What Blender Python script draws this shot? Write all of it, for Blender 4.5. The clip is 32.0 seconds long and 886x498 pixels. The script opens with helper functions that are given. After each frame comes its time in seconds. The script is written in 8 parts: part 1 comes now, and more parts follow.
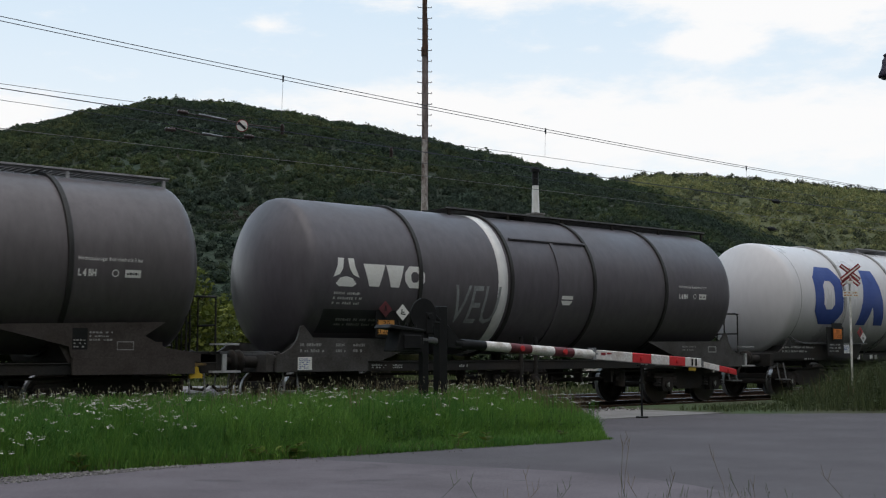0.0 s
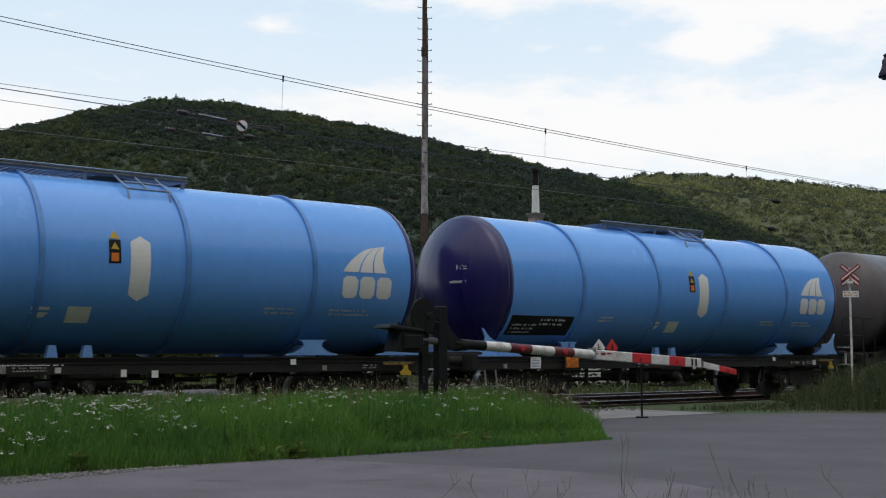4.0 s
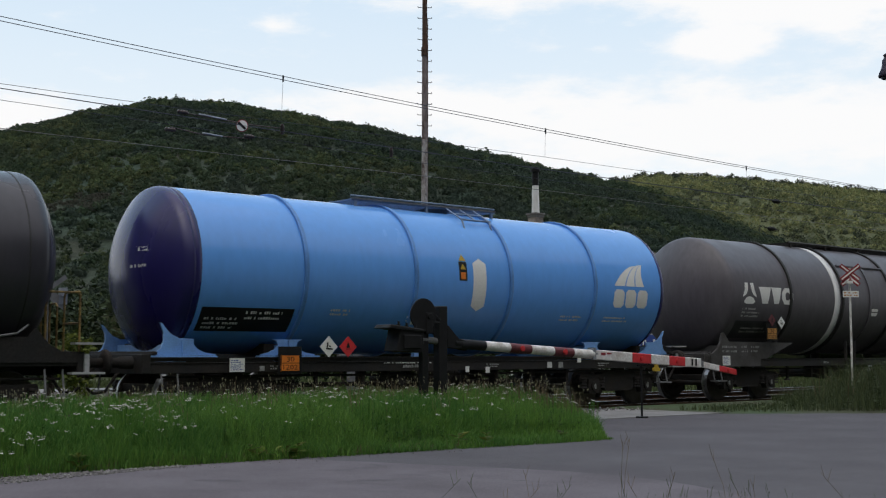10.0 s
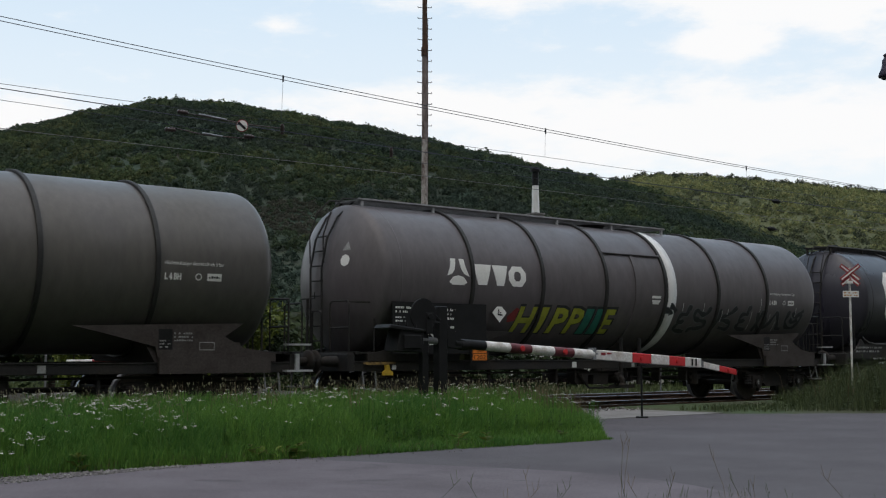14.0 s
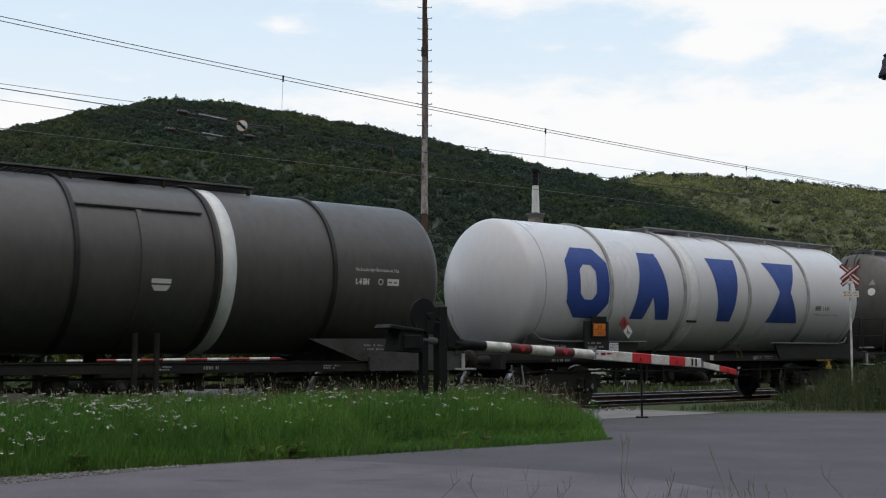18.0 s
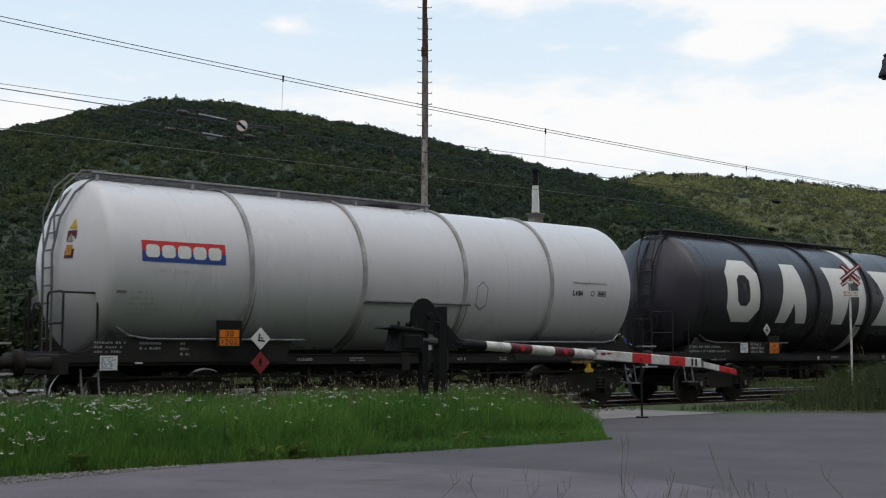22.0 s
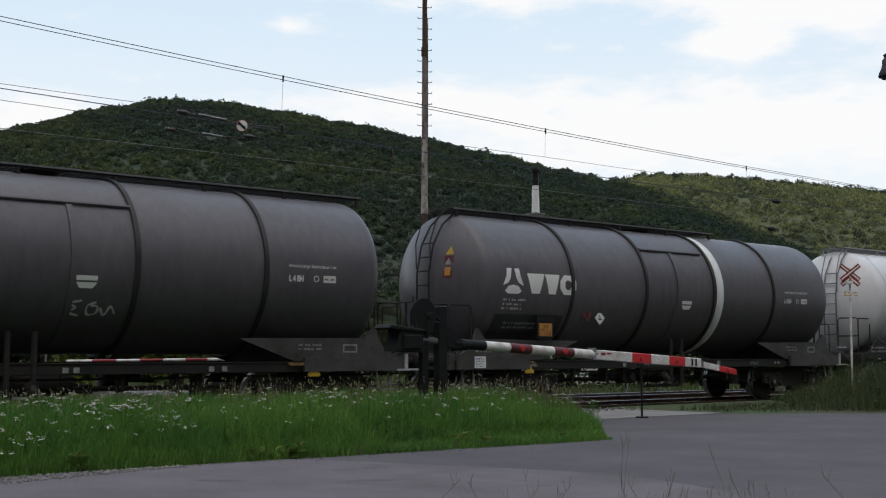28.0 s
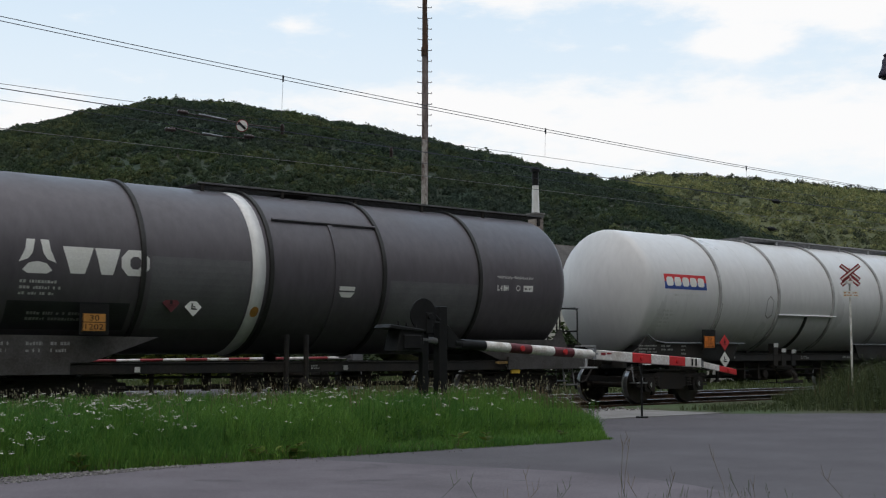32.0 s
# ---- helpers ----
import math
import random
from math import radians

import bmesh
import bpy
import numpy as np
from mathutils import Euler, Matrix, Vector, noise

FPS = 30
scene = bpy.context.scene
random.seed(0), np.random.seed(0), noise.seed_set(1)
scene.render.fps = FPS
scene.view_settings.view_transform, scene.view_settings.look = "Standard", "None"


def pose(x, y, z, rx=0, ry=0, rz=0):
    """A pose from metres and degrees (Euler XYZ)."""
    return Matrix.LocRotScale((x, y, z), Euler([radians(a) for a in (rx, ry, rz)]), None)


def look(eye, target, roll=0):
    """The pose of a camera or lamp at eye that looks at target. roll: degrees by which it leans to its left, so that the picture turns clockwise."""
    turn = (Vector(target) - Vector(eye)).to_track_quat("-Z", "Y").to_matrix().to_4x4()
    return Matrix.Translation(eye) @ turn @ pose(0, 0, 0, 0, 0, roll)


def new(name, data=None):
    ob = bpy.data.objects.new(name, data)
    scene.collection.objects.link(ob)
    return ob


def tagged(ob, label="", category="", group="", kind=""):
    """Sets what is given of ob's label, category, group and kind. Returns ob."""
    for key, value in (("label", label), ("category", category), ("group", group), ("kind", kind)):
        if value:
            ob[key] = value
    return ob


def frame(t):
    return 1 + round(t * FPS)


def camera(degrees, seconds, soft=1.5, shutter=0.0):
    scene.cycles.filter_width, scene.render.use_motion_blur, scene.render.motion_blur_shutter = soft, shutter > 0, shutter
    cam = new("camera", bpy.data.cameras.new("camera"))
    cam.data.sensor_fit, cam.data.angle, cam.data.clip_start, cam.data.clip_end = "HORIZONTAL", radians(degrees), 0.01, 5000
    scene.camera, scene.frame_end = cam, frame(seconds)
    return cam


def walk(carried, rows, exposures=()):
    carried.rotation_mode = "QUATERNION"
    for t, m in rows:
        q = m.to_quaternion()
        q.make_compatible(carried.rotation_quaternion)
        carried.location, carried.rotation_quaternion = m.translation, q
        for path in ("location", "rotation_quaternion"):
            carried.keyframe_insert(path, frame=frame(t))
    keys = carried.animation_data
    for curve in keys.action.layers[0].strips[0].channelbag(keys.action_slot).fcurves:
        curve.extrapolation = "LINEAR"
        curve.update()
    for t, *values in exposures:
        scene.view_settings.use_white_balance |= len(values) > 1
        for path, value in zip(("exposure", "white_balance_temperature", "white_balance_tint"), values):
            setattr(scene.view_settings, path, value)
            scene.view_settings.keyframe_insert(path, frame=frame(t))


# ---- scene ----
# A freight train of tank wagons rolls over a level crossing below wooded hills.
# x runs along the track, y away from the road, z = 0 at the top of the rails.
EYE = (0.0, 0.0, 1.222)
AZ, TILT = radians(50.1815), radians(4.9368)
cam = camera(40.584, 32.0, soft=1.15, shutter=0.06)
AIM = (EYE[0] + 10 * math.cos(AZ) * math.cos(TILT), EYE[1] + 10 * math.sin(AZ) * math.cos(TILT), EYE[2] + 10 * math.sin(TILT))
walk(cam, [(0, look(EYE, AIM)), (32, look(EYE, AIM))])

TRACK_Y = 20.008


def travelled(t):
    """Metres that the train has rolled since the start; it slows a little."""
    return 9.22 * t - 0.00395 * t * t


# ---- sky, sun ----
SUN_EL, SUN_AZ = radians(64), radians(215)      # azimuth counted from +x towards +y
world = bpy.data.worlds.new("sky")
scene.world = world
world.use_nodes = True
wn, wl = world.node_tree.nodes, world.node_tree.links
sky = wn.new("ShaderNodeTexSky")
sky.sky_type, sky.sun_disc = "NISHITA", False
sky.sun_elevation, sky.sun_rotation = SUN_EL, radians(90) - SUN_AZ
veil = wn.new("ShaderNodeMix")
veil.data_type = "RGBA"
veil.inputs[0].default_value = 0.85
# thin cloud over most of the sky, brighter overhead than near the horizon
wco, wsep, wup, wgrey = wn.new("ShaderNodeTexCoord"), wn.new("ShaderNodeSeparateXYZ"), wn.new("ShaderNodeMapRange"), wn.new("ShaderNodeMix")
wl.new(wco.outputs["Generated"], wsep.inputs[0])
wl.new(wsep.outputs[2], wup.inputs[0])
wgrey.data_type = "RGBA"
wgrey.inputs[6].default_value, wgrey.inputs[7].default_value = (1.05, 1.08, 1.18, 1), (14.2, 14.3, 14.9, 1)
wl.new(wup.outputs[0], wgrey.inputs[0])
wl.new(wgrey.outputs[2], veil.inputs[7])
wl.new(sky.outputs[0], veil.inputs[6])
wl.new(veil.outputs[2], wn["Background"].inputs[0])
wn["Background"].inputs[1].default_value = 0.1
sun = new("sun", bpy.data.lights.new("sun", "SUN"))
sun.data.energy, sun.data.angle, sun.data.color = 0.5, radians(40), (1, 0.95, 0.87)
sun.matrix_world = look((math.cos(SUN_EL) * math.cos(SUN_AZ) * 50, math.cos(SUN_EL) * math.sin(SUN_AZ) * 50, math.sin(SUN_EL) * 50), (0, 0, 0))


# ---- materials ----
def material(name, color, rough=0.6, metal=0.0, vary=0.25, scale=2.0, grain=30.0, bump=0.15, dirt=None, streak=0.0, coat=0.0, per_object=0.0, spread=0.0, hue=0.0):
    """A surface with stains (scale, cycles a metre), grain and bump. dirt: a second colour; streak: how much the stains
    run downwards; per_object and spread: brightness change between objects and between islands of one mesh."""
    mat = bpy.data.materials.new(name)
    mat.use_nodes = True
    n, l = mat.node_tree.nodes, mat.node_tree.links
    b = n["Principled BSDF"]
    b.inputs["Roughness"].default_value, b.inputs["Metallic"].default_value = rough, metal
    b.inputs["Coat Weight"].default_value = coat
    b.inputs["Coat Roughness"].default_value = 0.12
    co = n.new("ShaderNodeTexCoord")
    mp = n.new("ShaderNodeMapping")
    mp.inputs["Scale"].default_value = (1, 1, 1 - 0.85 * streak)
    l.new(co.outputs["Object"], mp.inputs[0])

    def noise_of(s, detail, rough_=0.6):
        t = n.new("ShaderNodeTexNoise")
        t.inputs["Scale"].default_value, t.inputs["Detail"].default_value, t.inputs["Roughness"].default_value = s, detail, rough_
        l.new(mp.outputs[0], t.inputs[0])
        return t.outputs[0]

    big, fine = noise_of(scale, 5), noise_of(grain, 3)

    def ramp(src, a, c, lo, hi):
        r = n.new("ShaderNodeMapRange")
        r.inputs[1].default_value, r.inputs[2].default_value, r.inputs[3].default_value, r.inputs[4].default_value = a, c, lo, hi
        l.new(src, r.inputs[0])
        return r.outputs[0]

    def mix(fac, a, c, kind="MIX"):
        m = n.new("ShaderNodeMix")
        m.data_type, m.blend_type = "RGBA", kind
        for sock, v in ((m.inputs[0], fac), (m.inputs[6], a), (m.inputs[7], c)):
            if isinstance(v, (int, float)):
                sock.default_value = v
            elif isinstance(v, tuple):
                sock.default_value = (*v[:3], 1)
            else:
                l.new(v, sock)
        return m.outputs[2]

    base = (*color, 1)
    second = dirt if dirt else tuple(c * 0.55 for c in color)
    out = mix(ramp(big, 0.42, 0.68, 0, min(1, vary * 2)), tuple(color), tuple(second))
    out = mix(1.0, out, ramp_grey(n, l, ramp(fine, 0.3, 0.7, 1 - vary * 0.5, 1 + vary * 0.4)), "MULTIPLY")
    if per_object or spread:
        src = n.new("ShaderNodeObjectInfo").outputs["Random"] if per_object else n.new("ShaderNodeNewGeometry").outputs["Random Per Island"]
        w = per_object or spread
        out = mix(1.0, out, ramp_grey(n, l, ramp(src, 0, 1, 1 - w, 1 + w)), "MULTIPLY")
        if hue:
            hs = n.new("ShaderNodeHueSaturation")
            l.new(ramp(src, 0, 1, 0.5 + hue, 0.5 - hue), hs.inputs[0])
            l.new(out, hs.inputs[4])
            out = hs.outputs[0]
    l.new(out, b.inputs["Base Color"])
    l.new(ramp(big, 0.3, 0.7, max(0.05, rough - 0.1), min(1, rough + 0.15)), b.inputs["Roughness"])
    if bump:
        bp = n.new("ShaderNodeBump")
        bp.inputs["Strength"].default_value, bp.inputs["Distance"].default_value = bump, 0.02
        l.new(fine, bp.inputs["Height"])
        l.new(bp.outputs[0], b.inputs["Normal"])
    return mat


def foliage(name, color, second, patch, size, contrast=0.55, spread=0.45, hue=0.03):
    """Far woods: leaf clumps of the given size in metres, in tone and relief, in broad patches of two colours."""
    mat = material(name, color, 0.95, 0, 0.5, patch, 1.0 / size, 0, second, spread=spread, hue=hue)
    n, l = mat.node_tree.nodes, mat.node_tree.links
    b = n["Principled BSDF"]
    b.inputs["Specular IOR Level"].default_value = 0.1
    co = n.new("ShaderNodeTexCoord")
    t = n.new("ShaderNodeTexNoise")
    t.inputs["Scale"].default_value, t.inputs["Detail"].default_value, t.inputs["Roughness"].default_value = 0.8 / size, 4, 0.75
    l.new(co.outputs["Object"], t.inputs[0])
    r = n.new("ShaderNodeMapRange")
    r.inputs[1].default_value, r.inputs[2].default_value, r.inputs[3].default_value, r.inputs[4].default_value = 0.35, 0.68, 1 - contrast, 1 + contrast
    l.new(t.outputs[0], r.inputs[0])
    m = n.new("ShaderNodeMix")
    m.data_type, m.blend_type = "RGBA", "MULTIPLY"
    m.inputs[0].default_value = 1
    l.new(b.inputs["Base Color"].links[0].from_socket, m.inputs[6])
    l.new(ramp_grey(n, l, r.outputs[0]), m.inputs[7])
    l.new(m.outputs[2], b.inputs["Base Color"])
    bp = n.new("ShaderNodeBump")
    bp.inputs["Strength"].default_value, bp.inputs["Distance"].default_value = 0.55, size * 0.7
    l.new(t.outputs[0], bp.inputs["Height"])
    l.new(bp.outputs[0], b.inputs["Normal"])
    return mat


def ramp_grey(n, l, src):
    c = n.new("ShaderNodeCombineColor")
    for i in range(3):
        l.new(src, c.inputs[i])
    return c.outputs[0]


def tank_paint(name, color, dirt, rough=0.45, vary=0.3, seed=0.0):
    """Tank paint with rain streaks down the shell and grime speckles."""
    mat = material(name, color, rough, 0, vary, 0.7, 7, 0.012, dirt, 0.8)
    n, l = mat.node_tree.nodes, mat.node_tree.links
    for node in n:
        if node.type == "MAPPING":
            node.inputs["Location"].default_value = (seed * 7.3, seed * 3.1, seed)
    return mat


M = {
    "asphalt": material("asphalt", (0.126, 0.108, 0.121), 0.85, 0, 0.4, 0.8, 45, 0.5, (0.092, 0.081, 0.09)),
    "asphalt_new": material("darker_asphalt", (0.083, 0.074, 0.082), 0.85, 0, 0.35, 0.6, 50, 0.5, (0.074, 0.069, 0.077)),
    "concrete": material("concrete", (0.23, 0.222, 0.218), 0.85, 0, 0.35, 1.3, 40, 0.3, (0.15, 0.143, 0.132)),
    "gravel": material("gravel", (0.21, 0.2, 0.19), 0.9, 0, 0.4, 3, 50, 0.5, spread=0.5),
    "ballast": material("ballast", (0.045, 0.041, 0.038), 0.95, 0, 0.5, 6, 40, 0.6, (0.025, 0.022, 0.02)),
    "soil": material("meadow_soil", (0.045, 0.075, 0.022), 0.95, 0, 0.5, 0.4, 18, 0.6, (0.06, 0.05, 0.03)),
    "grass": material("grass", (0.115, 0.235, 0.04), 0.6, 0, 0.45, 0.5, 10, 0, (0.062, 0.165, 0.035), spread=0.34, hue=0.02),
    "dry_grass": material("dry_grass", (0.16, 0.125, 0.07), 0.7, 0, 0.3, 0.8, 10, 0, spread=0.4, hue=0.015),
    "weed": material("weed_leaves", (0.066, 0.09, 0.036), 0.65, 0, 0.3, 0.8, 10, 0, spread=0.5, hue=0.02),
    "meadow": material("olive_grass", (0.085, 0.11, 0.04), 0.7, 0, 0.4, 0.5, 10, 0, spread=0.3),
    "seed": material("seed_heads", (0.19, 0.18, 0.11), 0.8, 0, 0.3, 5, 40, 0, spread=0.4),
    "petal": material("white_petals", (0.5, 0.5, 0.42), 0.7, 0, 0.1, 5, 40, 0, spread=0.2),
    "rail": material("rail_steel", (0.42, 0.42, 0.43), 0.28, 0.9, 0.2, 3, 40, 0.05),
    "rust": material("rusty_steel", (0.12, 0.07, 0.045), 0.8, 0.2, 0.5, 4, 50, 0.3, (0.06, 0.04, 0.03)),
    "sleeper": material("sleeper", (0.11, 0.10, 0.09), 0.9, 0, 0.4, 3, 40, 0.4),
    "rubber": material("crossing_panel", (0.05, 0.048, 0.047), 0.8, 0, 0.3, 2, 40, 0.3),
    "gear": material("running_gear", (0.026, 0.024, 0.023), 0.75, 0.1, 0.5, 3, 30, 0.3, (0.038, 0.031, 0.026)),
    "ring_white": material("grimy_ring", (0.46, 0.455, 0.45), 0.55, 0, 0.5, 1.2, 30, 0.1, (0.19, 0.185, 0.18)),
    "ring_dark": material("dark_ring", (0.022, 0.021, 0.02), 0.6, 0, 0.4, 1.5, 30, 0.1),
    "ring_blue": material("blue_ring", (0.105, 0.28, 0.64), 0.4, 0, 0.3, 1.5, 30, 0.05),
    "thicket": foliage("thicket_leaves", (0.02, 0.029, 0.012), (0.024, 0.024, 0.012), 0.1, 0.35),
    "herb": material("herb_leaves", (0.06, 0.135, 0.022), 0.6, 0, 0.3, 0.8, 10, 0, spread=0.5, hue=0.025),
    "peeling": material("peeling_paint", (0.44, 0.41, 0.38), 0.7, 0, 0.5, 7, 40, 0.2, (0.1, 0.06, 0.045), 0.6),
    "faded_mast": material("faded_brown_paint", (0.28, 0.24, 0.225), 0.7, 0.1, 0.5, 6, 40, 0.2, (0.085, 0.055, 0.045), 0.6),
    "pale_steel": material("pale_painted_steel", (0.42, 0.42, 0.43), 0.55, 0.1, 0.35, 6, 40, 0.05),
    "blue_steel": material("blue_grey_steel", (0.2, 0.27, 0.38), 0.45, 0.3, 0.3, 5, 40, 0.05),
    "grime": material("seam_grime", (0.05, 0.047, 0.045), 0.8, 0, 0.4, 3, 30, 0.1),
    "streak": material("runoff_grime", (0.3, 0.295, 0.29), 0.6, 0, 0.5, 3, 30, 0, (0.18, 0.175, 0.17)),
    "wheel": material("wheel_steel", (0.10, 0.088, 0.08), 0.4, 0.7, 0.4, 3, 30, 0.1, (0.07, 0.05, 0.04)),
    "frame": material("underframe_paint", (0.022, 0.0213, 0.0215), 0.6, 0, 0.5, 1.5, 30, 0.15, (0.034, 0.029, 0.025)),
    "frame_grey": material("saddle_paint", (0.08, 0.076, 0.075), 0.55, 0, 0.5, 1.5, 30, 0.15, (0.045, 0.04, 0.036)),
    "white": material("white_paint", (0.78, 0.78, 0.75), 0.5, 0, 0.15, 2.5, 30, 0.03, (0.6, 0.57, 0.5)),
    "band": material("band_paint", (0.78, 0.78, 0.77), 0.5, 0, 0.2, 1.2, 12, 0.02, (0.66, 0.65, 0.62), 0.8),
    "cream": material("cream_band_paint", (0.74, 0.70, 0.53), 0.55, 0, 0.3, 1.2, 30, 0.03, (0.55, 0.48, 0.3)),
    "grey_mark": material("faded_lettering", (0.62, 0.62, 0.6), 0.6, 0, 0.3, 3, 30, 0),
    "blue_mark": material("blue_lettering", (0.03, 0.072, 0.31), 0.5, 0, 0.2, 1.5, 30, 0.02),
    "black": material("black_paint", (0.013, 0.013, 0.0135), 0.55, 0, 0.3, 2, 30, 0.05),
    "orange": material("orange_plate", (0.8, 0.22, 0.02), 0.5, 0, 0.15, 4, 30, 0),
    "orange_dull": material("weathered_orange_plate", (0.55, 0.25, 0.05), 0.6, 0, 0.3, 4, 30, 0),
    "red": material("red_paint", (0.62, 0.03, 0.035), 0.45, 0, 0.25, 4, 30, 0.02, (0.4, 0.03, 0.03)),
    "red_dull": material("dull_red_paint", (0.28, 0.03, 0.035), 0.5, 0, 0.3, 4, 30, 0.02),
    "red_faded": material("faded_dark_red_paint", (0.115, 0.02, 0.024), 0.6, 0, 0.4, 4, 30, 0.03, (0.06, 0.018, 0.018)),
    "yellow": material("yellow_paint", (0.55, 0.36, 0.03), 0.5, 0, 0.25, 3, 30, 0.03),
    "lever_rust": material("rusty_yellow_paint", (0.25, 0.16, 0.04), 0.7, 0, 0.5, 9, 30, 0.1, (0.08, 0.05, 0.03)),
    "saddle_brown": material("brownish_saddle_paint", (0.062, 0.052, 0.048), 0.65, 0, 0.5, 1.5, 30, 0.15, (0.04, 0.032, 0.028)),
    "red_faded": material("faded_red_label", (0.12, 0.02, 0.025), 0.6, 0, 0.4, 6, 30, 0),
    "silver_edge": material("thin_silver_spray", (0.15, 0.16, 0.165), 0.6, 0, 0.6, 5, 30, 0),
    "dim_mark": material("dim_lettering", (0.3, 0.3, 0.29), 0.6, 0, 0.4, 6, 30, 0),
    "field": material("dark_field_paint", (0.034, 0.034, 0.037), 0.5, 0, 0.3, 2, 30, 0.02),
    "lamp_grey": material("purple_grey_metal", (0.035, 0.028, 0.055), 0.5, 0.2, 0.2, 4, 30, 0),
    "galv": material("galvanised_steel", (0.34, 0.35, 0.37), 0.45, 0.6, 0.3, 5, 40, 0.05),
    "dull_galv": material("weathered_steel", (0.2, 0.2, 0.205), 0.55, 0.4, 0.3, 5, 40, 0.05),
    "wire": material("catenary_wire", (0.045, 0.05, 0.07), 0.5, 0.5, 0.1, 1, 10, 0),
    "insul": material("insulator", (0.05, 0.03, 0.028), 0.3, 0, 0.2, 6, 30, 0),
    "trunk": material("bark", (0.06, 0.045, 0.035), 0.95, 0, 0.4, 5, 40, 0.6),
    # haze of distance is put into the wood colours: paler and slightly bluer
    "wood_dark": foliage("dark_wood_leaves", (0.045, 0.066, 0.049), (0.053, 0.068, 0.048), 0.02, 1.1, 0.08, 0.1),
    "wood_green": foliage("green_wood_leaves", (0.053, 0.077, 0.043), (0.062, 0.078, 0.045), 0.02, 1.1, 0.08, 0.1),
    "wood_light": foliage("light_wood_leaves", (0.077, 0.102, 0.045), (0.088, 0.1, 0.048), 0.02, 1.1, 0.08, 0.12),
    "wood_scrub": foliage("scrub_leaves", (0.085, 0.083, 0.065), (0.07, 0.074, 0.054), 0.03, 1.0, 0.08, 0.14),
    # sunlight and cloud shade on the distant hill are put into these leaf colours
    "far_sunny": foliage("sun_painted_far_leaves", (0.27, 0.275, 0.115), (0.21, 0.225, 0.095), 0.008, 1.8, 0.12, 0.2),
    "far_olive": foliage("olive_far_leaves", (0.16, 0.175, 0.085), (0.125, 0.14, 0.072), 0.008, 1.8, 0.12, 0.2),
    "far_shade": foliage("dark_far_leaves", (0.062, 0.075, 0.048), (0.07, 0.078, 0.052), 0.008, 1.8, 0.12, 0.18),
    # matched to the hazy tint painted into the trees above
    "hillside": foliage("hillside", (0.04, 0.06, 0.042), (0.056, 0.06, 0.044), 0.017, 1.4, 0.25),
    # ground colour raised to stand in for sun on the far slope
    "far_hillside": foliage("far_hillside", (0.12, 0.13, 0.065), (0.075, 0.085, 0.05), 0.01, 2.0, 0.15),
    "shrub": material("shrub_leaves", (0.12, 0.15, 0.028), 0.6, 0, 0.3, 1, 20, 0, spread=0.5, hue=0.02),
    "dark_shrub": material("dark_shrub_leaves", (0.035, 0.055, 0.02), 0.65, 0, 0.3, 1, 20, 0, spread=0.5, hue=0.02),
    "plaster": material("white_plaster", (0.62, 0.6, 0.55), 0.85, 0, 0.3, 1.5, 30, 0.2, (0.45, 0.43, 0.38)),
    "roof": material("roof_tiles", (0.085, 0.075, 0.07), 0.8, 0, 0.4, 2, 30, 0.3, per_object=0.25),
    "brick": material("chimney_brick", (0.36, 0.31, 0.28), 0.85, 0, 0.35, 4, 40, 0.4, per_object=0.25),
    "wood": material("dark_wood", (0.07, 0.05, 0.035), 0.8, 0, 0.4, 4, 30, 0.3),
    "glass": material("window_glass", (0.03, 0.035, 0.04), 0.08, 0, 0.1, 4, 30, 0),
    "aluminium": material("worn_white_arm", (0.72, 0.71, 0.68), 0.5, 0, 0.35, 5, 30, 0.03, (0.4, 0.33, 0.27)),
    "graffiti_green": material("graffiti_yellow_green", (0.37, 0.39, 0.04), 0.55, 0, 0.25, 4, 30, 0),
    "graffiti_teal": material("graffiti_teal", (0.025, 0.19, 0.145), 0.55, 0, 0.25, 4, 30, 0),
    "graffiti_pale": material("graffiti_silver", (0.3, 0.32, 0.32), 0.55, 0, 0.4, 4, 30, 0),
    "dark_grey_line": material("graffiti_dark", (0.025, 0.027, 0.03), 0.6, 0, 0.3, 4, 30, 0),
    "blue_leg": material("light_blue_paint", (0.19, 0.38, 0.74), 0.4, 0, 0.25, 2, 30, 0.02, (0.13, 0.24, 0.45)),
    "navy": tank_paint("navy_paint", (0.016, 0.013, 0.10), (0.014, 0.011, 0.07), 0.24, 0.2),
    "patch": material("grey_patch_paint", (0.135, 0.135, 0.14), 0.55, 0, 0.2, 2, 30, 0.02),
    "rust_panel": material("brown_stain", (0.085, 0.06, 0.05), 0.6, 0, 0.4, 2, 30, 0.05),
}


for key in ("grass", "herb", "weed", "dry_grass", "meadow", "shrub", "dark_shrub", "frame", "gear", "frame_grey", "saddle_brown", "black", "grime", "rubber", "ballast"):
    M[key].node_tree.nodes["Principled BSDF"].inputs["Specular IOR Level"].default_value = 0.22


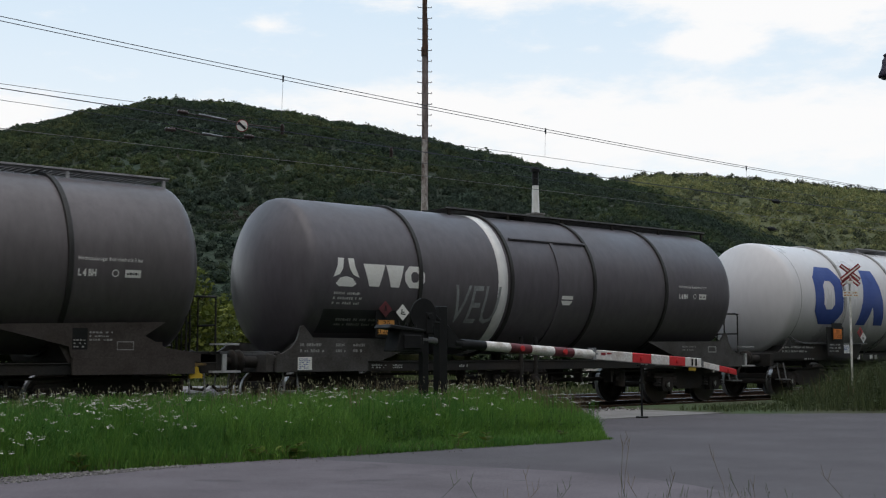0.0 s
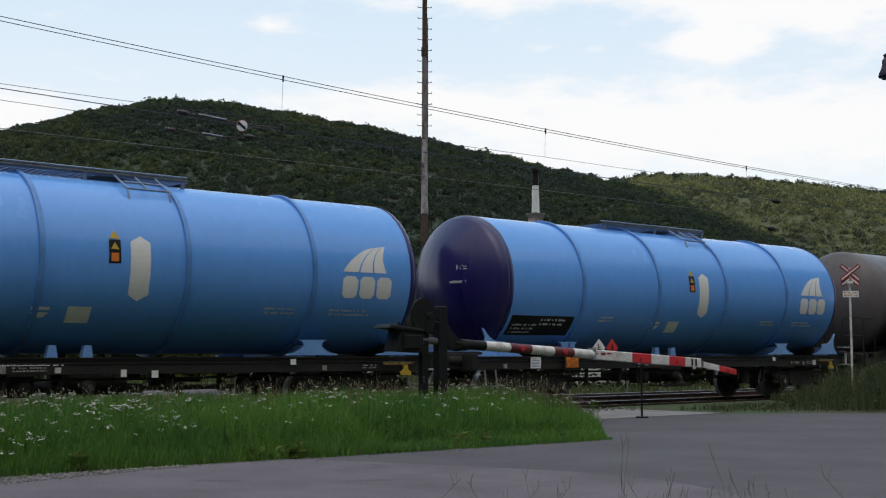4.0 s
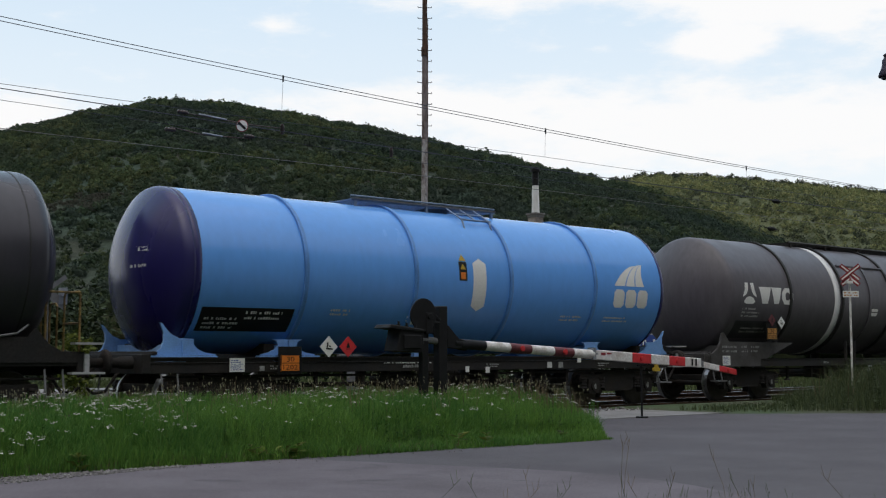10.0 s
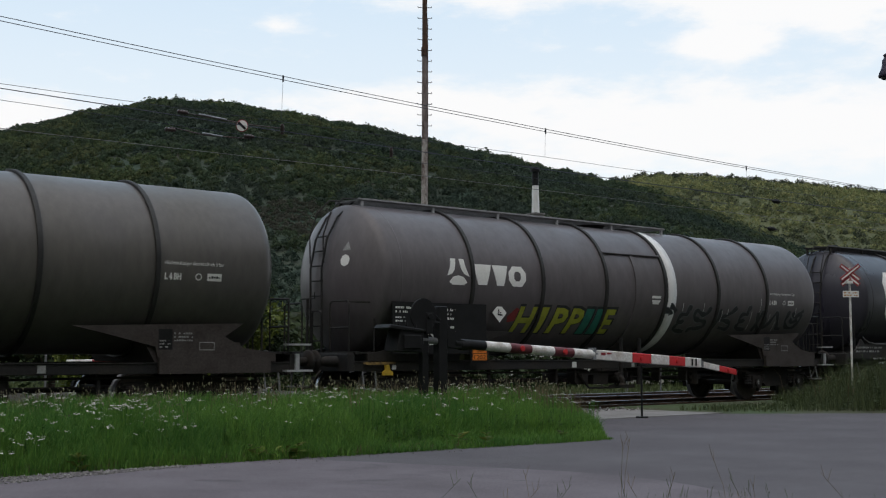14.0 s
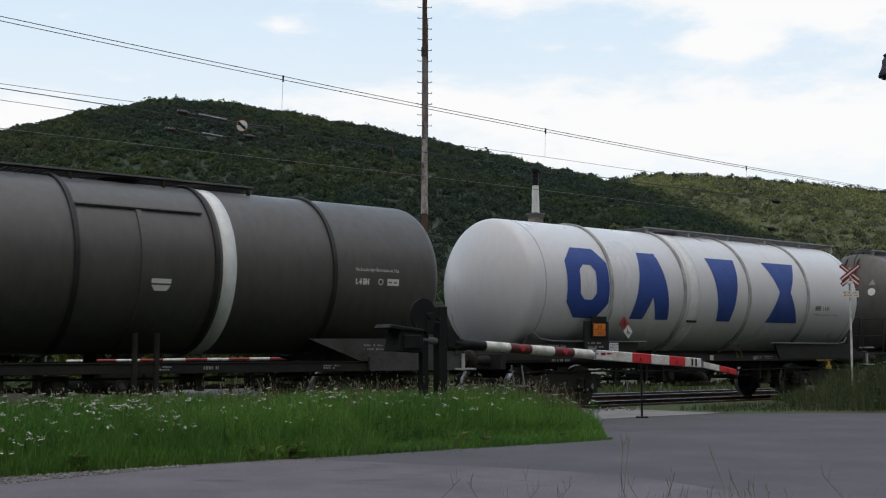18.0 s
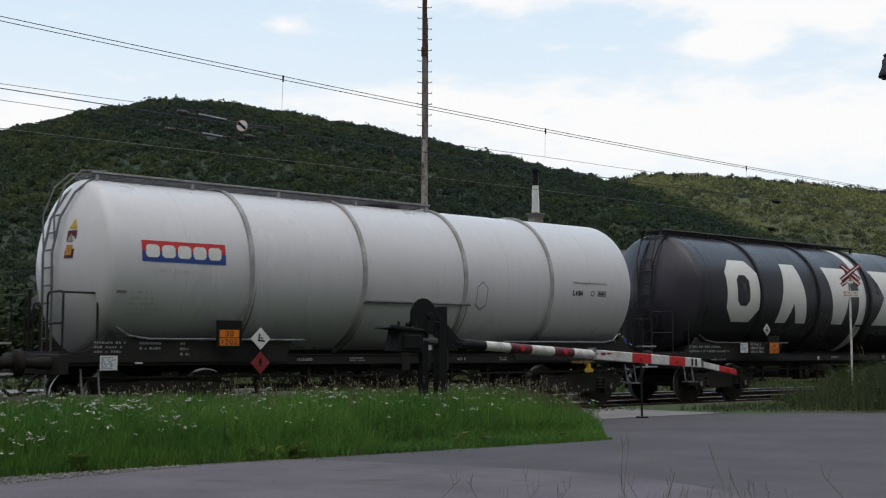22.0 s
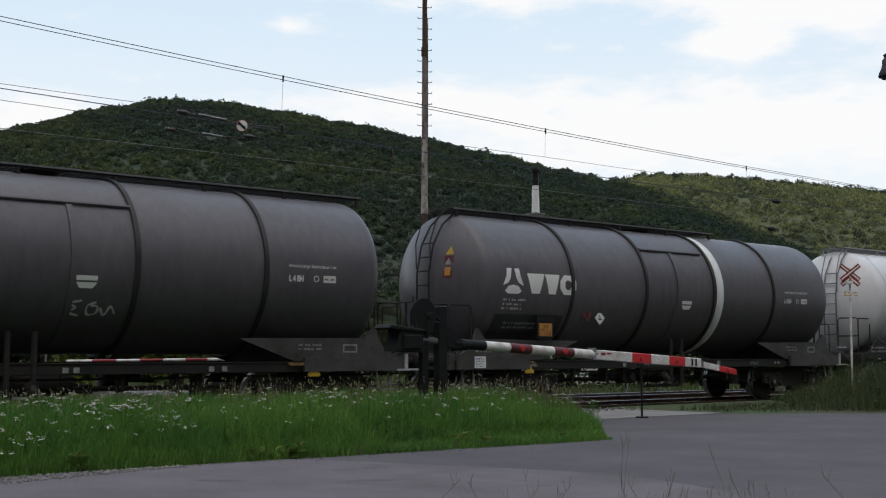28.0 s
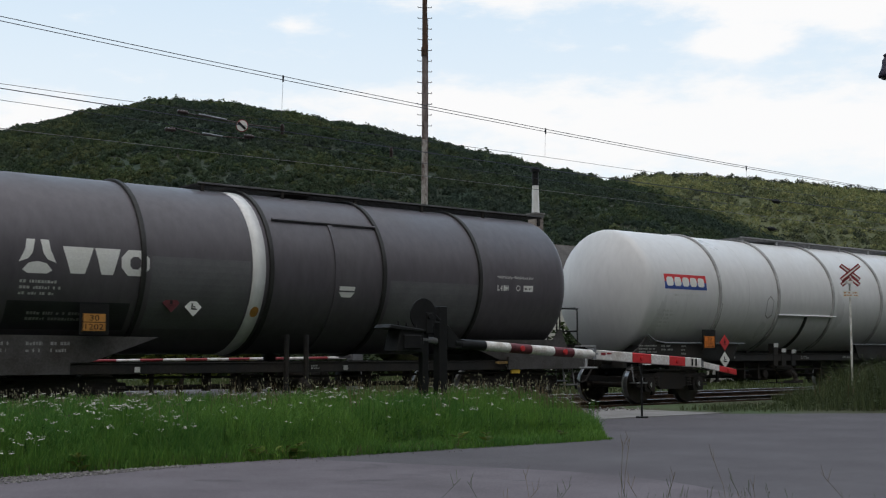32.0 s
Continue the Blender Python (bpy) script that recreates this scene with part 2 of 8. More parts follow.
# thin leaves let some light through
for key, share in (("grass", 0.35), ("herb", 0.3), ("shrub", 0.25), ("wood_dark", 0.42), ("wood_green", 0.42), ("wood_light", 0.42), ("wood_scrub", 0.42), ("far_sunny", 0.3), ("far_olive", 0.3), ("far_shade", 0.25)):
    tree = M[key].node_tree
    leaf_base = tree.nodes["Principled BSDF"].inputs["Base Color"].links[0].from_socket
    through_leaf, both = tree.nodes.new("ShaderNodeBsdfTranslucent"), tree.nodes.new("ShaderNodeMixShader")
    both.inputs[0].default_value = share
    tree.links.new(leaf_base, through_leaf.inputs[0])
    tree.links.new(tree.nodes["Principled BSDF"].outputs[0], both.inputs[1])
    tree.links.new(through_leaf.outputs[0], both.inputs[2])
    tree.links.new(both.outputs[0], tree.nodes["Material Output"].inputs[0])


# ---- mesh helpers ----
def box(bm, x0, x1, y0, y1, z0, z1):
    v = [bm.verts.new((x, y, z)) for x in (x0, x1) for y in (y0, y1) for z in (z0, z1)]
    for f in ((0, 1, 3, 2), (4, 6, 7, 5), (0, 4, 5, 1), (2, 3, 7, 6), (0, 2, 6, 4), (1, 5, 7, 3)):
        bm.faces.new([v[i] for i in f])
    return v


def prism(bm, poly, y0, y1):
    """A flat outline of (x, z) given thickness from y0 to y1."""
    a = [bm.verts.new((x, y0, z)) for x, z in poly]
    b = [bm.verts.new((x, y1, z)) for x, z in poly]
    bm.faces.new(a)
    bm.faces.new(b[::-1])
    for i in range(len(poly)):
        j = (i + 1) % len(poly)
        bm.faces.new((a[i], b[i], b[j], a[j]))


def rod(bm, p, q, r, seg=8, r2=None):
    """A round bar from p to q."""
    p, q = Vector(p), Vector(q)
    m = (q - p).to_track_quat("Z", "Y").to_matrix()
    r2 = r if r2 is None else r2
    a, b = [], []
    for i in range(seg):
        w = 2 * math.pi * i / seg
        o = m @ Vector((math.cos(w), math.sin(w), 0))
        a.append(bm.verts.new(p + o * r))
        b.append(bm.verts.new(q + o * r2))
    bm.faces.new(a[::-1])
    bm.faces.new(b)
    for i in range(seg):
        j = (i + 1) % seg
        bm.faces.new((a[i], a[j], b[j], b[i]))


def pipe(bm, pts, r, seg=6):
    """A round bar bent along pts, in one piece."""
    pts = [Vector(p) for p in pts]
    rings = []
    side = None
    for k, p in enumerate(pts):
        d = (pts[min(k + 1, len(pts) - 1)] - pts[max(k - 1, 0)]).normalized()
        if side is None:
            side = d.orthogonal().normalized()
        side = (side - d * side.dot(d)).normalized()
        up = d.cross(side)
        rings.append([bm.verts.new(p + (side * math.cos(2 * math.pi * i / seg) + up * math.sin(2 * math.pi * i / seg)) * r) for i in range(seg)])
    for a, b in zip(rings, rings[1:]):
        for i in range(seg):
            j = (i + 1) % seg
            bm.faces.new((a[i], a[j], b[j], b[i]))
    bm.faces.new(rings[0][::-1])
    bm.faces.new(rings[-1])


def lathe(bm, profile, seg=64, axis_z=0.0, axis="x", smooth=True):
    """Turn (along, radius) rows round the x, y or z axis."""
    rings = []
    for a, r in profile:
        ring = []
        for i in range(seg):
            w = 2 * math.pi * i / seg
            c, s = r * math.cos(w), r * math.sin(w)
            co = {"x": (a, c, s + axis_z), "y": (c, a, s + axis_z), "z": (c, s, a + axis_z)}[axis]
            ring.append(bm.verts.new(co))
        rings.append(ring)
    for a, b in zip(rings, rings[1:]):
        for i in range(seg):
            j = (i + 1) % seg
            f = bm.faces.new((a[i], a[j], b[j], b[i]))
            f.smooth = smooth
    for ring in (rings[0], rings[-1]):
        if ring is rings[0]:
            bm.faces.new(ring)
        else:
            bm.faces.new(ring[::-1])


def finish(bm, name, bevel=0.0):
    if bevel:
        bmesh.ops.bevel(bm, geom=list(bm.edges), offset=bevel, segments=1, affect="EDGES", clamp_overlap=True)
    bmesh.ops.recalc_face_normals(bm, faces=bm.faces)
    me = bpy.data.meshes.new(name)
    bm.to_mesh(me)
    bm.free()
    return me


STORE = {}


def stored(key, build, bevel=0.0):
    """The mesh under this key, built once and shared by alike parts."""
    if key not in STORE:
        bm = bmesh.new()
        build(bm)
        STORE[key] = finish(bm, key, bevel)
    return STORE[key]


def part(name, mesh, mat, parent=None, label="", at=None, kind=""):
    """Link a mesh (or bmesh) as one object under a thing or a part, with its own material."""
    if isinstance(mesh, bmesh.types.BMesh):
        mesh = finish(mesh, name)
    if not mesh.materials:
        mesh.materials.append(mat)
    ob = new(name, mesh)
    if mesh.materials[0] is not mat:
        ob.material_slots[0].link = "OBJECT"
        ob.material_slots[0].material = mat
    ob.parent = parent
    if at is not None:
        ob.matrix_basis = at
    if label or kind:
        tagged(ob, label=label, kind=kind)
    return ob


def made(build, bevel=0.0):
    bm = bmesh.new()
    build(bm)
    return finish(bm, "mesh", bevel)


def thing(name, at, label, category, group="", kind=""):
    ob = new(name)
    ob.empty_display_size = 0.2
    ob.matrix_basis = at
    return tagged(ob, label, category, group, kind)


def raw_mesh(name, verts, faces, mat, smooth=False):
    me = bpy.data.meshes.new(name)
    me.from_pydata(verts, [], faces)
    if smooth:
        me.polygons.foreach_set("use_smooth", [True] * len(me.polygons))
    me.materials.append(mat)
    me.update()
    return me
# ---- sky with clouds, drifting slowly ----
def sky_backdrop():
    rows, cols, r = 26, 60, 4200.0
    v, f = [], []
    for i in range(rows + 1):
        el = radians(-3 + 60 * i / rows)
        for j in range(cols + 1):
            az = radians(-30 + 165 * j / cols)
            v.append((r * math.cos(el) * math.cos(az), r * math.cos(el) * math.sin(az), r * math.sin(el)))
    for i in range(rows):
        for j in range(cols):
            a = i * (cols + 1) + j
            f.append((a, a + cols + 1, a + cols + 2, a + 1))
    mat = bpy.data.materials.new("cloudy_sky")
    mat.use_nodes = True
    n, l = mat.node_tree.nodes, mat.node_tree.links
    n.remove(n["Principled BSDF"])
    em = n.new("ShaderNodeEmission")
    l.new(em.outputs[0], n["Material Output"].inputs[0])
    co = n.new("ShaderNodeTexCoord")
    nor = n.new("ShaderNodeVectorMath")
    nor.operation = "NORMALIZE"
    l.new(co.outputs["Object"], nor.inputs[0])
    sep = n.new("ShaderNodeSeparateXYZ")
    l.new(nor.outputs[0], sep.inputs[0])

    def math_(op, a, b=None, c=None):
        m = n.new("ShaderNodeMath")
        m.operation = op
        for k, x in enumerate((a, b, c)):
            if x is None:
                continue
            if isinstance(x, (int, float)):
                m.inputs[k].default_value = x
            else:
                l.new(x, m.inputs[k])
        return m.outputs[0]

    az = math_("MULTIPLY", math_("ARCTAN2", sep.outputs[1], sep.outputs[0]), 57.29578)
    el = math_("MULTIPLY", math_("ARCSINE", sep.outputs[2]), 57.29578)
    grid = n.new("ShaderNodeCombineXYZ")
    l.new(math_("MULTIPLY", az, 0.55), grid.inputs[0])
    l.new(math_("MULTIPLY", el, 1.5), grid.inputs[1])
    tex = n.new("ShaderNodeTexNoise")
    tex.inputs["Scale"].default_value, tex.inputs["Detail"].default_value, tex.inputs["Roughness"].default_value = 0.55, 8, 0.62
    l.new(grid.outputs[0], tex.inputs[0])
    wob = math_("SUBTRACT", tex.outputs[0], 0.5)

    def blob(a0, e0, wa, we, gain):
        da = math_("DIVIDE", math_("SUBTRACT", az, a0), wa)
        de = math_("DIVIDE", math_("SUBTRACT", el, e0), we)
        d2 = math_("ADD", math_("MULTIPLY", da, da), math_("MULTIPLY", de, de))
        return math_("MULTIPLY", math_("POWER", 2.718, math_("MULTIPLY", d2, -1.0)), gain)

    total = math_("MULTIPLY", wob, 1.9)
    for b in CLOUDS:
        total = math_("ADD", total, blob(*b))
    low = n.new("ShaderNodeMapRange")
    low.interpolation_type = "SMOOTHSTEP"
    low.inputs[1].default_value, low.inputs[2].default_value = 0.1, 0.95
    l.new(total, low.inputs[0])
    hz = n.new("ShaderNodeMapRange")
    hz.inputs[1].default_value, hz.inputs[2].default_value = 8.0, 22.0
    l.new(el, hz.inputs[0])
    blue = n.new("ShaderNodeMix")
    blue.data_type = "RGBA"
    blue.inputs[6].default_value, blue.inputs[7].default_value = (0.86, 0.93, 0.98, 1), (0.56, 0.74, 0.93, 1)
    l.new(hz.outputs[0], blue.inputs[0])
    mix = n.new("ShaderNodeMix")
    mix.data_type = "RGBA"
    mix.inputs[7].default_value = (0.97, 0.97, 0.975, 1)
    l.new(low.outputs[0], mix.inputs[0])
    l.new(blue.outputs[2], mix.inputs[6])
    l.new(mix.outputs[2], em.inputs[0])
    em.inputs[1].default_value = 1.0
    ob = new("sky_backdrop", raw_mesh("sky_backdrop", v, f, mat, True))
    return tagged(ob, "pale blue sky with thin white clouds", "sky", kind="structure")


# azimuth, elevation, widths in degrees, strength
CLOUDS = [(37, 10.4, 15, 2.0, 1.25), (52, 11.9, 7, 0.9, 0.8), (37.6, 14.3, 1.9, 0.8, 1.3), (35.5, 16.2, 4.5, 1.5, 1.0), (30, 15.6, 5, 1.6, 0.8), (45.7, 14.4, 0.9, 0.26, 0.6),
          (43, 14.3, 1.0, 0.2, 0.35), (46, 17.0, 9, 0.9, 0.95), (58.7, 15.4, 1.0, 0.6, 0.65), (66, 9.5, 9, 2.2, 0.45), (70.5, 10.4, 2.5, 1.2, 0.9), (56, 17.2, 3, 0.7, 0.3)]
SKY = sky_backdrop()


# ---- hills and ground ----
def crest_near(az):
    drop = 1.2 * max(0.0, 41 - az) ** 1.45
    return -drop + 184.6 * math.exp(-abs((az - 62.4) / (37 if az < 62.4 else 24)) ** 1.6) + 0.8 * math.sin(az * 1.9) + 0.5 * math.sin(az * 4.7 + 1)


def crest_far(az):
    return 255 * math.exp(-abs((az - 40.2) / (33 if az < 40.2 else 16)) ** 1.6) + 1.2 * math.sin(az * 2.7) + 0.8 * math.sin(az * 5.9)


def ease(u):
    u = min(1, max(0, u))
    return u * u * (3 - 2 * u)


def near_height(r, az):
    return crest_near(az) * (ease((r - 230) / 720) ** 0.9 if r < 950 else 1 - 0.8 * ease((r - 950) / 600))


def far_height(r, az):
    return crest_far(az) * (ease((r - 900) / 900) if r < 1800 else 1 - 0.5 * ease((r - 1800) / 900))


def hill(name, height, r0, r1, az0, az1, mat, label):
    nr, na = 46, 110
    v, f = [], []
    for i in range(nr + 1):
        r = r0 + (r1 - r0) * i / nr
        for j in range(na + 1):
            a = az0 + (az1 - az0) * j / na
            z = height(r, a) - 1.2 + 1.2 * noise.noise(Vector((r * 0.01, a * 0.3, 0)))
            if i == 0:
                z = -3
            v.append((r * math.cos(radians(a)), r * math.sin(radians(a)), z))
    for i in range(nr):
        for j in range(na):
            q = i * (na + 1) + j
            f.append((q, q + na + 1, q + na + 2, q + 1))
    return tagged(new(name, raw_mesh(name, v, f, mat, True)), label, "hill", kind="structure")


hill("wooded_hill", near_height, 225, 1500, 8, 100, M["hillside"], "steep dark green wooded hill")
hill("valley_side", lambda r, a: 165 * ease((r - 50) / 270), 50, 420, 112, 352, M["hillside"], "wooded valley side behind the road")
hill("far_wooded_hill", far_height, 880, 2650, 5, 75, M["far_hillside"], "distant wooded hill, sunlight painted into its lighter colour")

BALL = {}


def crowns(name, spots, mat, label, sub=2, squash=0.85, rough=0.38, stretch=(0.8, 1.35)):
    """Many tree crowns, each an uneven rounded mass, in one mesh."""
    if sub not in BALL:
        bm = bmesh.new()
        bmesh.ops.create_icosphere(bm, subdivisions=sub, radius=1)
        bm.verts.ensure_lookup_table()
        BALL[sub] = (np.array([v.co[:] for v in bm.verts]), np.array([[v.index for v in fc.verts] for fc in bm.faces]))
        bm.free()
    bv, bf = BALL[sub]
    rng = np.random.default_rng(len(spots))
    vs, fs = [], []
    for k, (x, y, z, s) in enumerate(spots):
        lump = 1 + rough * (rng.random(len(bv)) - 0.5) * 1.5
        tall = squash * rng.uniform(*stretch)
        vs.append(bv * lump[:, None] * s * np.array([1, 1, tall]) + np.array([x, y, z]))
        fs.append(bf + k * len(bv))
    v, f = np.concatenate(vs), np.concatenate(fs)
    me = bpy.data.meshes.new(name)
    me.vertices.add(len(v))
    me.vertices.foreach_set("co", v.ravel())
    me.loops.add(f.size)
    me.loops.foreach_set("vertex_index", f.ravel())
    me.polygons.add(len(f))
    me.polygons.foreach_set("loop_start", np.arange(0, f.size, 3))
    me.polygons.foreach_set("use_smooth", [True] * len(f))
    me.update(calc_edges=True)
    me.materials.append(mat)
    return tagged(new(name, me), label, "forest", kind="stuff")


def clump_trees(name, trees, mat, label, per=56, seed=1):
    """Many broadleaf trees: each crown is a loose shell of small leaf clumps. trees: x, y, z, radius, height over width."""
    rng = np.random.default_rng(seed)
    t = np.repeat(np.array(trees), per, axis=0)
    n = len(t)
    d = rng.normal(size=(n, 3))
    d[:, 2] = np.abs(d[:, 2]) * 1.1 - 0.25
    d /= np.linalg.norm(d, axis=1)[:, None]
    rad = np.stack([t[:, 3], t[:, 3], t[:, 3] * t[:, 4]], 1)
    # a few lobes break the round outline of each crown
    lobe = np.repeat(rng.uniform(0, 6.28, (len(trees), 3)), per, axis=0)
    bulge = 1 + 0.16 * np.sin(3 * np.arctan2(d[:, 1], d[:, 0]) + lobe[:, 0]) + 0.12 * np.sin(4 * d[:, 2] + lobe[:, 1]) + 0.1 * np.sin(5 * d[:, 0] + lobe[:, 2])
    c = t[:, :3] + d * rad * (bulge * rng.uniform(0.72, 1.06, n))[:, None]
    nor = d / rad * t[:, 3:4] + rng.normal(size=(n, 3)) * 0.3
    nor /= np.linalg.norm(nor, axis=1)[:, None]
    u = np.cross(nor, rng.normal(size=(n, 3)))
    u /= np.linalg.norm(u, axis=1)[:, None]
    w = np.cross(nor, u)
    size = t[:, 3] * rng.uniform(0.17, 0.31, n)
    quad = []
    for a, b in ((-1, -0.25), (0.2, -0.9), (1, 0.2), (-0.1, 0.95)):
        a, b = a * rng.uniform(0.6, 1.3, n) * size, b * rng.uniform(0.6, 1.3, n) * size
        quad.append(c + u * a[:, None] + w * b[:, None])
    v = np.stack(quad, 1).reshape(-1, 3)
    f = np.arange(n * 4).reshape(-1, 4)
    me = bpy.data.meshes.new(name)
    me.vertices.add(len(v))
    me.vertices.foreach_set("co", v.ravel())
    me.loops.add(f.size)
    me.loops.foreach_set("vertex_index", f.ravel())
    me.polygons.add(len(f))
    me.polygons.foreach_set("loop_start", np.arange(0, f.size, 4))
    me.polygons.foreach_set("use_smooth", [True] * len(f))
    me.update(calc_edges=True)
    soft = d / rad * t[:, 3:4] + rng.normal(size=(n, 3)) * 0.12      # clumps shade as the crown that they belong to
    me.normals_split_custom_set_from_vertices(np.repeat(soft / np.linalg.norm(soft, axis=1)[:, None], 4, axis=0))
    me.materials.append(mat)
    return tagged(new(name, me), label, "forest", kind="stuff")


def forest():
    rng = random.Random(4)
    woods = {"dark": [], "green": [], "light": [], "scrub": []}

    def kind_at(a, r, x, y):
        broad = noise.noise(Vector((x * 0.011, y * 0.011, 4))) + 0.55 * noise.noise(Vector((x * 0.04, y * 0.04, 9))) + rng.gauss(0, 0.16)
        bare = noise.noise(Vector((x * 0.018, y * 0.018, 14))) + 1.1 * math.exp(-((a - 57.5) / 3.2) ** 2 - ((r - 485) / 40) ** 2) - 0.3
        if bare > 0.25 and r < 620:
            return "scrub"
        return "dark" if broad < -0.12 else "green" if broad < 0.36 else "light"

    for r_lo, r_hi, count, size in ((270, 480, 3800, 1.7), (480, 720, 7200, 2.1), (720, 960, 6800, 2.4)):
        for _ in range(count):
            a, r = rng.uniform(27, 73), math.sqrt(rng.uniform(r_lo ** 2, r_hi ** 2))
            x, y = r * math.cos(radians(a)), r * math.sin(radians(a))
            k = kind_at(a, r, x, y)
            s = size * rng.uniform(0.55, 1.35) * (0.6 if k == "scrub" else 1.0) * (1.45 if rng.random() < 0.08 else 1)
            woods[k].append((x, y, near_height(r, a) - s * 0.12, s, rng.uniform(0.75, 1.2)))
            if k == "scrub":      # thickets of low bushes between the taller ones
                for _b in range(3):
                    b, c = rng.gauss(0, 3.5), rng.gauss(0, 3.5)
                    q, w = math.hypot(x + b, y + c), math.degrees(math.atan2(y + c, x + b))
                    woods["scrub" if rng.random() < 0.7 else "green"].append((x + b, y + c, near_height(q, w) - 0.5, rng.uniform(0.6, 1.3), rng.uniform(0.7, 1.0)))
    for k in range(800):      # the skyline
        a = 27 + 46 * k / 800 + rng.uniform(-0.1, 0.1)
        r, s = rng.uniform(835, 880), 1.8 * rng.uniform(0.5, 1.3)
        x, y = r * math.cos(radians(a)), r * math.sin(radians(a))
        woods[kind_at(a, r, x, y)].append((x, y, near_height(r, a) + s * 0.15, s, rng.uniform(0.8, 1.3)))
    for k, label in (("dark", "dense dark green broadleaf trees on the hillside"), ("green", "mid green broadleaf trees on the hillside"), ("light", "lighter yellow-green trees among the forest"), ("scrub", "low brownish scrub on the bare slope")):
        clump_trees("forest", woods[k], M["wood_" + k], label, seed=len(k))
    # noise sorts the far trees into painted sunlit, half-lit and shaded patches
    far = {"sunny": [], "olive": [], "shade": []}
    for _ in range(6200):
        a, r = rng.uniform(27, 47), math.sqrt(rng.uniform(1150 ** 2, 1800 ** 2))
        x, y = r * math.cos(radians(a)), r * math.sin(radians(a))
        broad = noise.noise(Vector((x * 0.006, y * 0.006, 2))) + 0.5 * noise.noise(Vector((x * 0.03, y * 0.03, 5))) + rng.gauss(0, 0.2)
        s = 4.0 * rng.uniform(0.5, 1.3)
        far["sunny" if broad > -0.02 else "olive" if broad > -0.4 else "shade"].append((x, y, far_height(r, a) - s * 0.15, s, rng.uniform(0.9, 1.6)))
    for k, label in (("sunny", "yellow-green trees on the distant hill, sunlight painted into the leaves"), ("olive", "olive green trees on the distant hill"), ("shade", "dark trees on the distant hill")):
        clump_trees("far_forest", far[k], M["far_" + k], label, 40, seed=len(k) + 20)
    spots = []
    for k in range(330):
        a = 27 + 17 * k / 330 + rng.uniform(-0.2, 0.2)
        tall = noise.noise(Vector((a * 1.3, 0, 2))) > 0.1 and rng.random() < 0.6
        r, s = rng.uniform(1690, 1760), (2.6 if tall else 4.0) * rng.uniform(0.5, 1.25)
        spots.append((r * math.cos(radians(a)), r * math.sin(radians(a)), far_height(r, a) + s * 0.9, s, rng.uniform(1.7, 2.6) if tall else rng.uniform(0.8, 1.4)))
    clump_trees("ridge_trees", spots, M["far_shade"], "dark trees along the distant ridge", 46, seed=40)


forest()


def slab(name, poly, z, mat, label, category, kind="structure", thick=0.25):
    """A flat piece of ground with thickness, from an outline of (x, y)."""
    bm = bmesh.new()
    a = [bm.verts.new((x, y, z)) for x, y in poly]
    b = [bm.verts.new((x, y, z - thick)) for x, y in poly]
    bm.faces.new(a)
    bm.faces.new(b[::-1])
    for i in range(len(poly)):
        j = (i + 1) % len(poly)
        bm.faces.new((a[i], b[i], b[j], a[j]))
    return tagged(part(name, bm, mat), label, category, kind=kind)


slab("ground", [(-2600, -2600), (4000, -2600), (4000, 4200), (-2600, 4200)], -0.30, M["soil"], "flat green and brown meadow ground", "ground", thick=1)
slab("road", [(-60, -30), (90, -30), (90, -30.1), (60, -14), (34, 5.2), (22.5, 13.1), (19.7, 15.05), (19.7, 18.0), (15.4, 18.0), (15.4, 15.2), (14.4, 13.9), (13.2, 12.5), (11.0, 12.3), (-60, 12.3)],
     0.0, M["asphalt_new"], "grey worn asphalt road before the crossing", "road", thick=0.4)
slab("asphalt_patch", [(-60, -29), (7.0, -29), (8.2, 4.0), (8.58, 6.1), (8.72, 6.6), (8.9, 7.06), (9.0, 7.48), (9.06, 8.11), (8.96, 8.78), (8.72, 9.38), (8.39, 10.06), (8.05, 10.9), (7.5, 11.85), (-60, 11.9)], 0.006, M["asphalt"],
     "older lighter asphalt surface with cracks", "road", thick=0.01)
slab("crossing_apron", [(15.5, 15.15), (19.9, 15.05), (19.6, 17.6), (15.5, 17.7)], 0.012, M["concrete"], "pale concrete apron of the level crossing", "pavement", thick=0.1)


def asphalt_cracks():
    rng = random.Random(8)
    v, f = [], []
    for x, y, n in ((6.5, 9.4, 4), (7.4, 9.6, 3), (7.9, 8.6, 4), (5.6, 10.4, 3), (6.9, 10.5, 3), (9.6, 9.6, 3), (8.3, 10.2, 3), (7.7, 10.9, 4), (8.4, 9.3, 3)):
        px, py = x, y
        a = rng.uniform(-0.5, 0.5)
        for _ in range(n):
            a += rng.uniform(-0.7, 0.7)
            qx, qy = px + 0.16 * math.cos(a - 0.7), py + 0.16 * math.sin(a - 0.7)
            w = rng.uniform(0.003, 0.008)
            k = len(v)
            v += [(px - w, py - w, 0.0105), (px + w, py + w, 0.0105), (qx + w, qy + w, 0.0105), (qx - w, qy - w, 0.0105)]
            f.append((k, k + 1, k + 2, k + 3))
            px, py = qx, qy
    return tagged(new("crack", raw_mesh("crack", v, f, M["black"])), "dark cracks in the old asphalt", "crack", kind="stuff")


asphalt_cracks()
X0, X1 = -330.0, 380.0


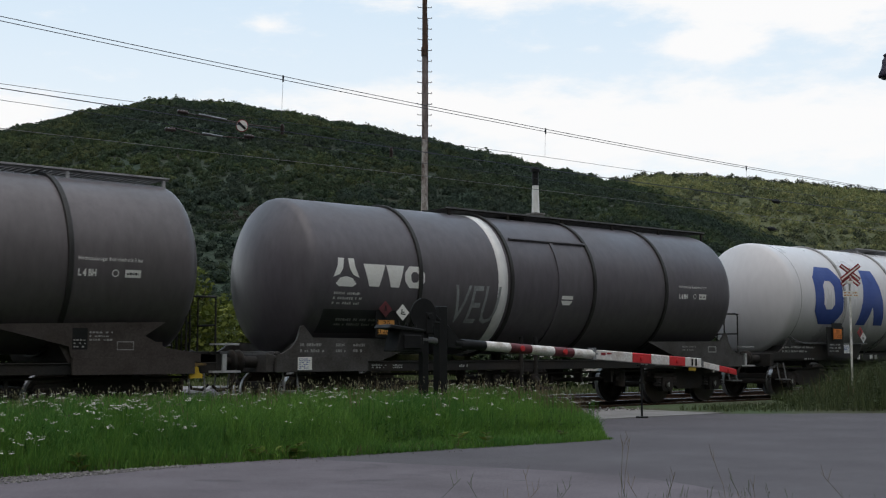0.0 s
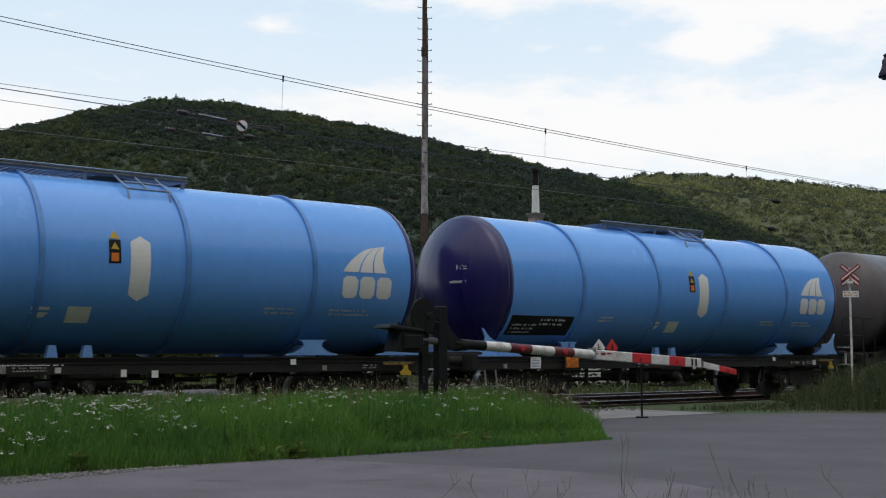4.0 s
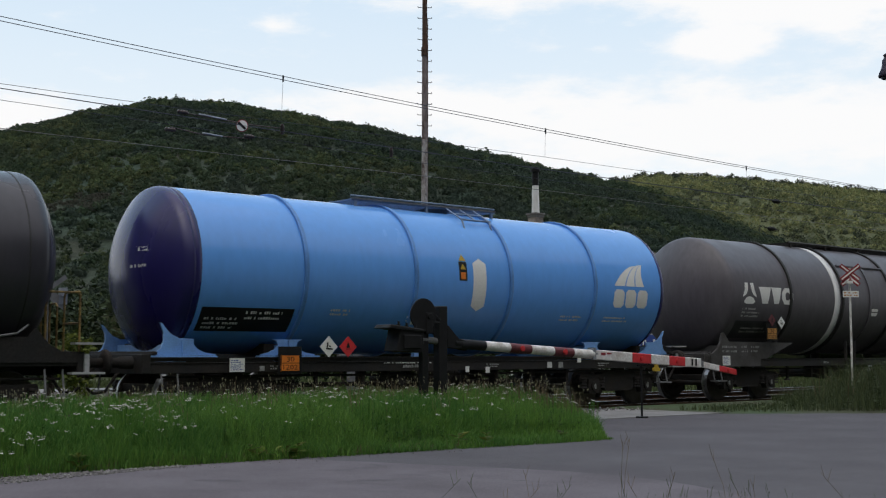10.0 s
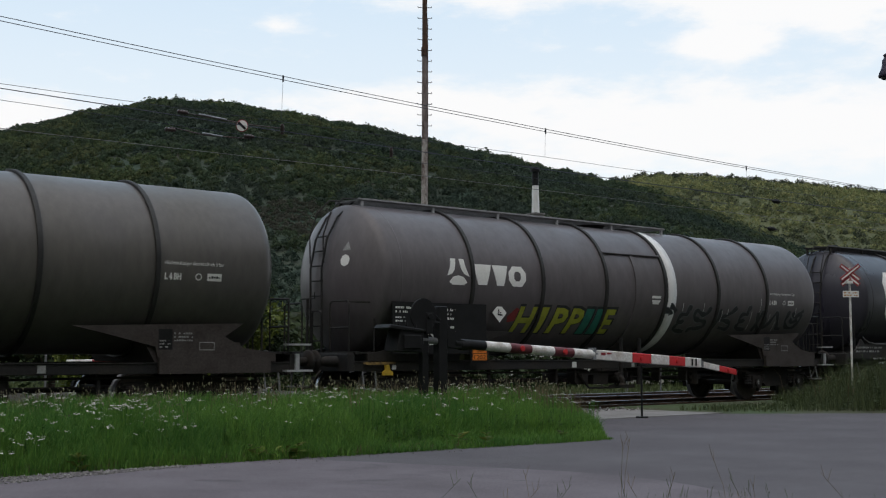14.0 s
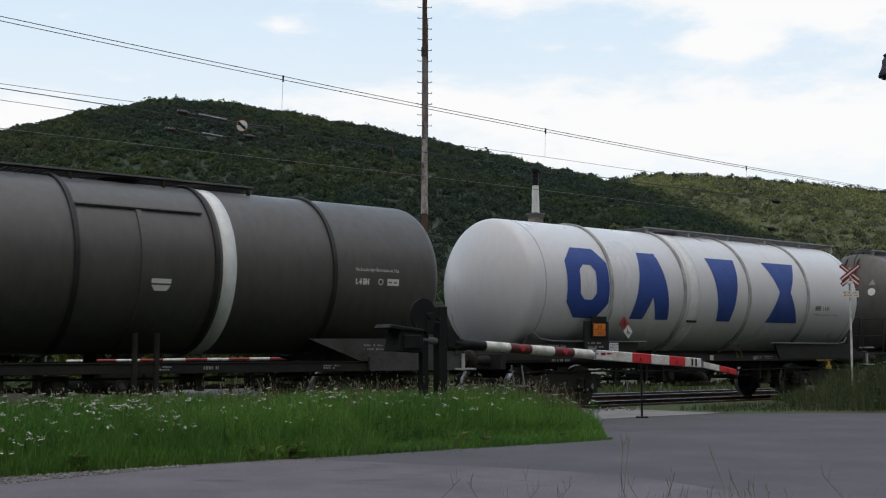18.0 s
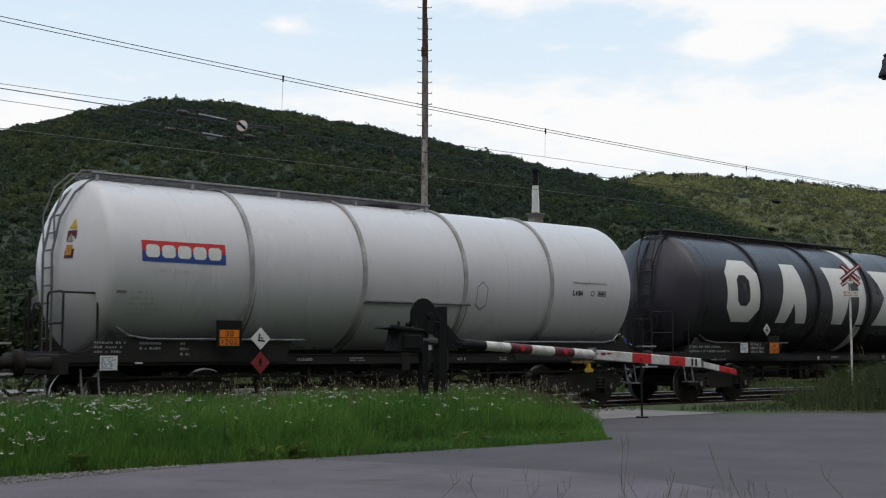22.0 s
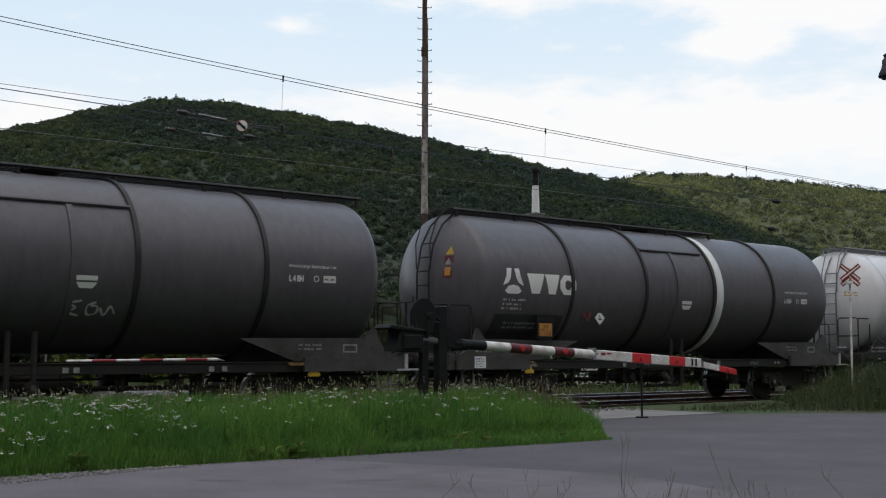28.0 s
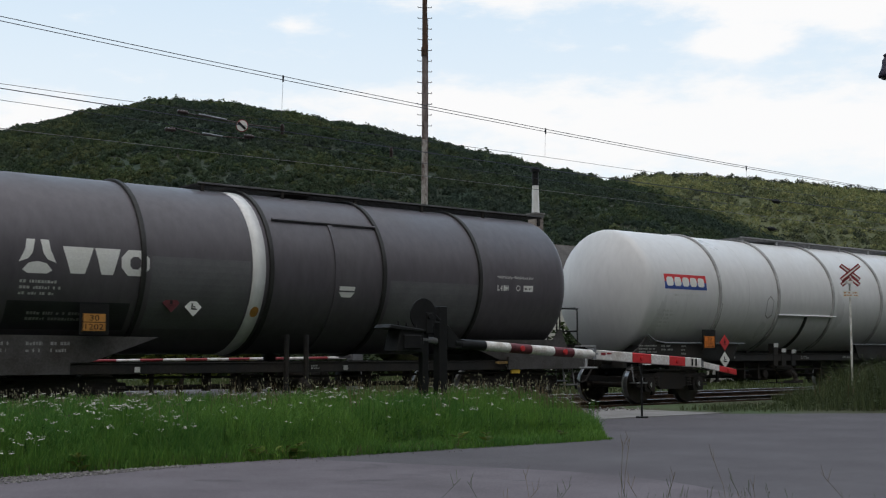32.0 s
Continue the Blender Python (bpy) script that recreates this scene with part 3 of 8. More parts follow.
def track_bed():
    prof = [(17.3, -0.32), (17.9, -0.19), (26.1, -0.19), (26.9, -0.32)]
    bm = bmesh.new()
    n = 240
    rows = []
    for i in range(n + 1):
        x = X0 + (X1 - X0) * i / n
        rows.append([bm.verts.new((x, y, z + (0.03 * noise.noise(Vector((x, y, 0))) if z > -0.3 else 0))) for y, z in prof])
    for a, b in zip(rows, rows[1:]):
        for j in range(3):
            bm.faces.new((a[j], a[j + 1], b[j + 1], b[j]))
    tagged(part("track_bed", bm, M["ballast"]), "dark oily ballast bed under two tracks", "ballast", kind="structure")
    rng = random.Random(3)
    spots = [(rng.uniform(8, 36), rng.uniform(17.4, 26.4), -0.19, rng.uniform(0.02, 0.045)) for _ in range(5000)]
    tagged(crowns("ballast_stones", spots, M["ballast"], "loose dark ballast stones", sub=1, squash=0.7), category="gravel")


track_bed()


def rail_mesh(bm):
    prof = [(-0.07, -0.15), (0.07, -0.15), (0.07, -0.135), (0.012, -0.12), (0.012, -0.04), (0.036, -0.03), (0.036, -0.004), (0.028, 0), (-0.028, 0), (-0.036, -0.004), (-0.036, -0.03), (-0.012, -0.04), (-0.012, -0.12), (-0.07, -0.135)]
    a = [bm.verts.new((X0, y, z)) for y, z in prof]
    b = [bm.verts.new((X1, y, z)) for y, z in prof]
    for i in range(len(prof)):
        j = (i + 1) % len(prof)
        bm.faces.new((a[i], b[i], b[j], a[j]))
    bm.faces.new(a)
    bm.faces.new(b[::-1])
    for fc in bm.faces:      # only the worn running surface is bright
        fc.material_index = 0 if all(v.co.z > -0.0045 for v in fc.verts) else 1


def track(y, label):
    t = thing("railway_track", pose(0, y, 0), label, "railway track", "railway tracks")
    for s in (-0.7535, 0.7535):
        rail = part("rail", stored("rail", rail_mesh), M["rail"], t, at=pose(0, s, 0))
        if len(rail.data.materials) < 2:
            rail.data.materials.append(M["rust"])
    sl = stored("sleeper", lambda bm: prism(bm, [(-0.13, -0.3), (0.13, -0.3), (0.1, -0.152), (-0.1, -0.152)], -1.3, 1.3))
    for k in range(44):
        x = 6 + 0.65 * k
        if not 15.3 < x < 19.9:
            part("sleeper", sl, M["sleeper"], t, at=pose(x, 0, 0))


track(TRACK_Y, "main railway track with bright worn rail heads")
track(TRACK_Y + 4.0, "second railway track behind the train")


def crossing_panels():
    t = thing("crossing_deck", pose(0, 0, 0), "dark rubber panels between the rails of the crossing", "level crossing", kind="structure")
    for y0, y1 in ((17.75, 19.13), (19.36, 20.65), (20.9, 23.13), (23.36, 24.65), (24.9, 26.3)):
        for k in range(4):
            x = 15.5 + 1.05 * k
            part("panel", made(lambda bm: box(bm, x, x + 1.04, y0, y1, -0.16, -0.012), 0.01), M["rubber"], t)


crossing_panels()
# ---- tank wagons ----
R = 1.525        # tank radius
AXIS = 2.712     # tank axis over the rails
DISH = 0.66      # depth of the dished ends


def bent(bm, out=0.006, step=0.11, axis_r=R):
    """Lay a flat drawing (x along the tank, y up the shell) round the tank's near side."""
    bmesh.ops.triangulate(bm, faces=bm.faces)
    ys = [v.co.y for v in bm.verts]
    y = math.floor(min(ys) / step) * step
    while y < max(ys):
        if min(ys) < y < max(ys):
            bmesh.ops.bisect_plane(bm, geom=list(bm.verts) + list(bm.edges) + list(bm.faces), dist=1e-5, plane_co=(0, y, 0), plane_no=(0, 1, 0))
        y += step
    for v in bm.verts:
        w = v.co.y / axis_r
        v.co = Vector((v.co.x, -(axis_r + out) * math.cos(w), AXIS + (axis_r + out) * math.sin(w)))
    me = bpy.data.meshes.new("drawing")
    bm.to_mesh(me)
    bm.free()
    return me


def drawing(polys):
    bm = bmesh.new()
    for p in polys:
        bm.faces.new([bm.verts.new((x, y, 0)) for x, y in p])
    bmesh.ops.remove_doubles(bm, verts=bm.verts, dist=1e-4)
    return bm


def lettering(body, size, width=None, bold=0.0):
    """Outline of a text as a flat mesh with its lower left corner at the origin; width: total width to fit."""
    cu = bpy.data.curves.new("lettering", "FONT")
    cu.body, cu.size, cu.offset, cu.resolution_u = body, size, bold, 2
    ob = bpy.data.objects.new("lettering", cu)
    me = bpy.data.meshes.new_from_object(ob)
    bpy.data.objects.remove(ob)
    bm = bmesh.new()
    bm.from_mesh(me)
    bpy.data.meshes.remove(me)
    x0, x1 = min(v.co.x for v in bm.verts), max(v.co.x for v in bm.verts)
    y0 = min(v.co.y for v in bm.verts)
    k = width / (x1 - x0) if width else 1
    for v in bm.verts:
        v.co = Vector(((v.co.x - x0) * k, v.co.y - y0, 0))
    return bm


def moved(bm, dx, dy):
    for v in bm.verts:
        v.co.x += dx
        v.co.y += dy
    return bm


def rect(x0, x1, y0, y1):
    return [(x0, y0), (x1, y0), (x1, y1), (x0, y1)]


def bars(x0, x1, y0, y1, rows, rng, gap=0.5):
    """Lines of unreadable small writing as plain bars."""
    out = []
    h = (y1 - y0) / rows
    for k in range(rows):
        x = x0
        end = x0 + (x1 - x0) * rng.uniform(0.7, 1.0)
        while x < end:
            w = rng.uniform(0.022, 0.05)
            lo, hi = y0 + k * h + h * gap * 0.5, y0 + (k + 1) * h - h * gap * 0.5
            out.append(rect(x, min(end, x + w), lo, hi - (hi - lo) * rng.choice((0, 0, 0.25))))
            x += w + rng.choice((0.014, 0.014, 0.014, 0.06))
    return out


def shape_octagon(x0, x1, y0, y1):
    """A chamfered ring."""
    w, h = x1 - x0, y1 - y0
    c = 0.24 * w
    ix0, ix1, iy0, iy1 = x0 + 0.31 * w, x1 - 0.31 * w, y0 + 0.26 * h, y1 - 0.26 * h
    o = [(x0 + c, y0), (x1 - c, y0), (x1, y0 + c * 1.1), (x1, y1 - c * 1.1), (x1 - c, y1), (x0 + c, y1), (x0, y1 - c * 1.1), (x0, y0 + c * 1.1)]
    d = 0.1 * w
    i = [(ix0 + d, iy0), (ix1 - d, iy0), (ix1, iy0 + d), (ix1, iy1 - d), (ix1 - d, iy1), (ix0 + d, iy1), (ix0, iy1 - d), (ix0, iy0 + d)]
    return [[o[k], o[(k + 1) % 8], i[(k + 1) % 8], i[k]] for k in range(8)]


def shape_block(x0, x1, y0, y1):
    """A chamfered solid block."""
    c = 0.2 * min(x1 - x0, y1 - y0)
    return [[(x0 + c, y0), (x1 - c, y0), (x1, y0 + c), (x1, y1 - c), (x1 - c, y1), (x0 + c, y1), (x0, y1 - c), (x0, y0 + c)]]


def shape_wedge(x0, x1, y0, y1):
    """A tall wedge, narrow at the top, notched below."""
    w, h = x1 - x0, y1 - y0
    return [[(x0, y0), (x0 + 0.33 * w, y0), (x0 + 0.5 * w, y0 + 0.33 * h), (x1 - 0.33 * w, y0), (x1, y0), (x1 - 0.27 * w, y1), (x0 + 0.27 * w, y1)]]


def shape_pillar(x0, x1, y0, y1):
    """A block that narrows downwards."""
    w = x1 - x0
    return [[(x0, y1), (x1, y1), (x1 - 0.27 * w, y0), (x0 + 0.27 * w, y0)]]


def shape_hourglass(x0, x1, y0, y1):
    """Two wedges tip to tip."""
    w = x1 - x0
    m, n = (x0 + x1) / 2, (y0 + y1) / 2
    return [[(x0, y0), (x1, y0), (m + 0.17 * w, n), (x1, y1), (x0, y1), (m - 0.17 * w, n)]]


def shape_trefoil(x0, x1, y0, y1):
    """Two upright leaves over a lying one."""
    w, h = x1 - x0, y1 - y0
    return [[(x0, y0 + 0.32 * h), (x0 + 0.24 * w, y0 + 0.42 * h), (x0 + 0.36 * w, y0 + 0.6 * h), (x0 + 0.43 * w, y1), (x0 + 0.2 * w, y1), (x0 + 0.16 * w, y0 + 0.7 * h)],
            [(x1, y0 + 0.32 * h), (x1 - 0.24 * w, y0 + 0.42 * h), (x1 - 0.36 * w, y0 + 0.6 * h), (x1 - 0.43 * w, y1), (x1 - 0.2 * w, y1), (x1 - 0.16 * w, y0 + 0.7 * h)],
            [(x0 + 0.1 * w, y0 + 0.1 * h), (x0 + 0.24 * w, y0), (x1 - 0.24 * w, y0), (x1 - 0.1 * w, y0 + 0.1 * h), (x1 - 0.26 * w, y0 + 0.3 * h), (x0 + 0.5 * w, y0 + 0.36 * h), (x0 + 0.26 * w, y0 + 0.3 * h)]]


def profile(xs, depth, r=R, knuckle=0.24):
    """Half outline of the tank: straight shell to xs, then a dished end with a tight knuckle."""
    rows = [(xs * k / 6, r) for k in range(7)]
    rc = ((r - knuckle) ** 2 - knuckle ** 2 + depth ** 2) / (2 * (depth - knuckle))
    a = math.asin((r - knuckle) / (rc - knuckle))      # where knuckle meets crown, from the axis
    for k in range(1, 8):
        w = (math.pi / 2 - a) * k / 7
        rows.append((xs + knuckle * math.sin(w), r - knuckle + knuckle * math.cos(w)))
    for k in range(1, 8):
        w = a * (1 - k / 7)
        rows.append((xs + depth - rc + rc * math.cos(w), max(0.02, rc * math.sin(w))))
    return rows


def shell_mesh(xs, depth):
    def build(bm):
        p = profile(xs, depth)
        lathe(bm, [(-a, r) for a, r in p[:0:-1]] + p, 72, AXIS)
    return stored(f"shell{xs}", build)


def head_mesh(xs, depth):
    """A painted cover over one dished end."""
    def build(bm):
        lathe(bm, [(-a - 0.010 * (a > xs), r + 0.006) for a, r in profile(xs, depth)[6:]], 72, AXIS)
    return stored(f"head{xs}", build)


def ring_mesh():
    def build(bm):
        w, h = 0.042, 0.05
        lathe(bm, [(-w, R - 0.01), (-w, R + h * 0.85), (-w * 0.7, R + h), (w * 0.7, R + h), (w, R + h * 0.85), (w, R - 0.01)], 72, AXIS, smooth=False)
    return stored("ring", build)


def weld_mesh():
    return stored("weld", lambda bm: lathe(bm, [(-0.02, R - 0.01), (-0.012, R + 0.003), (0.012, R + 0.003), (0.02, R - 0.01)], 72, AXIS))


def band_mesh(width):
    def build(bm):
        lathe(bm, [(-width / 2, R + 0.001), (-width / 2, R + 0.005), (width / 2, R + 0.005), (width / 2, R + 0.001)], 72, AXIS)
    return stored(f"band{width}", build)


def strap_mesh(top, low=-1.9, w=0.05, h=0.03):
    """A flat strap down the near side of the shell, from arc length top to low."""
    def build(bm):
        n = 18
        rows = []
        for k in range(n + 1):
            a = (low + (top - low) * k / n) / R
            row = []
            for dx, rr in ((-w, R - 0.005), (-w, R + h), (w, R + h), (w, R - 0.005)):
                row.append(bm.verts.new((dx, -rr * math.cos(a), AXIS + rr * math.sin(a))))
            rows.append(row)
        for a, b in zip(rows, rows[1:]):
            for j in range(3):
                bm.faces.new((a[j], a[j + 1], b[j + 1], b[j]))
        bm.faces.new(rows[0])
        bm.faces.new(rows[-1][::-1])
    return stored(f"strap{top}{low}", build)


def gutter_mesh(x0, x1, arc, drop=0.0):
    """A rain gutter along the shell at one height."""
    def build(bm):
        a = arc / R
        y, z = -R * math.cos(a), AXIS + R * math.sin(a)
        ny, nz = -math.cos(a), math.sin(a)
        p, q = (x0, y + ny * 0.03, z + nz * 0.03 + drop), (x1, y + ny * 0.03, z + nz * 0.03)
        rod(bm, p, q, 0.03, 6)
    return made(build)


def wheelset_mesh():
    def build(bm):
        for s in (-1, 1):
            y = s * 0.75
            lathe(bm, [(y + s * 0.075, 0.2), (y + s * 0.075, 0.42), (y + s * 0.07, 0.455), (y - s * 0.045, 0.46), (y - s * 0.06, 0.488), (y - s * 0.075, 0.485), (y - s * 0.075, 0.42), (y - s * 0.03, 0.36), (y - s * 0.03, 0.2), (y - s * 0.09, 0.12)], 36, 0, "y", False)
        rod(bm, (0, -1.0, 0), (0, 1.0, 0), 0.085, 12)
        for fc in bm.faces:      # polished treads and rims
            fc.material_index = 1 if all(math.hypot(v.co.x, v.co.z) > 0.44 for v in fc.verts) else 0
    return stored("wheelset", build)


def side_frame_mesh():
    def build(bm):
        prism(bm, [(-1.32, 0.62), (-1.28, 0.72), (-0.62, 0.72), (-0.48, 0.8), (0.48, 0.8), (0.62, 0.72), (1.28, 0.72), (1.32, 0.62), (1.2, 0.5), (0.6, 0.5), (0.42, 0.34), (-0.42, 0.34), (-0.6, 0.5), (-1.2, 0.5)], -0.06, 0.06)
        for s in (-0.9, 0.9):
            prism(bm, [(s - 0.17, 0.3), (s + 0.17, 0.3), (s + 0.2, 0.42), (s + 0.17, 0.62), (s - 0.17, 0.62), (s - 0.2, 0.42)], -0.13, 0.03)
            rod(bm, (s, -0.13, 0.46), (s, -0.17, 0.46), 0.11, 14)
            for d in (-0.3, 0.3):
                for k in range(4):
                    rod(bm, (s + d, -0.05, 0.42 + k * 0.065), (s + d, -0.05, 0.46 + k * 0.065), 0.1, 10, 0.085)
        box(bm, -0.16, 0.16, -0.1, 0.02, 0.78, 0.9)
    return stored("side_frame", build)


def bogie(parent, x):
    b = part("bogie", stored("bolster", lambda bm: (box(bm, -0.22, 0.22, -1.0, 1.0, 0.5, 0.82), box(bm, -1.3, -1.2, -1.0, 1.0, 0.52, 0.66), box(bm, 1.2, 1.3, -1.0, 1.0, 0.52, 0.66), rod(bm, (0, 0, 0.8), (0, 0, 0.98), 0.24, 16)), 0.012),
             M["gear"], parent, "black two-axle bogie", pose(x, 0, 0))
    part("side_frame", side_frame_mesh(), M["gear"], b, at=pose(0, -1.02, 0))
    part("side_frame", side_frame_mesh(), M["gear"], b, at=pose(0, 1.02, 0, 0, 0, 180))
    for s in (-0.9, 0.9):
        w = part("wheelset", wheelset_mesh(), M["wheel"], b, at=pose(s, 0, 0.46))
        if len(w.data.materials) < 2:
            w.data.materials.append(M["rail"])
        WHEELS.append((w, s))
        for y in (-0.75, 0.75):
            part("brake_shoe", stored("brake_shoe", lambda bm: prism(bm, [(-0.06, 0.2), (0.02, 0.2), (0.02, 0.72), (-0.06, 0.66)], -0.07, 0.07)), M["gear"], b, at=pose(s - math.copysign(0.52, s), y, 0))
    marks(b, "axle_mark", [rect(s - 0.02, s + 0.02, 0.4, 0.52) for s in (-0.9, 0.9)] + [rect(s - 0.05, s - 0.03, 0.43, 0.49) for s in (-0.9, 0.9)], -1.194, M["dim_mark"])
    return b


WHEELS = []


def buffer_part(parent, x, y, way):
    b = part("buffer", stored("buffer", lambda bm: lathe(bm, [(-0.02, 0.15), (0.03, 0.15), (0.05, 0.11), (0.3, 0.105), (0.32, 0.085), (0.52, 0.085)], 18, 0)), M["gear"], parent, "", pose(x, y, 1.05, 0, 0, 0 if way > 0 else 180))
    part("buffer_head", stored("buffer_head", lambda bm: lathe(bm, [(0.52, 0.1), (0.54, 0.2), (0.57, 0.225), (0.605, 0.21), (0.62, 0.12)], 24, 0)), M["gear"], b)


def saddle_mesh(way, xe, kind):
    """A support between underframe and tank at one end; way: +1 or -1, the end."""
    def build(bm):
        if kind == "vtg_b":      # broad flared pedestal of sheet steel
            poly = [(xe, 1.06), (xe, 1.16), (xe - 0.22, 1.21), (xe - 0.4, 1.31), (xe - 0.52, 1.46), (xe - 0.6, 1.7), (xe - 0.66, 1.72), (xe - 0.86, 1.5), (xe - 3.65, 1.48), (xe - 2.45, 1.06)]
        elif kind == "vtg_a":
            poly = [(xe - 0.05, 1.06), (xe - 0.05, 1.2), (xe - 0.7, 1.3), (xe - 1.1, 1.5), (xe - 0.72, 1.74), (xe - 3.9, 1.66), (xe - 3.35, 1.54), (xe - 2.42, 1.32), (xe - 2.36, 1.06)]
        elif kind == "flat":     # low riveted trough of the lettered wagons
            poly = [(xe - 0.02, 1.06), (xe - 0.02, 1.2), (xe - 0.3, 1.24), (xe - 0.5, 1.34), (xe - 0.62, 1.47), (xe - 0.72, 1.6), (xe - 0.76, 1.6), (xe - 0.86, 1.47), (xe - 4.3, 1.46), (xe - 4.1, 1.06)]
        poly = [(x * way, z) for x, z in poly]
        prism(bm, poly, -1.28, -1.22)
        prism(bm, [(x, min(z, 1.42)) for x, z in poly], 1.22, 1.28)
        mid = [(x * way, z) for x, z in ((xe - 0.75, 1.06), (xe - 0.75, 1.4), (xe - 2.6, 1.4), (xe - 2.4, 1.06))]
        prism(bm, mid, -1.215, 1.215)
    return made(build)


def leg_mesh(peaked):
    """One waisted, flared foot under the tank; the outer ones rise to a peak."""
    def build(bm):
        base = 1.17
        if peaked:
            out = [(-0.65, base), (-0.65, base + 0.02), (-0.5, base + 0.05), (-0.4, base + 0.12), (-0.35, 1.42), (-0.35, 1.56), (-0.43, 1.74), (-0.38, 1.72), (-0.3, 1.62), (-0.2, 1.53), (-0.06, 1.47)]
        else:
            out = [(-0.58, base), (-0.58, base + 0.02), (-0.42, base + 0.05), (-0.29, base + 0.11), (-0.22, 1.34), (-0.24, 1.42), (-0.34, 1.46)]
        out += [(0.22, 1.46), (0.22, 1.36), (0.3, base + 0.11), (0.44, base + 0.05), (0.65, base + 0.02), (0.65, base)] if peaked else [(0.3, 1.46), (0.2, 1.42), (0.18, 1.34), (0.25, base + 0.11), (0.38, base + 0.05), (0.58, base + 0.02), (0.58, base)]
        prism(bm, out, -1.2, -1.16)
        prism(bm, out, 1.16, 1.2)
        box(bm, -0.02, 0.02, -1.26, -1.205, base, 1.44)
        box(bm, -0.12, 0.12, -1.13, 1.13, 1.06, 1.36)
        box(bm, -0.65, 0.65, -1.27, -1.13, base - 0.03, base - 0.002)
    return stored(f"leg{peaked}", build)


def walkway(parent, x0, x1, mat, rail=True):
    """A grating along the top of the tank with its posts and edge rail."""
    def deck(bm):
        n = int((x1 - x0) / 0.12)
        for k in range(n):
            x = x0 + (x1 - x0) * k / n
            box(bm, x, x + 0.07, -0.42, 0.3, 4.29, 4.315)
        for y in (-0.44, 0.32):
            box(bm, x0, x1, y, y + 0.04, 4.28, 4.33)
    w = part("walkway", made(deck), mat, parent, "narrow grating on top of the tank")
    part("edge_rail", made(lambda bm: box(bm, x0, x1, -0.47, -0.445, 4.31, 4.34)), M["pale_steel"] if mat is M["dull_galv"] else M["dull_galv"], w)
    n = max(2, int((x1 - x0) / 1.6))
    post = stored("walkway_post", lambda bm: box(bm, -0.03, 0.03, -0.46, -0.41, 4.1, 4.285))
    for k in range(n + 1):
        for dy in (0, 0.76):
            part("post", post, M["pale_steel"] if mat is M["dull_galv"] else mat, w, at=pose(x0 + 0.1 + (x1 - x0 - 0.2) * k / n, dy, 0))
    return w


def manhole(parent, x, mat):
    m = part("manhole", stored("manhole", lambda bm: lathe(bm, [(4.12, 0.34), (4.27, 0.34), (4.275, 0.38), (4.31, 0.38), (4.33, 0.33), (4.36, 0.1)], 22, 0, "z")), mat, parent, at=pose(x, 0.05, 0))
    part("lid_clamp", stored("clamp", lambda bm: (rod(bm, (-0.42, 0, 4.35), (0.42, 0, 4.35), 0.02), rod(bm, (0.3, 0.2, 4.3), (0.3, 0.2, 4.42), 0.03))), mat, m)


def ladder(parent, x, mat, sy=-0.2):
    """An end ladder that curves over the dished end to the walkway."""
    lad = part("ladder", made(lambda bm: box(bm, x - 0.05, x + 0.3, sy - 0.24, sy + 0.24, 1.2, 1.24)), mat, parent, "steel end ladder")
    for y in (sy - 0.2, sy + 0.2):
        part("stile", made(lambda bm: pipe(bm, [(x, y, 1.2), (x - 0.02, y, 2.9), (x + 0.1, y, 3.5), (x + 0.35, y, 3.95), (x + 0.75, y, 4.3)], 0.022)), mat, lad)
    for k in range(8):
        z = 1.45 + 0.3 * k
        dx = 0 if z < 3 else (z - 3) * 0.22
        part("rung", stored("ladder_rung", lambda bm: rod(bm, (0, -0.2, 0), (0, 0.2, 0), 0.017, 6)), mat, lad, at=pose(x + dx, sy, z))
    for y in (sy - 0.24, sy + 0.24):
        part("grab_rail", made(lambda bm: pipe(bm, [(x, y, 3.0), (x - 0.02, y, 3.55), (x + 0.16, y, 4.05), (x + 0.45, y, 4.33), (x + 0.9, y, 4.36), (x + 0.95, y, 4.25)], 0.015)), mat, lad)


def end_platform(parent, x, way, mat, tall=True):
    """Brakeman's step with hand rails at one end of the wagon."""
    p = part("end_platform", made(lambda bm: box(bm, x - 0.35, x + 0.35, -1.2, 1.2, 1.2, 1.235)), M["frame"], parent)
    o = x + way * 0.28
    for pts in ([(o, -1.15, 1.22), (o, -1.15, 2.16), (o, -1.09, 2.22), (o, -0.56, 2.22), (o, -0.5, 2.16), (o, -0.5, 1.22)],
                [(o, 0.5, 1.22), (o, 0.5, 2.16), (o, 0.56, 2.22), (o, 1.09, 2.22), (o, 1.15, 2.16), (o, 1.15, 1.22)],
                [(o, -1.15, 1.7), (o, -0.5, 1.7)],
                [(x - way * 0.3, -1.17, 1.22), (x - way * 0.3, -1.17, 2.14), (x - way * 0.24, -1.17, 2.2), (o, -1.17, 2.2)],
                [(o, -0.2, 1.22), (o, -0.2, 2.0), (o, -0.14, 2.05), (o, 0.06, 2.05), (o, 0.12, 2.0), (o, 0.12, 1.22)]):
        part("hand_rail", made(lambda bm: pipe(bm, pts, 0.019)), mat, p)
    part("brake_column", made(lambda bm: (rod(bm, (o, 0.3, 1.2), (o, 0.3, 2.3), 0.028), pipe(bm, [(o, 0.05, 2.42), (o, 0.05, 2.3), (o, 0.55, 2.3)], 0.015))), M["frame"], p)


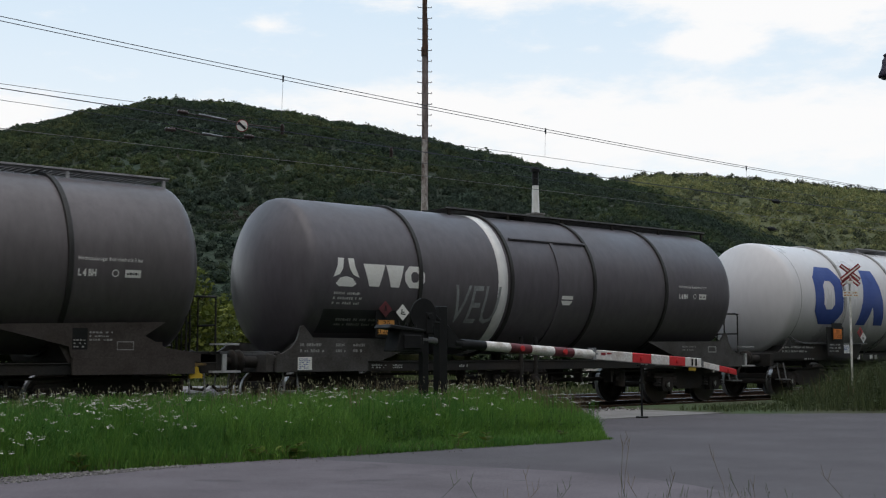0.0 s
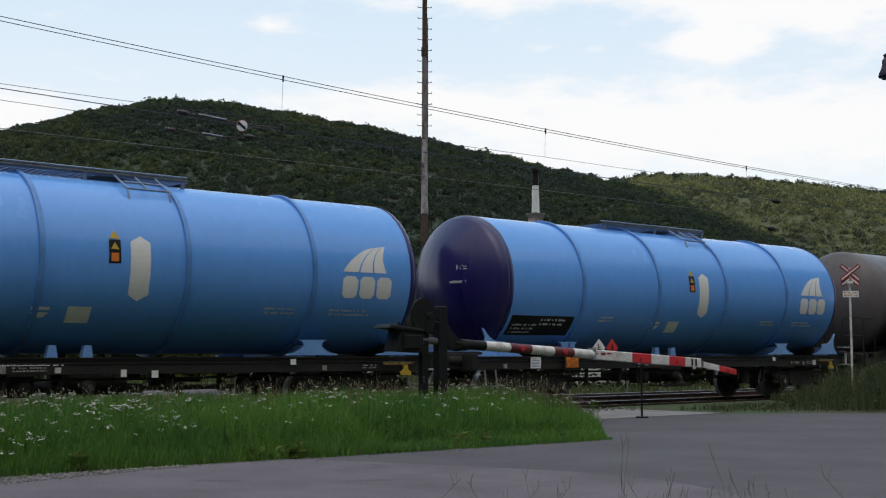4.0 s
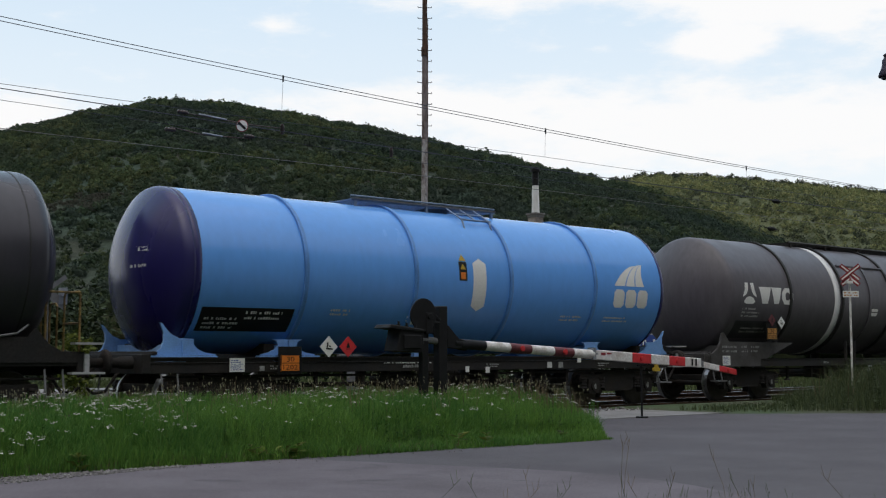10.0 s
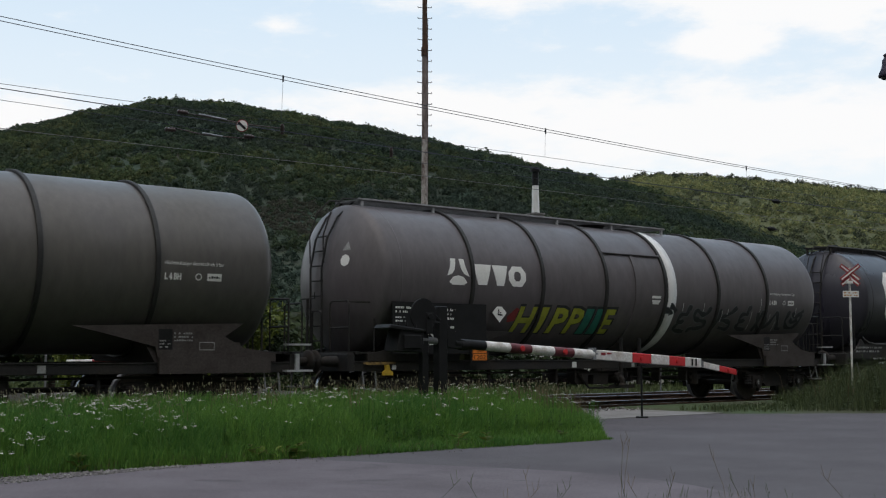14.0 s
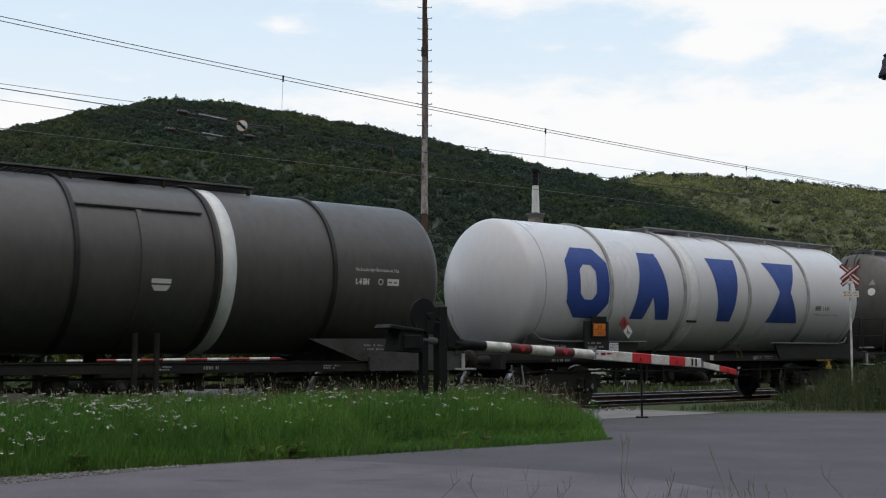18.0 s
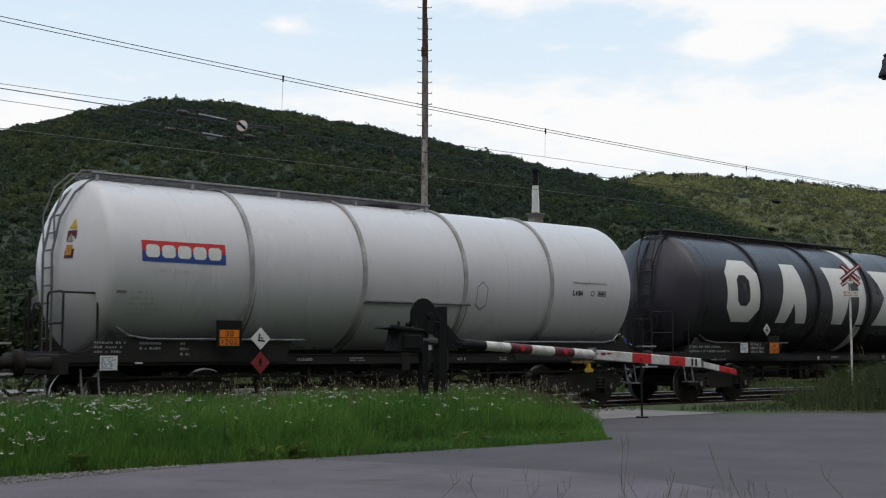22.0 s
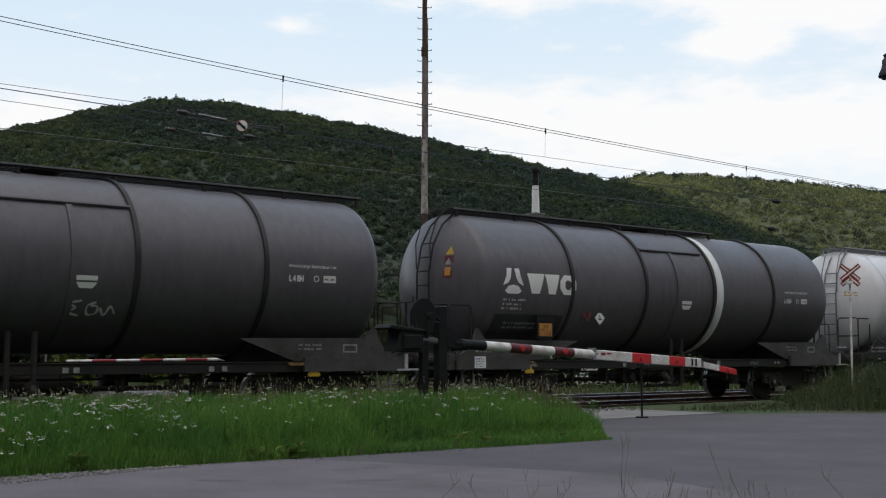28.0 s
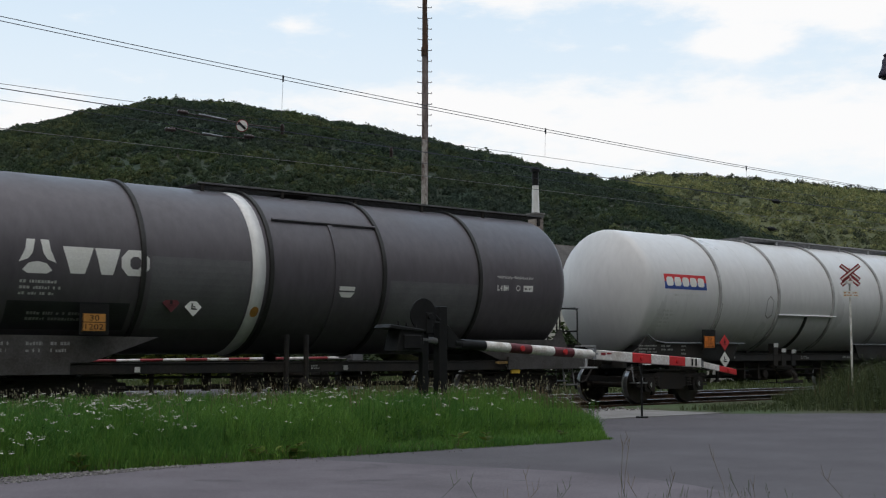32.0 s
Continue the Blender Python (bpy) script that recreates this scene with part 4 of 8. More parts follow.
def plate(parent, name, x0, x1, z0, z1, mat, y=-1.5, label="", thick=0.012):
    """A flat sheet on the near side."""
    return part(name, made(lambda bm: box(bm, x0, x1, y, y + thick, z0, z1)), mat, parent, label)


def marks(parent, name, polys, y, mat, label=""):
    """Flat marks (x, z) on an upright sheet at y."""
    bm = bmesh.new()
    for p in polys:
        bm.faces.new([bm.verts.new((a, y, b)) for a, b in p])
    me = bpy.data.meshes.new(name)
    bm.to_mesh(me)
    bm.free()
    return part(name, me, mat, parent, label, kind="stuff" if len(polys) > 4 else "")


def flat_text(parent, body, x, z, size, width, y, mat, name="digit_strip"):
    bm = lettering(body, size, width)
    for v in bm.verts:
        v.co = Vector((x + v.co.x, y, z + v.co.y))
    me = bpy.data.meshes.new(name)
    bm.to_mesh(me)
    bm.free()
    return part(name, me, mat, parent)


def hazard_plate(parent, x0, z0, mat, y=-1.54):
    p = part("hazard_plate", stored("hazard_plate", lambda bm: box(bm, 0, 0.4, 0, 0.012, 0, 0.3)), mat, parent, "orange hazard number plate", pose(x0, y, z0))
    marks(p, "plate_border", [rect(0, 0.4, 0, 0.012), rect(0, 0.4, 0.288, 0.3), rect(0, 0.012, 0.012, 0.288), rect(0.388, 0.4, 0.012, 0.288), rect(0.012, 0.388, 0.144, 0.156)], -0.002, M["black"])
    flat_text(p, "30", 0.12, 0.175, 0.13, 0.16, -0.003, M["black"])
    flat_text(p, "1202", 0.045, 0.03, 0.13, 0.31, -0.003, M["black"])
    rod_ = stored("plate_holder", lambda bm: box(bm, -0.05, 0.45, 0.014, 0.03, -0.05, 0.45))
    part("plate_holder", rod_, M["black"], p)


def placard(parent, x, z, mat, y=-1.52, size=0.2, mark=True):
    """A square hazard label standing on its corner, centred at x, z."""
    p = part("placard", stored(f"placard{size}", lambda bm: prism(bm, [(0, -size), (size, 0), (0, size), (-size, 0)], 0, 0.01)), mat, parent, "diamond-shaped hazard label", pose(x, y, z))
    s = size
    if mark:
        marks(p, "pictogram", [[(-0.3 * s, -0.25 * s), (0.45 * s, -0.3 * s), (0.4 * s, -0.15 * s), (-0.3 * s, -0.1 * s)], [(-0.25 * s, -0.1 * s), (-0.1 * s, -0.1 * s), (-0.05 * s, 0.4 * s), (-0.2 * s, 0.45 * s)], [(-0.02 * s, 0.0), (0.2 * s, -0.05 * s), (0.25 * s, 0.08 * s), (0.0, 0.12 * s)]], -0.002, M["black"])
    else:
        marks(p, "pictogram", [[(-0.2 * s, -0.1 * s), (0.2 * s, -0.1 * s), (0.12 * s, 0.25 * s), (0, 0.5 * s), (-0.12 * s, 0.2 * s)], rect(-0.25 * s, 0.25 * s, -0.25 * s, -0.18 * s)], -0.002, M["black"])


def card(parent, x0, z0, y=-1.5):
    """A paper routing card in its clip."""
    p = plate(parent, "routing_card", x0, x0 + 0.3, z0, z0 + 0.24, M["white"], y, "white paper routing card in a clip")
    rng = random.Random(int(x0 * 100))
    marks(p, "print", bars(x0 + 0.02, x0 + 0.28, z0 + 0.02, z0 + 0.22, 6, rng), y - 0.002, M["blue_mark"])


WAGON = [0]      # wagons built so far


def underframe(w, half, pivot, mat, lever=None, low=0.86):
    """Sills, headstocks, bogies, buffers, couplings and brake gear of one wagon; half: to the buffer faces."""
    hs = half - 0.62
    part("centre_sill", made(lambda bm: [box(bm, -hs, hs, y, y + 0.1, 0.84, 1.06) for y in (-0.25, 0.15)], 0.01), M["frame"], w)
    for s in (-1, 1):
        part("side_sill", made(lambda bm: (box(bm, -hs, hs, s * 1.2 - 0.05, s * 1.2 + 0.05, low, low + 0.175), box(bm, -hs, hs, s * 1.2 - 0.07, s * 1.2 + 0.07, low + 0.17, low + 0.19)), 0.008), M["frame"], w)
        part("headstock", made(lambda bm: (box(bm, s * hs - 0.08, s * hs + 0.08, -1.28, 1.28, 0.86, 1.2), box(bm, s * hs - 0.2 * s, s * hs - 0.1 * s, -1.28, 1.28, 1.18, 1.24)), 0.012), mat, w)
        bogie(w, s * pivot)
        for y in (-0.875, 0.875):
            buffer_part(w, s * hs, y, s)
        hook = part("coupling", made(lambda bm: (prism(bm, [(s * (hs + 0.05), 0.98), (s * (hs + 0.34), 1.0), (s * (hs + 0.4), 1.1), (s * (hs + 0.3), 1.07), (s * (hs + 0.05), 1.1)], -0.04, 0.04),
                                                 rod(bm, (s * (hs + 0.3), -0.09, 1.03), (s * (hs + 0.62), -0.09, 0.8), 0.025), rod(bm, (s * (hs + 0.3), 0.09, 1.03), (s * (hs + 0.62), 0.09, 0.8), 0.025))), M["gear"], w)
        part("brake_hose", made(lambda bm: pipe(bm, [(s * hs, s * 0.35, 0.9), (s * (hs + 0.12), s * 0.35, 0.82), (s * (hs + 0.3), s * 0.33, 0.55), (s * (hs + 0.5), s * 0.3, 0.52), (s * (hs + 0.62), s * 0.28, 0.62)], 0.028)), M["gear"], w)
        for y in (-1.3, 1.3) if s > 0 else ():      # corner tread and post over the step
            x = s * (hs + 0.06)
            part("corner_step", made(lambda bm: (box(bm, x - 0.24, x + 0.24, y - 0.1, y + 0.1, 1.35, 1.385), box(bm, x - 0.28, x + 0.28, y - 0.1, y + 0.1, 0.87, 0.905), box(bm, x - 0.04, x + 0.04, y - 0.02, y + 0.02, 0.905, 1.2))), M["pale_steel"], w, "pale steel corner treads")
        for y in (-1.3, 1.3):      # shunter's step
            part("step", made(lambda bm: (box(bm, s * (hs - 0.45) - 0.18, s * (hs - 0.45) + 0.18, y - 0.12, y + 0.12, 0.5, 0.53), rod(bm, (s * (hs - 0.45) - 0.15, y, 0.5), (s * (hs - 0.45) - 0.15, y * 0.93, 0.95), 0.018), rod(bm, (s * (hs - 0.45) + 0.15, y, 0.5), (s * (hs - 0.45) + 0.15, y * 0.93, 0.95), 0.018))), M["dull_galv"], w)
    part("air_reservoir", made(lambda bm: lathe(bm, [(-0.9, 0.03), (-0.86, 0.16), (-0.78, 0.2), (0.1, 0.2), (0.18, 0.16), (0.22, 0.03)], 16, 0.7)), M["gear"], w, at=pose(0.4, -0.55, 0))
    part("brake_cylinder", made(lambda bm: (lathe(bm, [(-0.3, 0.05), (-0.3, 0.17), (0.12, 0.19), (0.16, 0.05)], 14, 0.72), rod(bm, (0.16, 0, 0.72), (0.7, 0, 0.7), 0.03))), M["gear"], w, at=pose(1.8, 0.3, 0))
    part("brake_rigging", made(lambda bm: (rod(bm, (-pivot + 0.6, -0.35, 0.62), (pivot - 0.6, -0.35, 0.62), 0.025), rod(bm, (-pivot + 0.6, 0.2, 0.56), (pivot - 0.6, 0.2, 0.56), 0.025),
                                           box(bm, -0.5, -0.42, -0.5, 0.3, 0.52, 0.68), box(bm, 0.9, 0.98, -0.5, 0.3, 0.52, 0.68))), M["gear"], w)
    part("discharge_valve", made(lambda bm: (rod(bm, (0, 0, 0.55), (0, 0, 1.3), 0.12, 12), rod(bm, (0, -1.18, 0.66), (0, 1.18, 0.66), 0.08, 12), rod(bm, (0, -1.3, 0.66), (0, -1.18, 0.66), 0.11, 12), rod(bm, (-0.16, -0.7, 0.95), (0.16, -0.7, 0.95), 0.02))), M["gear"], w, at=pose(-0.35, 0, 0))
    lev = part("brake_lever", stored("brake_lever", lambda bm: (prism(bm, [(-0.12, 0.78), (0.12, 0.78), (0.13, 0.84), (0.06, 0.88), (0.035, 0.98), (-0.035, 0.98), (-0.06, 0.88), (-0.13, 0.84)], -1.345, -1.31), rod(bm, (0, -1.35, 0.95), (0, -1.2, 0.95), 0.025))), M["yellow"], w, "yellow brake change lever", pose(pivot if lever is None else lever, 0, 0))
    part("lever_bar", stored("lever_bar", lambda bm: (box(bm, -0.55, 0.2, -1.325, -1.3, 1.0, 1.04), box(bm, -0.5, 0.05, -1.335, -1.315, 0.985, 1.005))), M["lever_rust"], lev, "rusty yellow lever bar")
    rng = random.Random(int(half * 100 + WAGON[0] * 7))
    WAGON[0] += 1
    part("air_pipe", made(lambda bm: pipe(bm, [(-hs + 0.3, -1.1, 0.8), (-pivot - 0.4, -1.1, 0.8), (-pivot + 1.4, -1.12, 0.8), (-1.2, -1.1, 0.78), (1.4, -1.1, 0.78), (pivot - 1.4, -1.12, 0.8), (hs - 0.3, -1.1, 0.8)], 0.022)), M["gear"], w)
    part("control_valve", made(lambda bm: (box(bm, -1.55, -1.15, -1.05, -0.75, 0.5, 0.84), rod(bm, (-1.35, -1.05, 0.66), (-1.35, -1.14, 0.66), 0.11, 12), rod(bm, (-1.55, -0.9, 0.6), (-1.85, -0.9, 0.6), 0.05, 8)), 0.02), M["gear"], w)
    part("relief_valve", made(lambda bm: (rod(bm, (2.7, -0.95, 0.44), (2.7, -0.95, 0.84), 0.13, 12), box(bm, 2.5, 2.9, -1.02, -0.88, 0.56, 0.66))), M["gear"], w)
    part("drip_tray", made(lambda bm: (box(bm, -0.6, 0.3, -1.15, -0.6, 0.4, 0.42), box(bm, -0.6, 0.3, -1.16, -1.15, 0.4, 0.48), rod(bm, (-0.55, -0.9, 0.42), (-0.55, -0.9, 0.86), 0.02), rod(bm, (0.25, -0.9, 0.42), (0.25, -0.9, 0.86), 0.02))), M["gear"], w)
    part("drain_pipe", made(lambda bm: pipe(bm, [(-0.35, -0.9, 0.66), (-0.35, -1.3, 0.66), (-0.35, -1.36, 0.6), (-0.35, -1.36, 0.52)], 0.06, 10)), M["gear"], w)
    part("valve_cap", made(lambda bm: rod(bm, (-0.35, -1.36, 0.53), (-0.35, -1.36, 0.48), 0.085, 12)), M["wheel"], w)
    for x in (-pivot + 1.75, pivot - 1.75):      # brake pull rods and their hangers
        part("rod_hanger", made(lambda bm: (box(bm, x - 0.03, x + 0.03, -1.12, -1.06, 0.5, 0.86), box(bm, x - 0.09, x + 0.09, -1.13, -1.05, 0.48, 0.53))), M["gear"], w)
    for _ in range(7):      # stencilled notes and small plates along the sill
        x, wide = rng.uniform(-hs + 0.7, hs - 1.2), rng.choice((0.1, 0.14, 0.3, 0.42))
        if wide < 0.2:
            marks(w, "sill_label", [rect(x, x + wide, low + 0.03, low + 0.03 + wide * 0.9)], -1.278, M["grey_mark"] if rng.random() < 0.5 else M["dim_mark"])
        else:
            marks(w, "sill_note", bars(x, x + wide, low + 0.05, low + 0.14, rng.choice((1, 2)), rng, 0.35), -1.278, M["dim_mark"])
    for x in (-2.3, -1.7, 1.2, 2.2):
        part("pipe_bracket", stored("pipe_bracket", lambda bm: box(bm, 0, 0.06, -1.14, -0.9, 0.55, 0.95)), M["gear"], w, at=pose(x, 0, 0))


def head_x(xs, depth, q):
    """How far out the dished end lies at radius q."""
    prof = profile(xs, depth)[6:]
    for (xa, ra), (xb, rb) in zip(prof, prof[1:]):
        if rb <= q <= ra:
            return xa + (xb - xa) * (ra - q) / (ra - rb + 1e-9)
    return prof[-1][0]


def head_print(parent, xs, depth, z0, z1, y0, y1, rows, mat, seed):
    """Lines of small writing on the near half of the left dished end."""
    bm = bmesh.new()
    for p in bars(y0, y1, z0, z1, rows, random.Random(seed), 0.3):
        bm.faces.new([bm.verts.new((-head_x(xs, depth, math.hypot(y, z)) - 0.012, y, AXIS + z)) for y, z in p])
    me = bpy.data.meshes.new("head_print")
    bm.to_mesh(me)
    bm.free()
    return part("head_print", me, mat, parent)


def head_label(parent, xs, poly, mat, out=0.012):
    """A small painted label, an outline of (y, z) from the tank's axis, on the left dished end."""
    bm = bmesh.new()
    bm.faces.new([bm.verts.new((-head_x(xs, DISH, math.hypot(y, z)) - out, y, AXIS + z)) for y, z in poly])
    me = bpy.data.meshes.new("warning_label")
    bm.to_mesh(me)
    bm.free()
    return part("warning_label", me, mat, parent)


# ---- verges: grass, flowers, weeds ----
def verge_height(x, y):
    """Low bank of the grass wedge between road and track."""
    side = min(y - 11.6, (y - 11.6) * 0.75 - (x - 12.9) * 0.78 + 0.2, 18.3 - y)
    return 0.02 + 0.2 * ease(side / 1.8)


def in_wedge(x, y):
    return y > 11.92 - 0.05 * max(0, x - 6) and y < 18.2 and (x < 12.8 or (y - 11.7) > (x - 12.8) * 1.1)


def verge(name, x0, x1, y0, y1, inside, height, mat, label, step=0.35):
    nx, ny = int((x1 - x0) / step), int((y1 - y0) / step)
    idx, v, f = {}, [], []
    for i in range(nx + 1):
        for j in range(ny + 1):
            x, y = x0 + i * step, y0 + j * step
            idx[i, j] = len(v)
            v.append((x, y, height(x, y) if inside(x, y) else -0.04))
    for i in range(nx):
        for j in range(ny):
            f.append((idx[i, j], idx[i + 1, j], idx[i + 1, j + 1], idx[i, j + 1]))
    return tagged(new(name, raw_mesh(name, v, f, mat, True)), label, "verge", kind="structure")


verge("grass_verge", -30, 17.5, 11.8, 18.3, in_wedge, verge_height, M["soil"], "low grassy bank between the road and the track")


def in_right(x, y):
    return x > 19.75 and 18.3 > y > 15.1 - (x - 19.7) * 0.7


verge("weedy_verge", 19.6, 46, 3, 18.4, in_right, lambda x, y: 0.03, M["soil"], "weedy verge beside the crossing")


def blades(name, spots, mat, label, category="grass", kind="stuff", leaf=0.011, seed=1, bend=0.35):
    """Many bent grass blades: spots are x, y, z, length."""
    rng = np.random.default_rng(seed)
    p = np.array(spots)
    n = len(p)
    a = rng.uniform(0, 2 * np.pi, n)
    lean = rng.uniform(0.05, bend, n) * p[:, 3]
    w = leaf * rng.uniform(0.6, 1.4, n)
    dx, dy = np.cos(a), np.sin(a)
    c = rng.uniform(0, np.pi, n)
    wx, wy = np.cos(c), np.sin(c)
    L = p[:, 3]
    rows = []
    for h, s, k in ((0, 0, 1), (0.55, 0.3, 0.8), (1, 1, 0.08)):
        cx, cy, cz = p[:, 0] + dx * lean * s, p[:, 1] + dy * lean * s, p[:, 2] + L * h * (1 - 0.12 * s)
        rows.append(np.stack([cx - wx * w * k, cy - wy * w * k, cz], 1))
        rows.append(np.stack([cx + wx * w * k, cy + wy * w * k, cz], 1))
    v = np.stack(rows, 1).reshape(-1, 3)
    base = np.arange(n)[:, None] * 6
    f = np.concatenate([base + np.array([0, 1, 3, 2]), base + np.array([2, 3, 5, 4])], 0)
    me = bpy.data.meshes.new(name)
    me.vertices.add(len(v))
    me.vertices.foreach_set("co", v.ravel())
    me.loops.add(f.size)
    me.loops.foreach_set("vertex_index", f.ravel())
    me.polygons.add(len(f))
    me.polygons.foreach_set("loop_start", np.arange(0, f.size, 4))
    me.update(calc_edges=True)
    me.materials.append(mat)
    return tagged(new(name, me), label, category, kind=kind)


def leafy(name, stems, mat, label, category, seed=1, leaf=0.05, per=26, kind="stuff", stalk_mat=None):
    """Leafy upright weeds: each stem x, y, z, height carries small leaves all the way up."""
    rng = random.Random(seed)
    v, f = [], []
    for x, y, z, h in stems:
        lx, ly = rng.uniform(-0.15, 0.15) * h, rng.uniform(-0.15, 0.15) * h
        k = len(v)
        v += [(x - 0.005, y, z), (x + 0.005, y, z), (x + lx + 0.002, y + ly, z + h), (x + lx - 0.002, y + ly, z + h)]
        f.append((k, k + 1, k + 2, k + 3))
        for i in range(int(per * h)):
            u = rng.random() ** 0.8
            a = rng.uniform(0, 6.28)
            px, py, pz = x + lx * u, y + ly * u, z + h * u
            L = leaf * rng.uniform(0.5, 1.5) * (1.15 - 0.7 * u)
            tilt = rng.uniform(-0.2, 0.8)
            dx, dy, dz = math.cos(a) * L, math.sin(a) * L, tilt * L
            nx, ny = -math.sin(a) * L * 0.28, math.cos(a) * L * 0.28
            k = len(v)
            v += [(px, py, pz), (px + dx * 0.5 + nx, py + dy * 0.5 + ny, pz + dz * 0.6), (px + dx, py + dy, pz + dz * 0.7), (px + dx * 0.5 - nx, py + dy * 0.5 - ny, pz + dz * 0.6)]
            f.append((k, k + 1, k + 2, k + 3))
    return tagged(new(name, raw_mesh(name, v, f, mat)), label, category, kind=kind)


def grass():
    rng = random.Random(21)
    spots, dry, seeds = [], [], []
    while len(spots) < 190000:
        x, y = rng.uniform(0.5, 17.2), 11.5 + 6.6 * rng.random() ** 1.25
        if not in_wedge(x, y):
            continue
        edge = min(y - 11.55, 1.2) / 1.2
        tuft = 0.5 + 0.5 * noise.noise(Vector((x * 0.9, y * 0.9, 3)))
        tip = ease(min(y - 11.6, ((y - 11.7) - (x - 12.9) * 1.1) * 0.67) / 2.2) if x > 9 else 1.0
        length = (0.12 + 0.34 * ease(edge)) * (0.65 + 0.6 * tuft) * (0.45 + 0.55 * tip) * rng.uniform(0.5, 1.15)
        spots.append((x, y, verge_height(x, y) - 0.02, length))
    herbs = []
    while len(herbs) < 1500:
        x, y = rng.uniform(1, 15.5), 12.1 + 5.5 * rng.random() ** 1.3
        if in_wedge(x, y) and (x < 12.9 or (y - 11.7) > (x - 12.9) * 1.1 + 0.8) and noise.noise(Vector((x * 0.8, y * 0.8, 9))) > -0.15:
            herbs.append((x, y, verge_height(x, y) - 0.02, rng.uniform(0.12, 0.36)))
    leafy("meadow_herbs", herbs, M["herb"], "leafy green meadow herbs among the grass", "herbs", 15, 0.05, 75)
    for _ in range(14000):      # short growth spilling over the road edge
        x = rng.uniform(2, 12.5)
        spots.append((x, 11.95 - 0.05 * max(0, x - 6) + rng.uniform(-0.12, 0.5), 0.0, rng.uniform(0.04, 0.16)))
    for _ in range(6000):
        y = rng.uniform(11.6, 16)
        spots.append((12.75 + (y - 11.7) / 1.1 - rng.random() ** 1.5 * 0.8 - 0.1, y, 0.0, rng.uniform(0.04, 0.14)))
    blades("grass", spots, M["grass"], "tall fresh green meadow grass", leaf=0.0036, bend=0.9)
    for _ in range(3600):
        x, y = rng.uniform(1, 17), 12.8 + 5.1 * rng.random() ** 0.6
        if in_wedge(x, y):
            L = rng.uniform(0.3, 0.7) * (1.0 if 8 < x < 15 else 0.85)
            dry.append((x, y, verge_height(x, y), L))
            for _k in range(rng.randint(0, 3) if rng.random() < 0.45 else 0):
                seeds.append((x + rng.gauss(0, 0.03), y + rng.gauss(0, 0.03), verge_height(x, y) + L * rng.uniform(0.75, 1.0), rng.uniform(0.004, 0.009)))
    for _ in range(700):
        x = rng.uniform(1, 11)
        dry.append((x, 11.92 + rng.random() ** 2 * 0.5 - 0.05 * max(0, x - 6), 0.02, rng.uniform(0.04, 0.12)))
    blades("dry_grass", dry, M["dry_grass"], "dry brownish seed stalks in the meadow", leaf=0.0045, seed=2, bend=0.2)
    tagged(crowns("seed_heads", seeds, M["seed"], "tan seed heads above the grass", sub=1, squash=2.6), category="seed heads")
    low = []
    for _ in range(26000):
        x, y = rng.uniform(14, 60), rng.uniform(26.8, 60)
        low.append((x, y, -0.3, rng.uniform(0.1, 0.3)))
    blades("far_meadow_grass", low, M["meadow"], "green meadow behind the tracks", leaf=0.03, seed=5)


grass()


def flowers():
    """White flower heads on thin stalks, in clusters."""
    rng = random.Random(12)
    v, f, sv, sf = [], [], [], []
    spots = []
    heads = []
    for cx, cy, n, s in ((6.25, 13.3, 46, 0.32), (6.0, 13.0, 14, 0.2), (5.6, 13.9, 8, 0.3), (4.45, 12.25, 8, 0.16), (4.15, 12.15, 7, 0.14), (5.6, 12.7, 5, 0.2), (8.3, 13.6, 8, 0.4), (9.3, 13.2, 8, 0.35), (10.9, 14.2, 6, 0.4), (12.2, 14.6, 5, 0.4), (7.6, 15.2, 6, 0.4)):
        heads += [(rng.gauss(cx, s), rng.gauss(cy, s * 0.9)) for _ in range(n)]
    heads += [(rng.uniform(2.5, 15.5), 12.3 + 3.8 * rng.random() ** 1.5) for _ in range(210)]
    heads += [(rng.uniform(5, 15.5), rng.uniform(15.0, 17.8)) for _ in range(330)]
    for x, y in heads:      # each head is a loose flat umbel
        lift = rng.uniform(0.2, 0.46)
        spots += [(x + rng.gauss(0, 0.022), y + rng.gauss(0, 0.022), lift + rng.gauss(0, 0.006)) for _ in range(rng.randint(4, 9))]
    for x, y, lift in spots:
        if not in_wedge(x, y):
            continue
        z = verge_height(x, y) + lift * min(1, (y - 11.4))
        r = rng.uniform(0.007, 0.016)
        k = len(v)
        m = 7
        v.append((x, y, z + r * 0.45))
        tx, ty = rng.uniform(-0.3, 0.3), rng.uniform(-0.3, 0.3)
        for i in range(m):
            w = 2 * math.pi * i / m
            rr = r * rng.uniform(0.7, 1.2)
            v.append((x + rr * math.cos(w), y + rr * math.sin(w), z + rr * (tx * math.cos(w) + ty * math.sin(w))))
        f += [(k, k + 1 + i, k + 1 + (i + 1) % m) for i in range(m)]
        k = len(sv)
        sv += [(x - 0.003, y, z), (x + 0.003, y, z), (x + 0.003, y + 0.02, z - 0.4), (x - 0.003, y + 0.02, z - 0.4)]
        sf.append((k, k + 1, k + 2, k + 3))
    tagged(new("white_flowers", raw_mesh("white_flowers", v, f, M["petal"])), "small white yarrow flowers in the grass", "flowers", kind="stuff")
    tagged(new("flower_stalks", raw_mesh("flower_stalks", sv, sf, M["grass"])), "thin green flower stalks", "flowers", kind="stuff")


flowers()


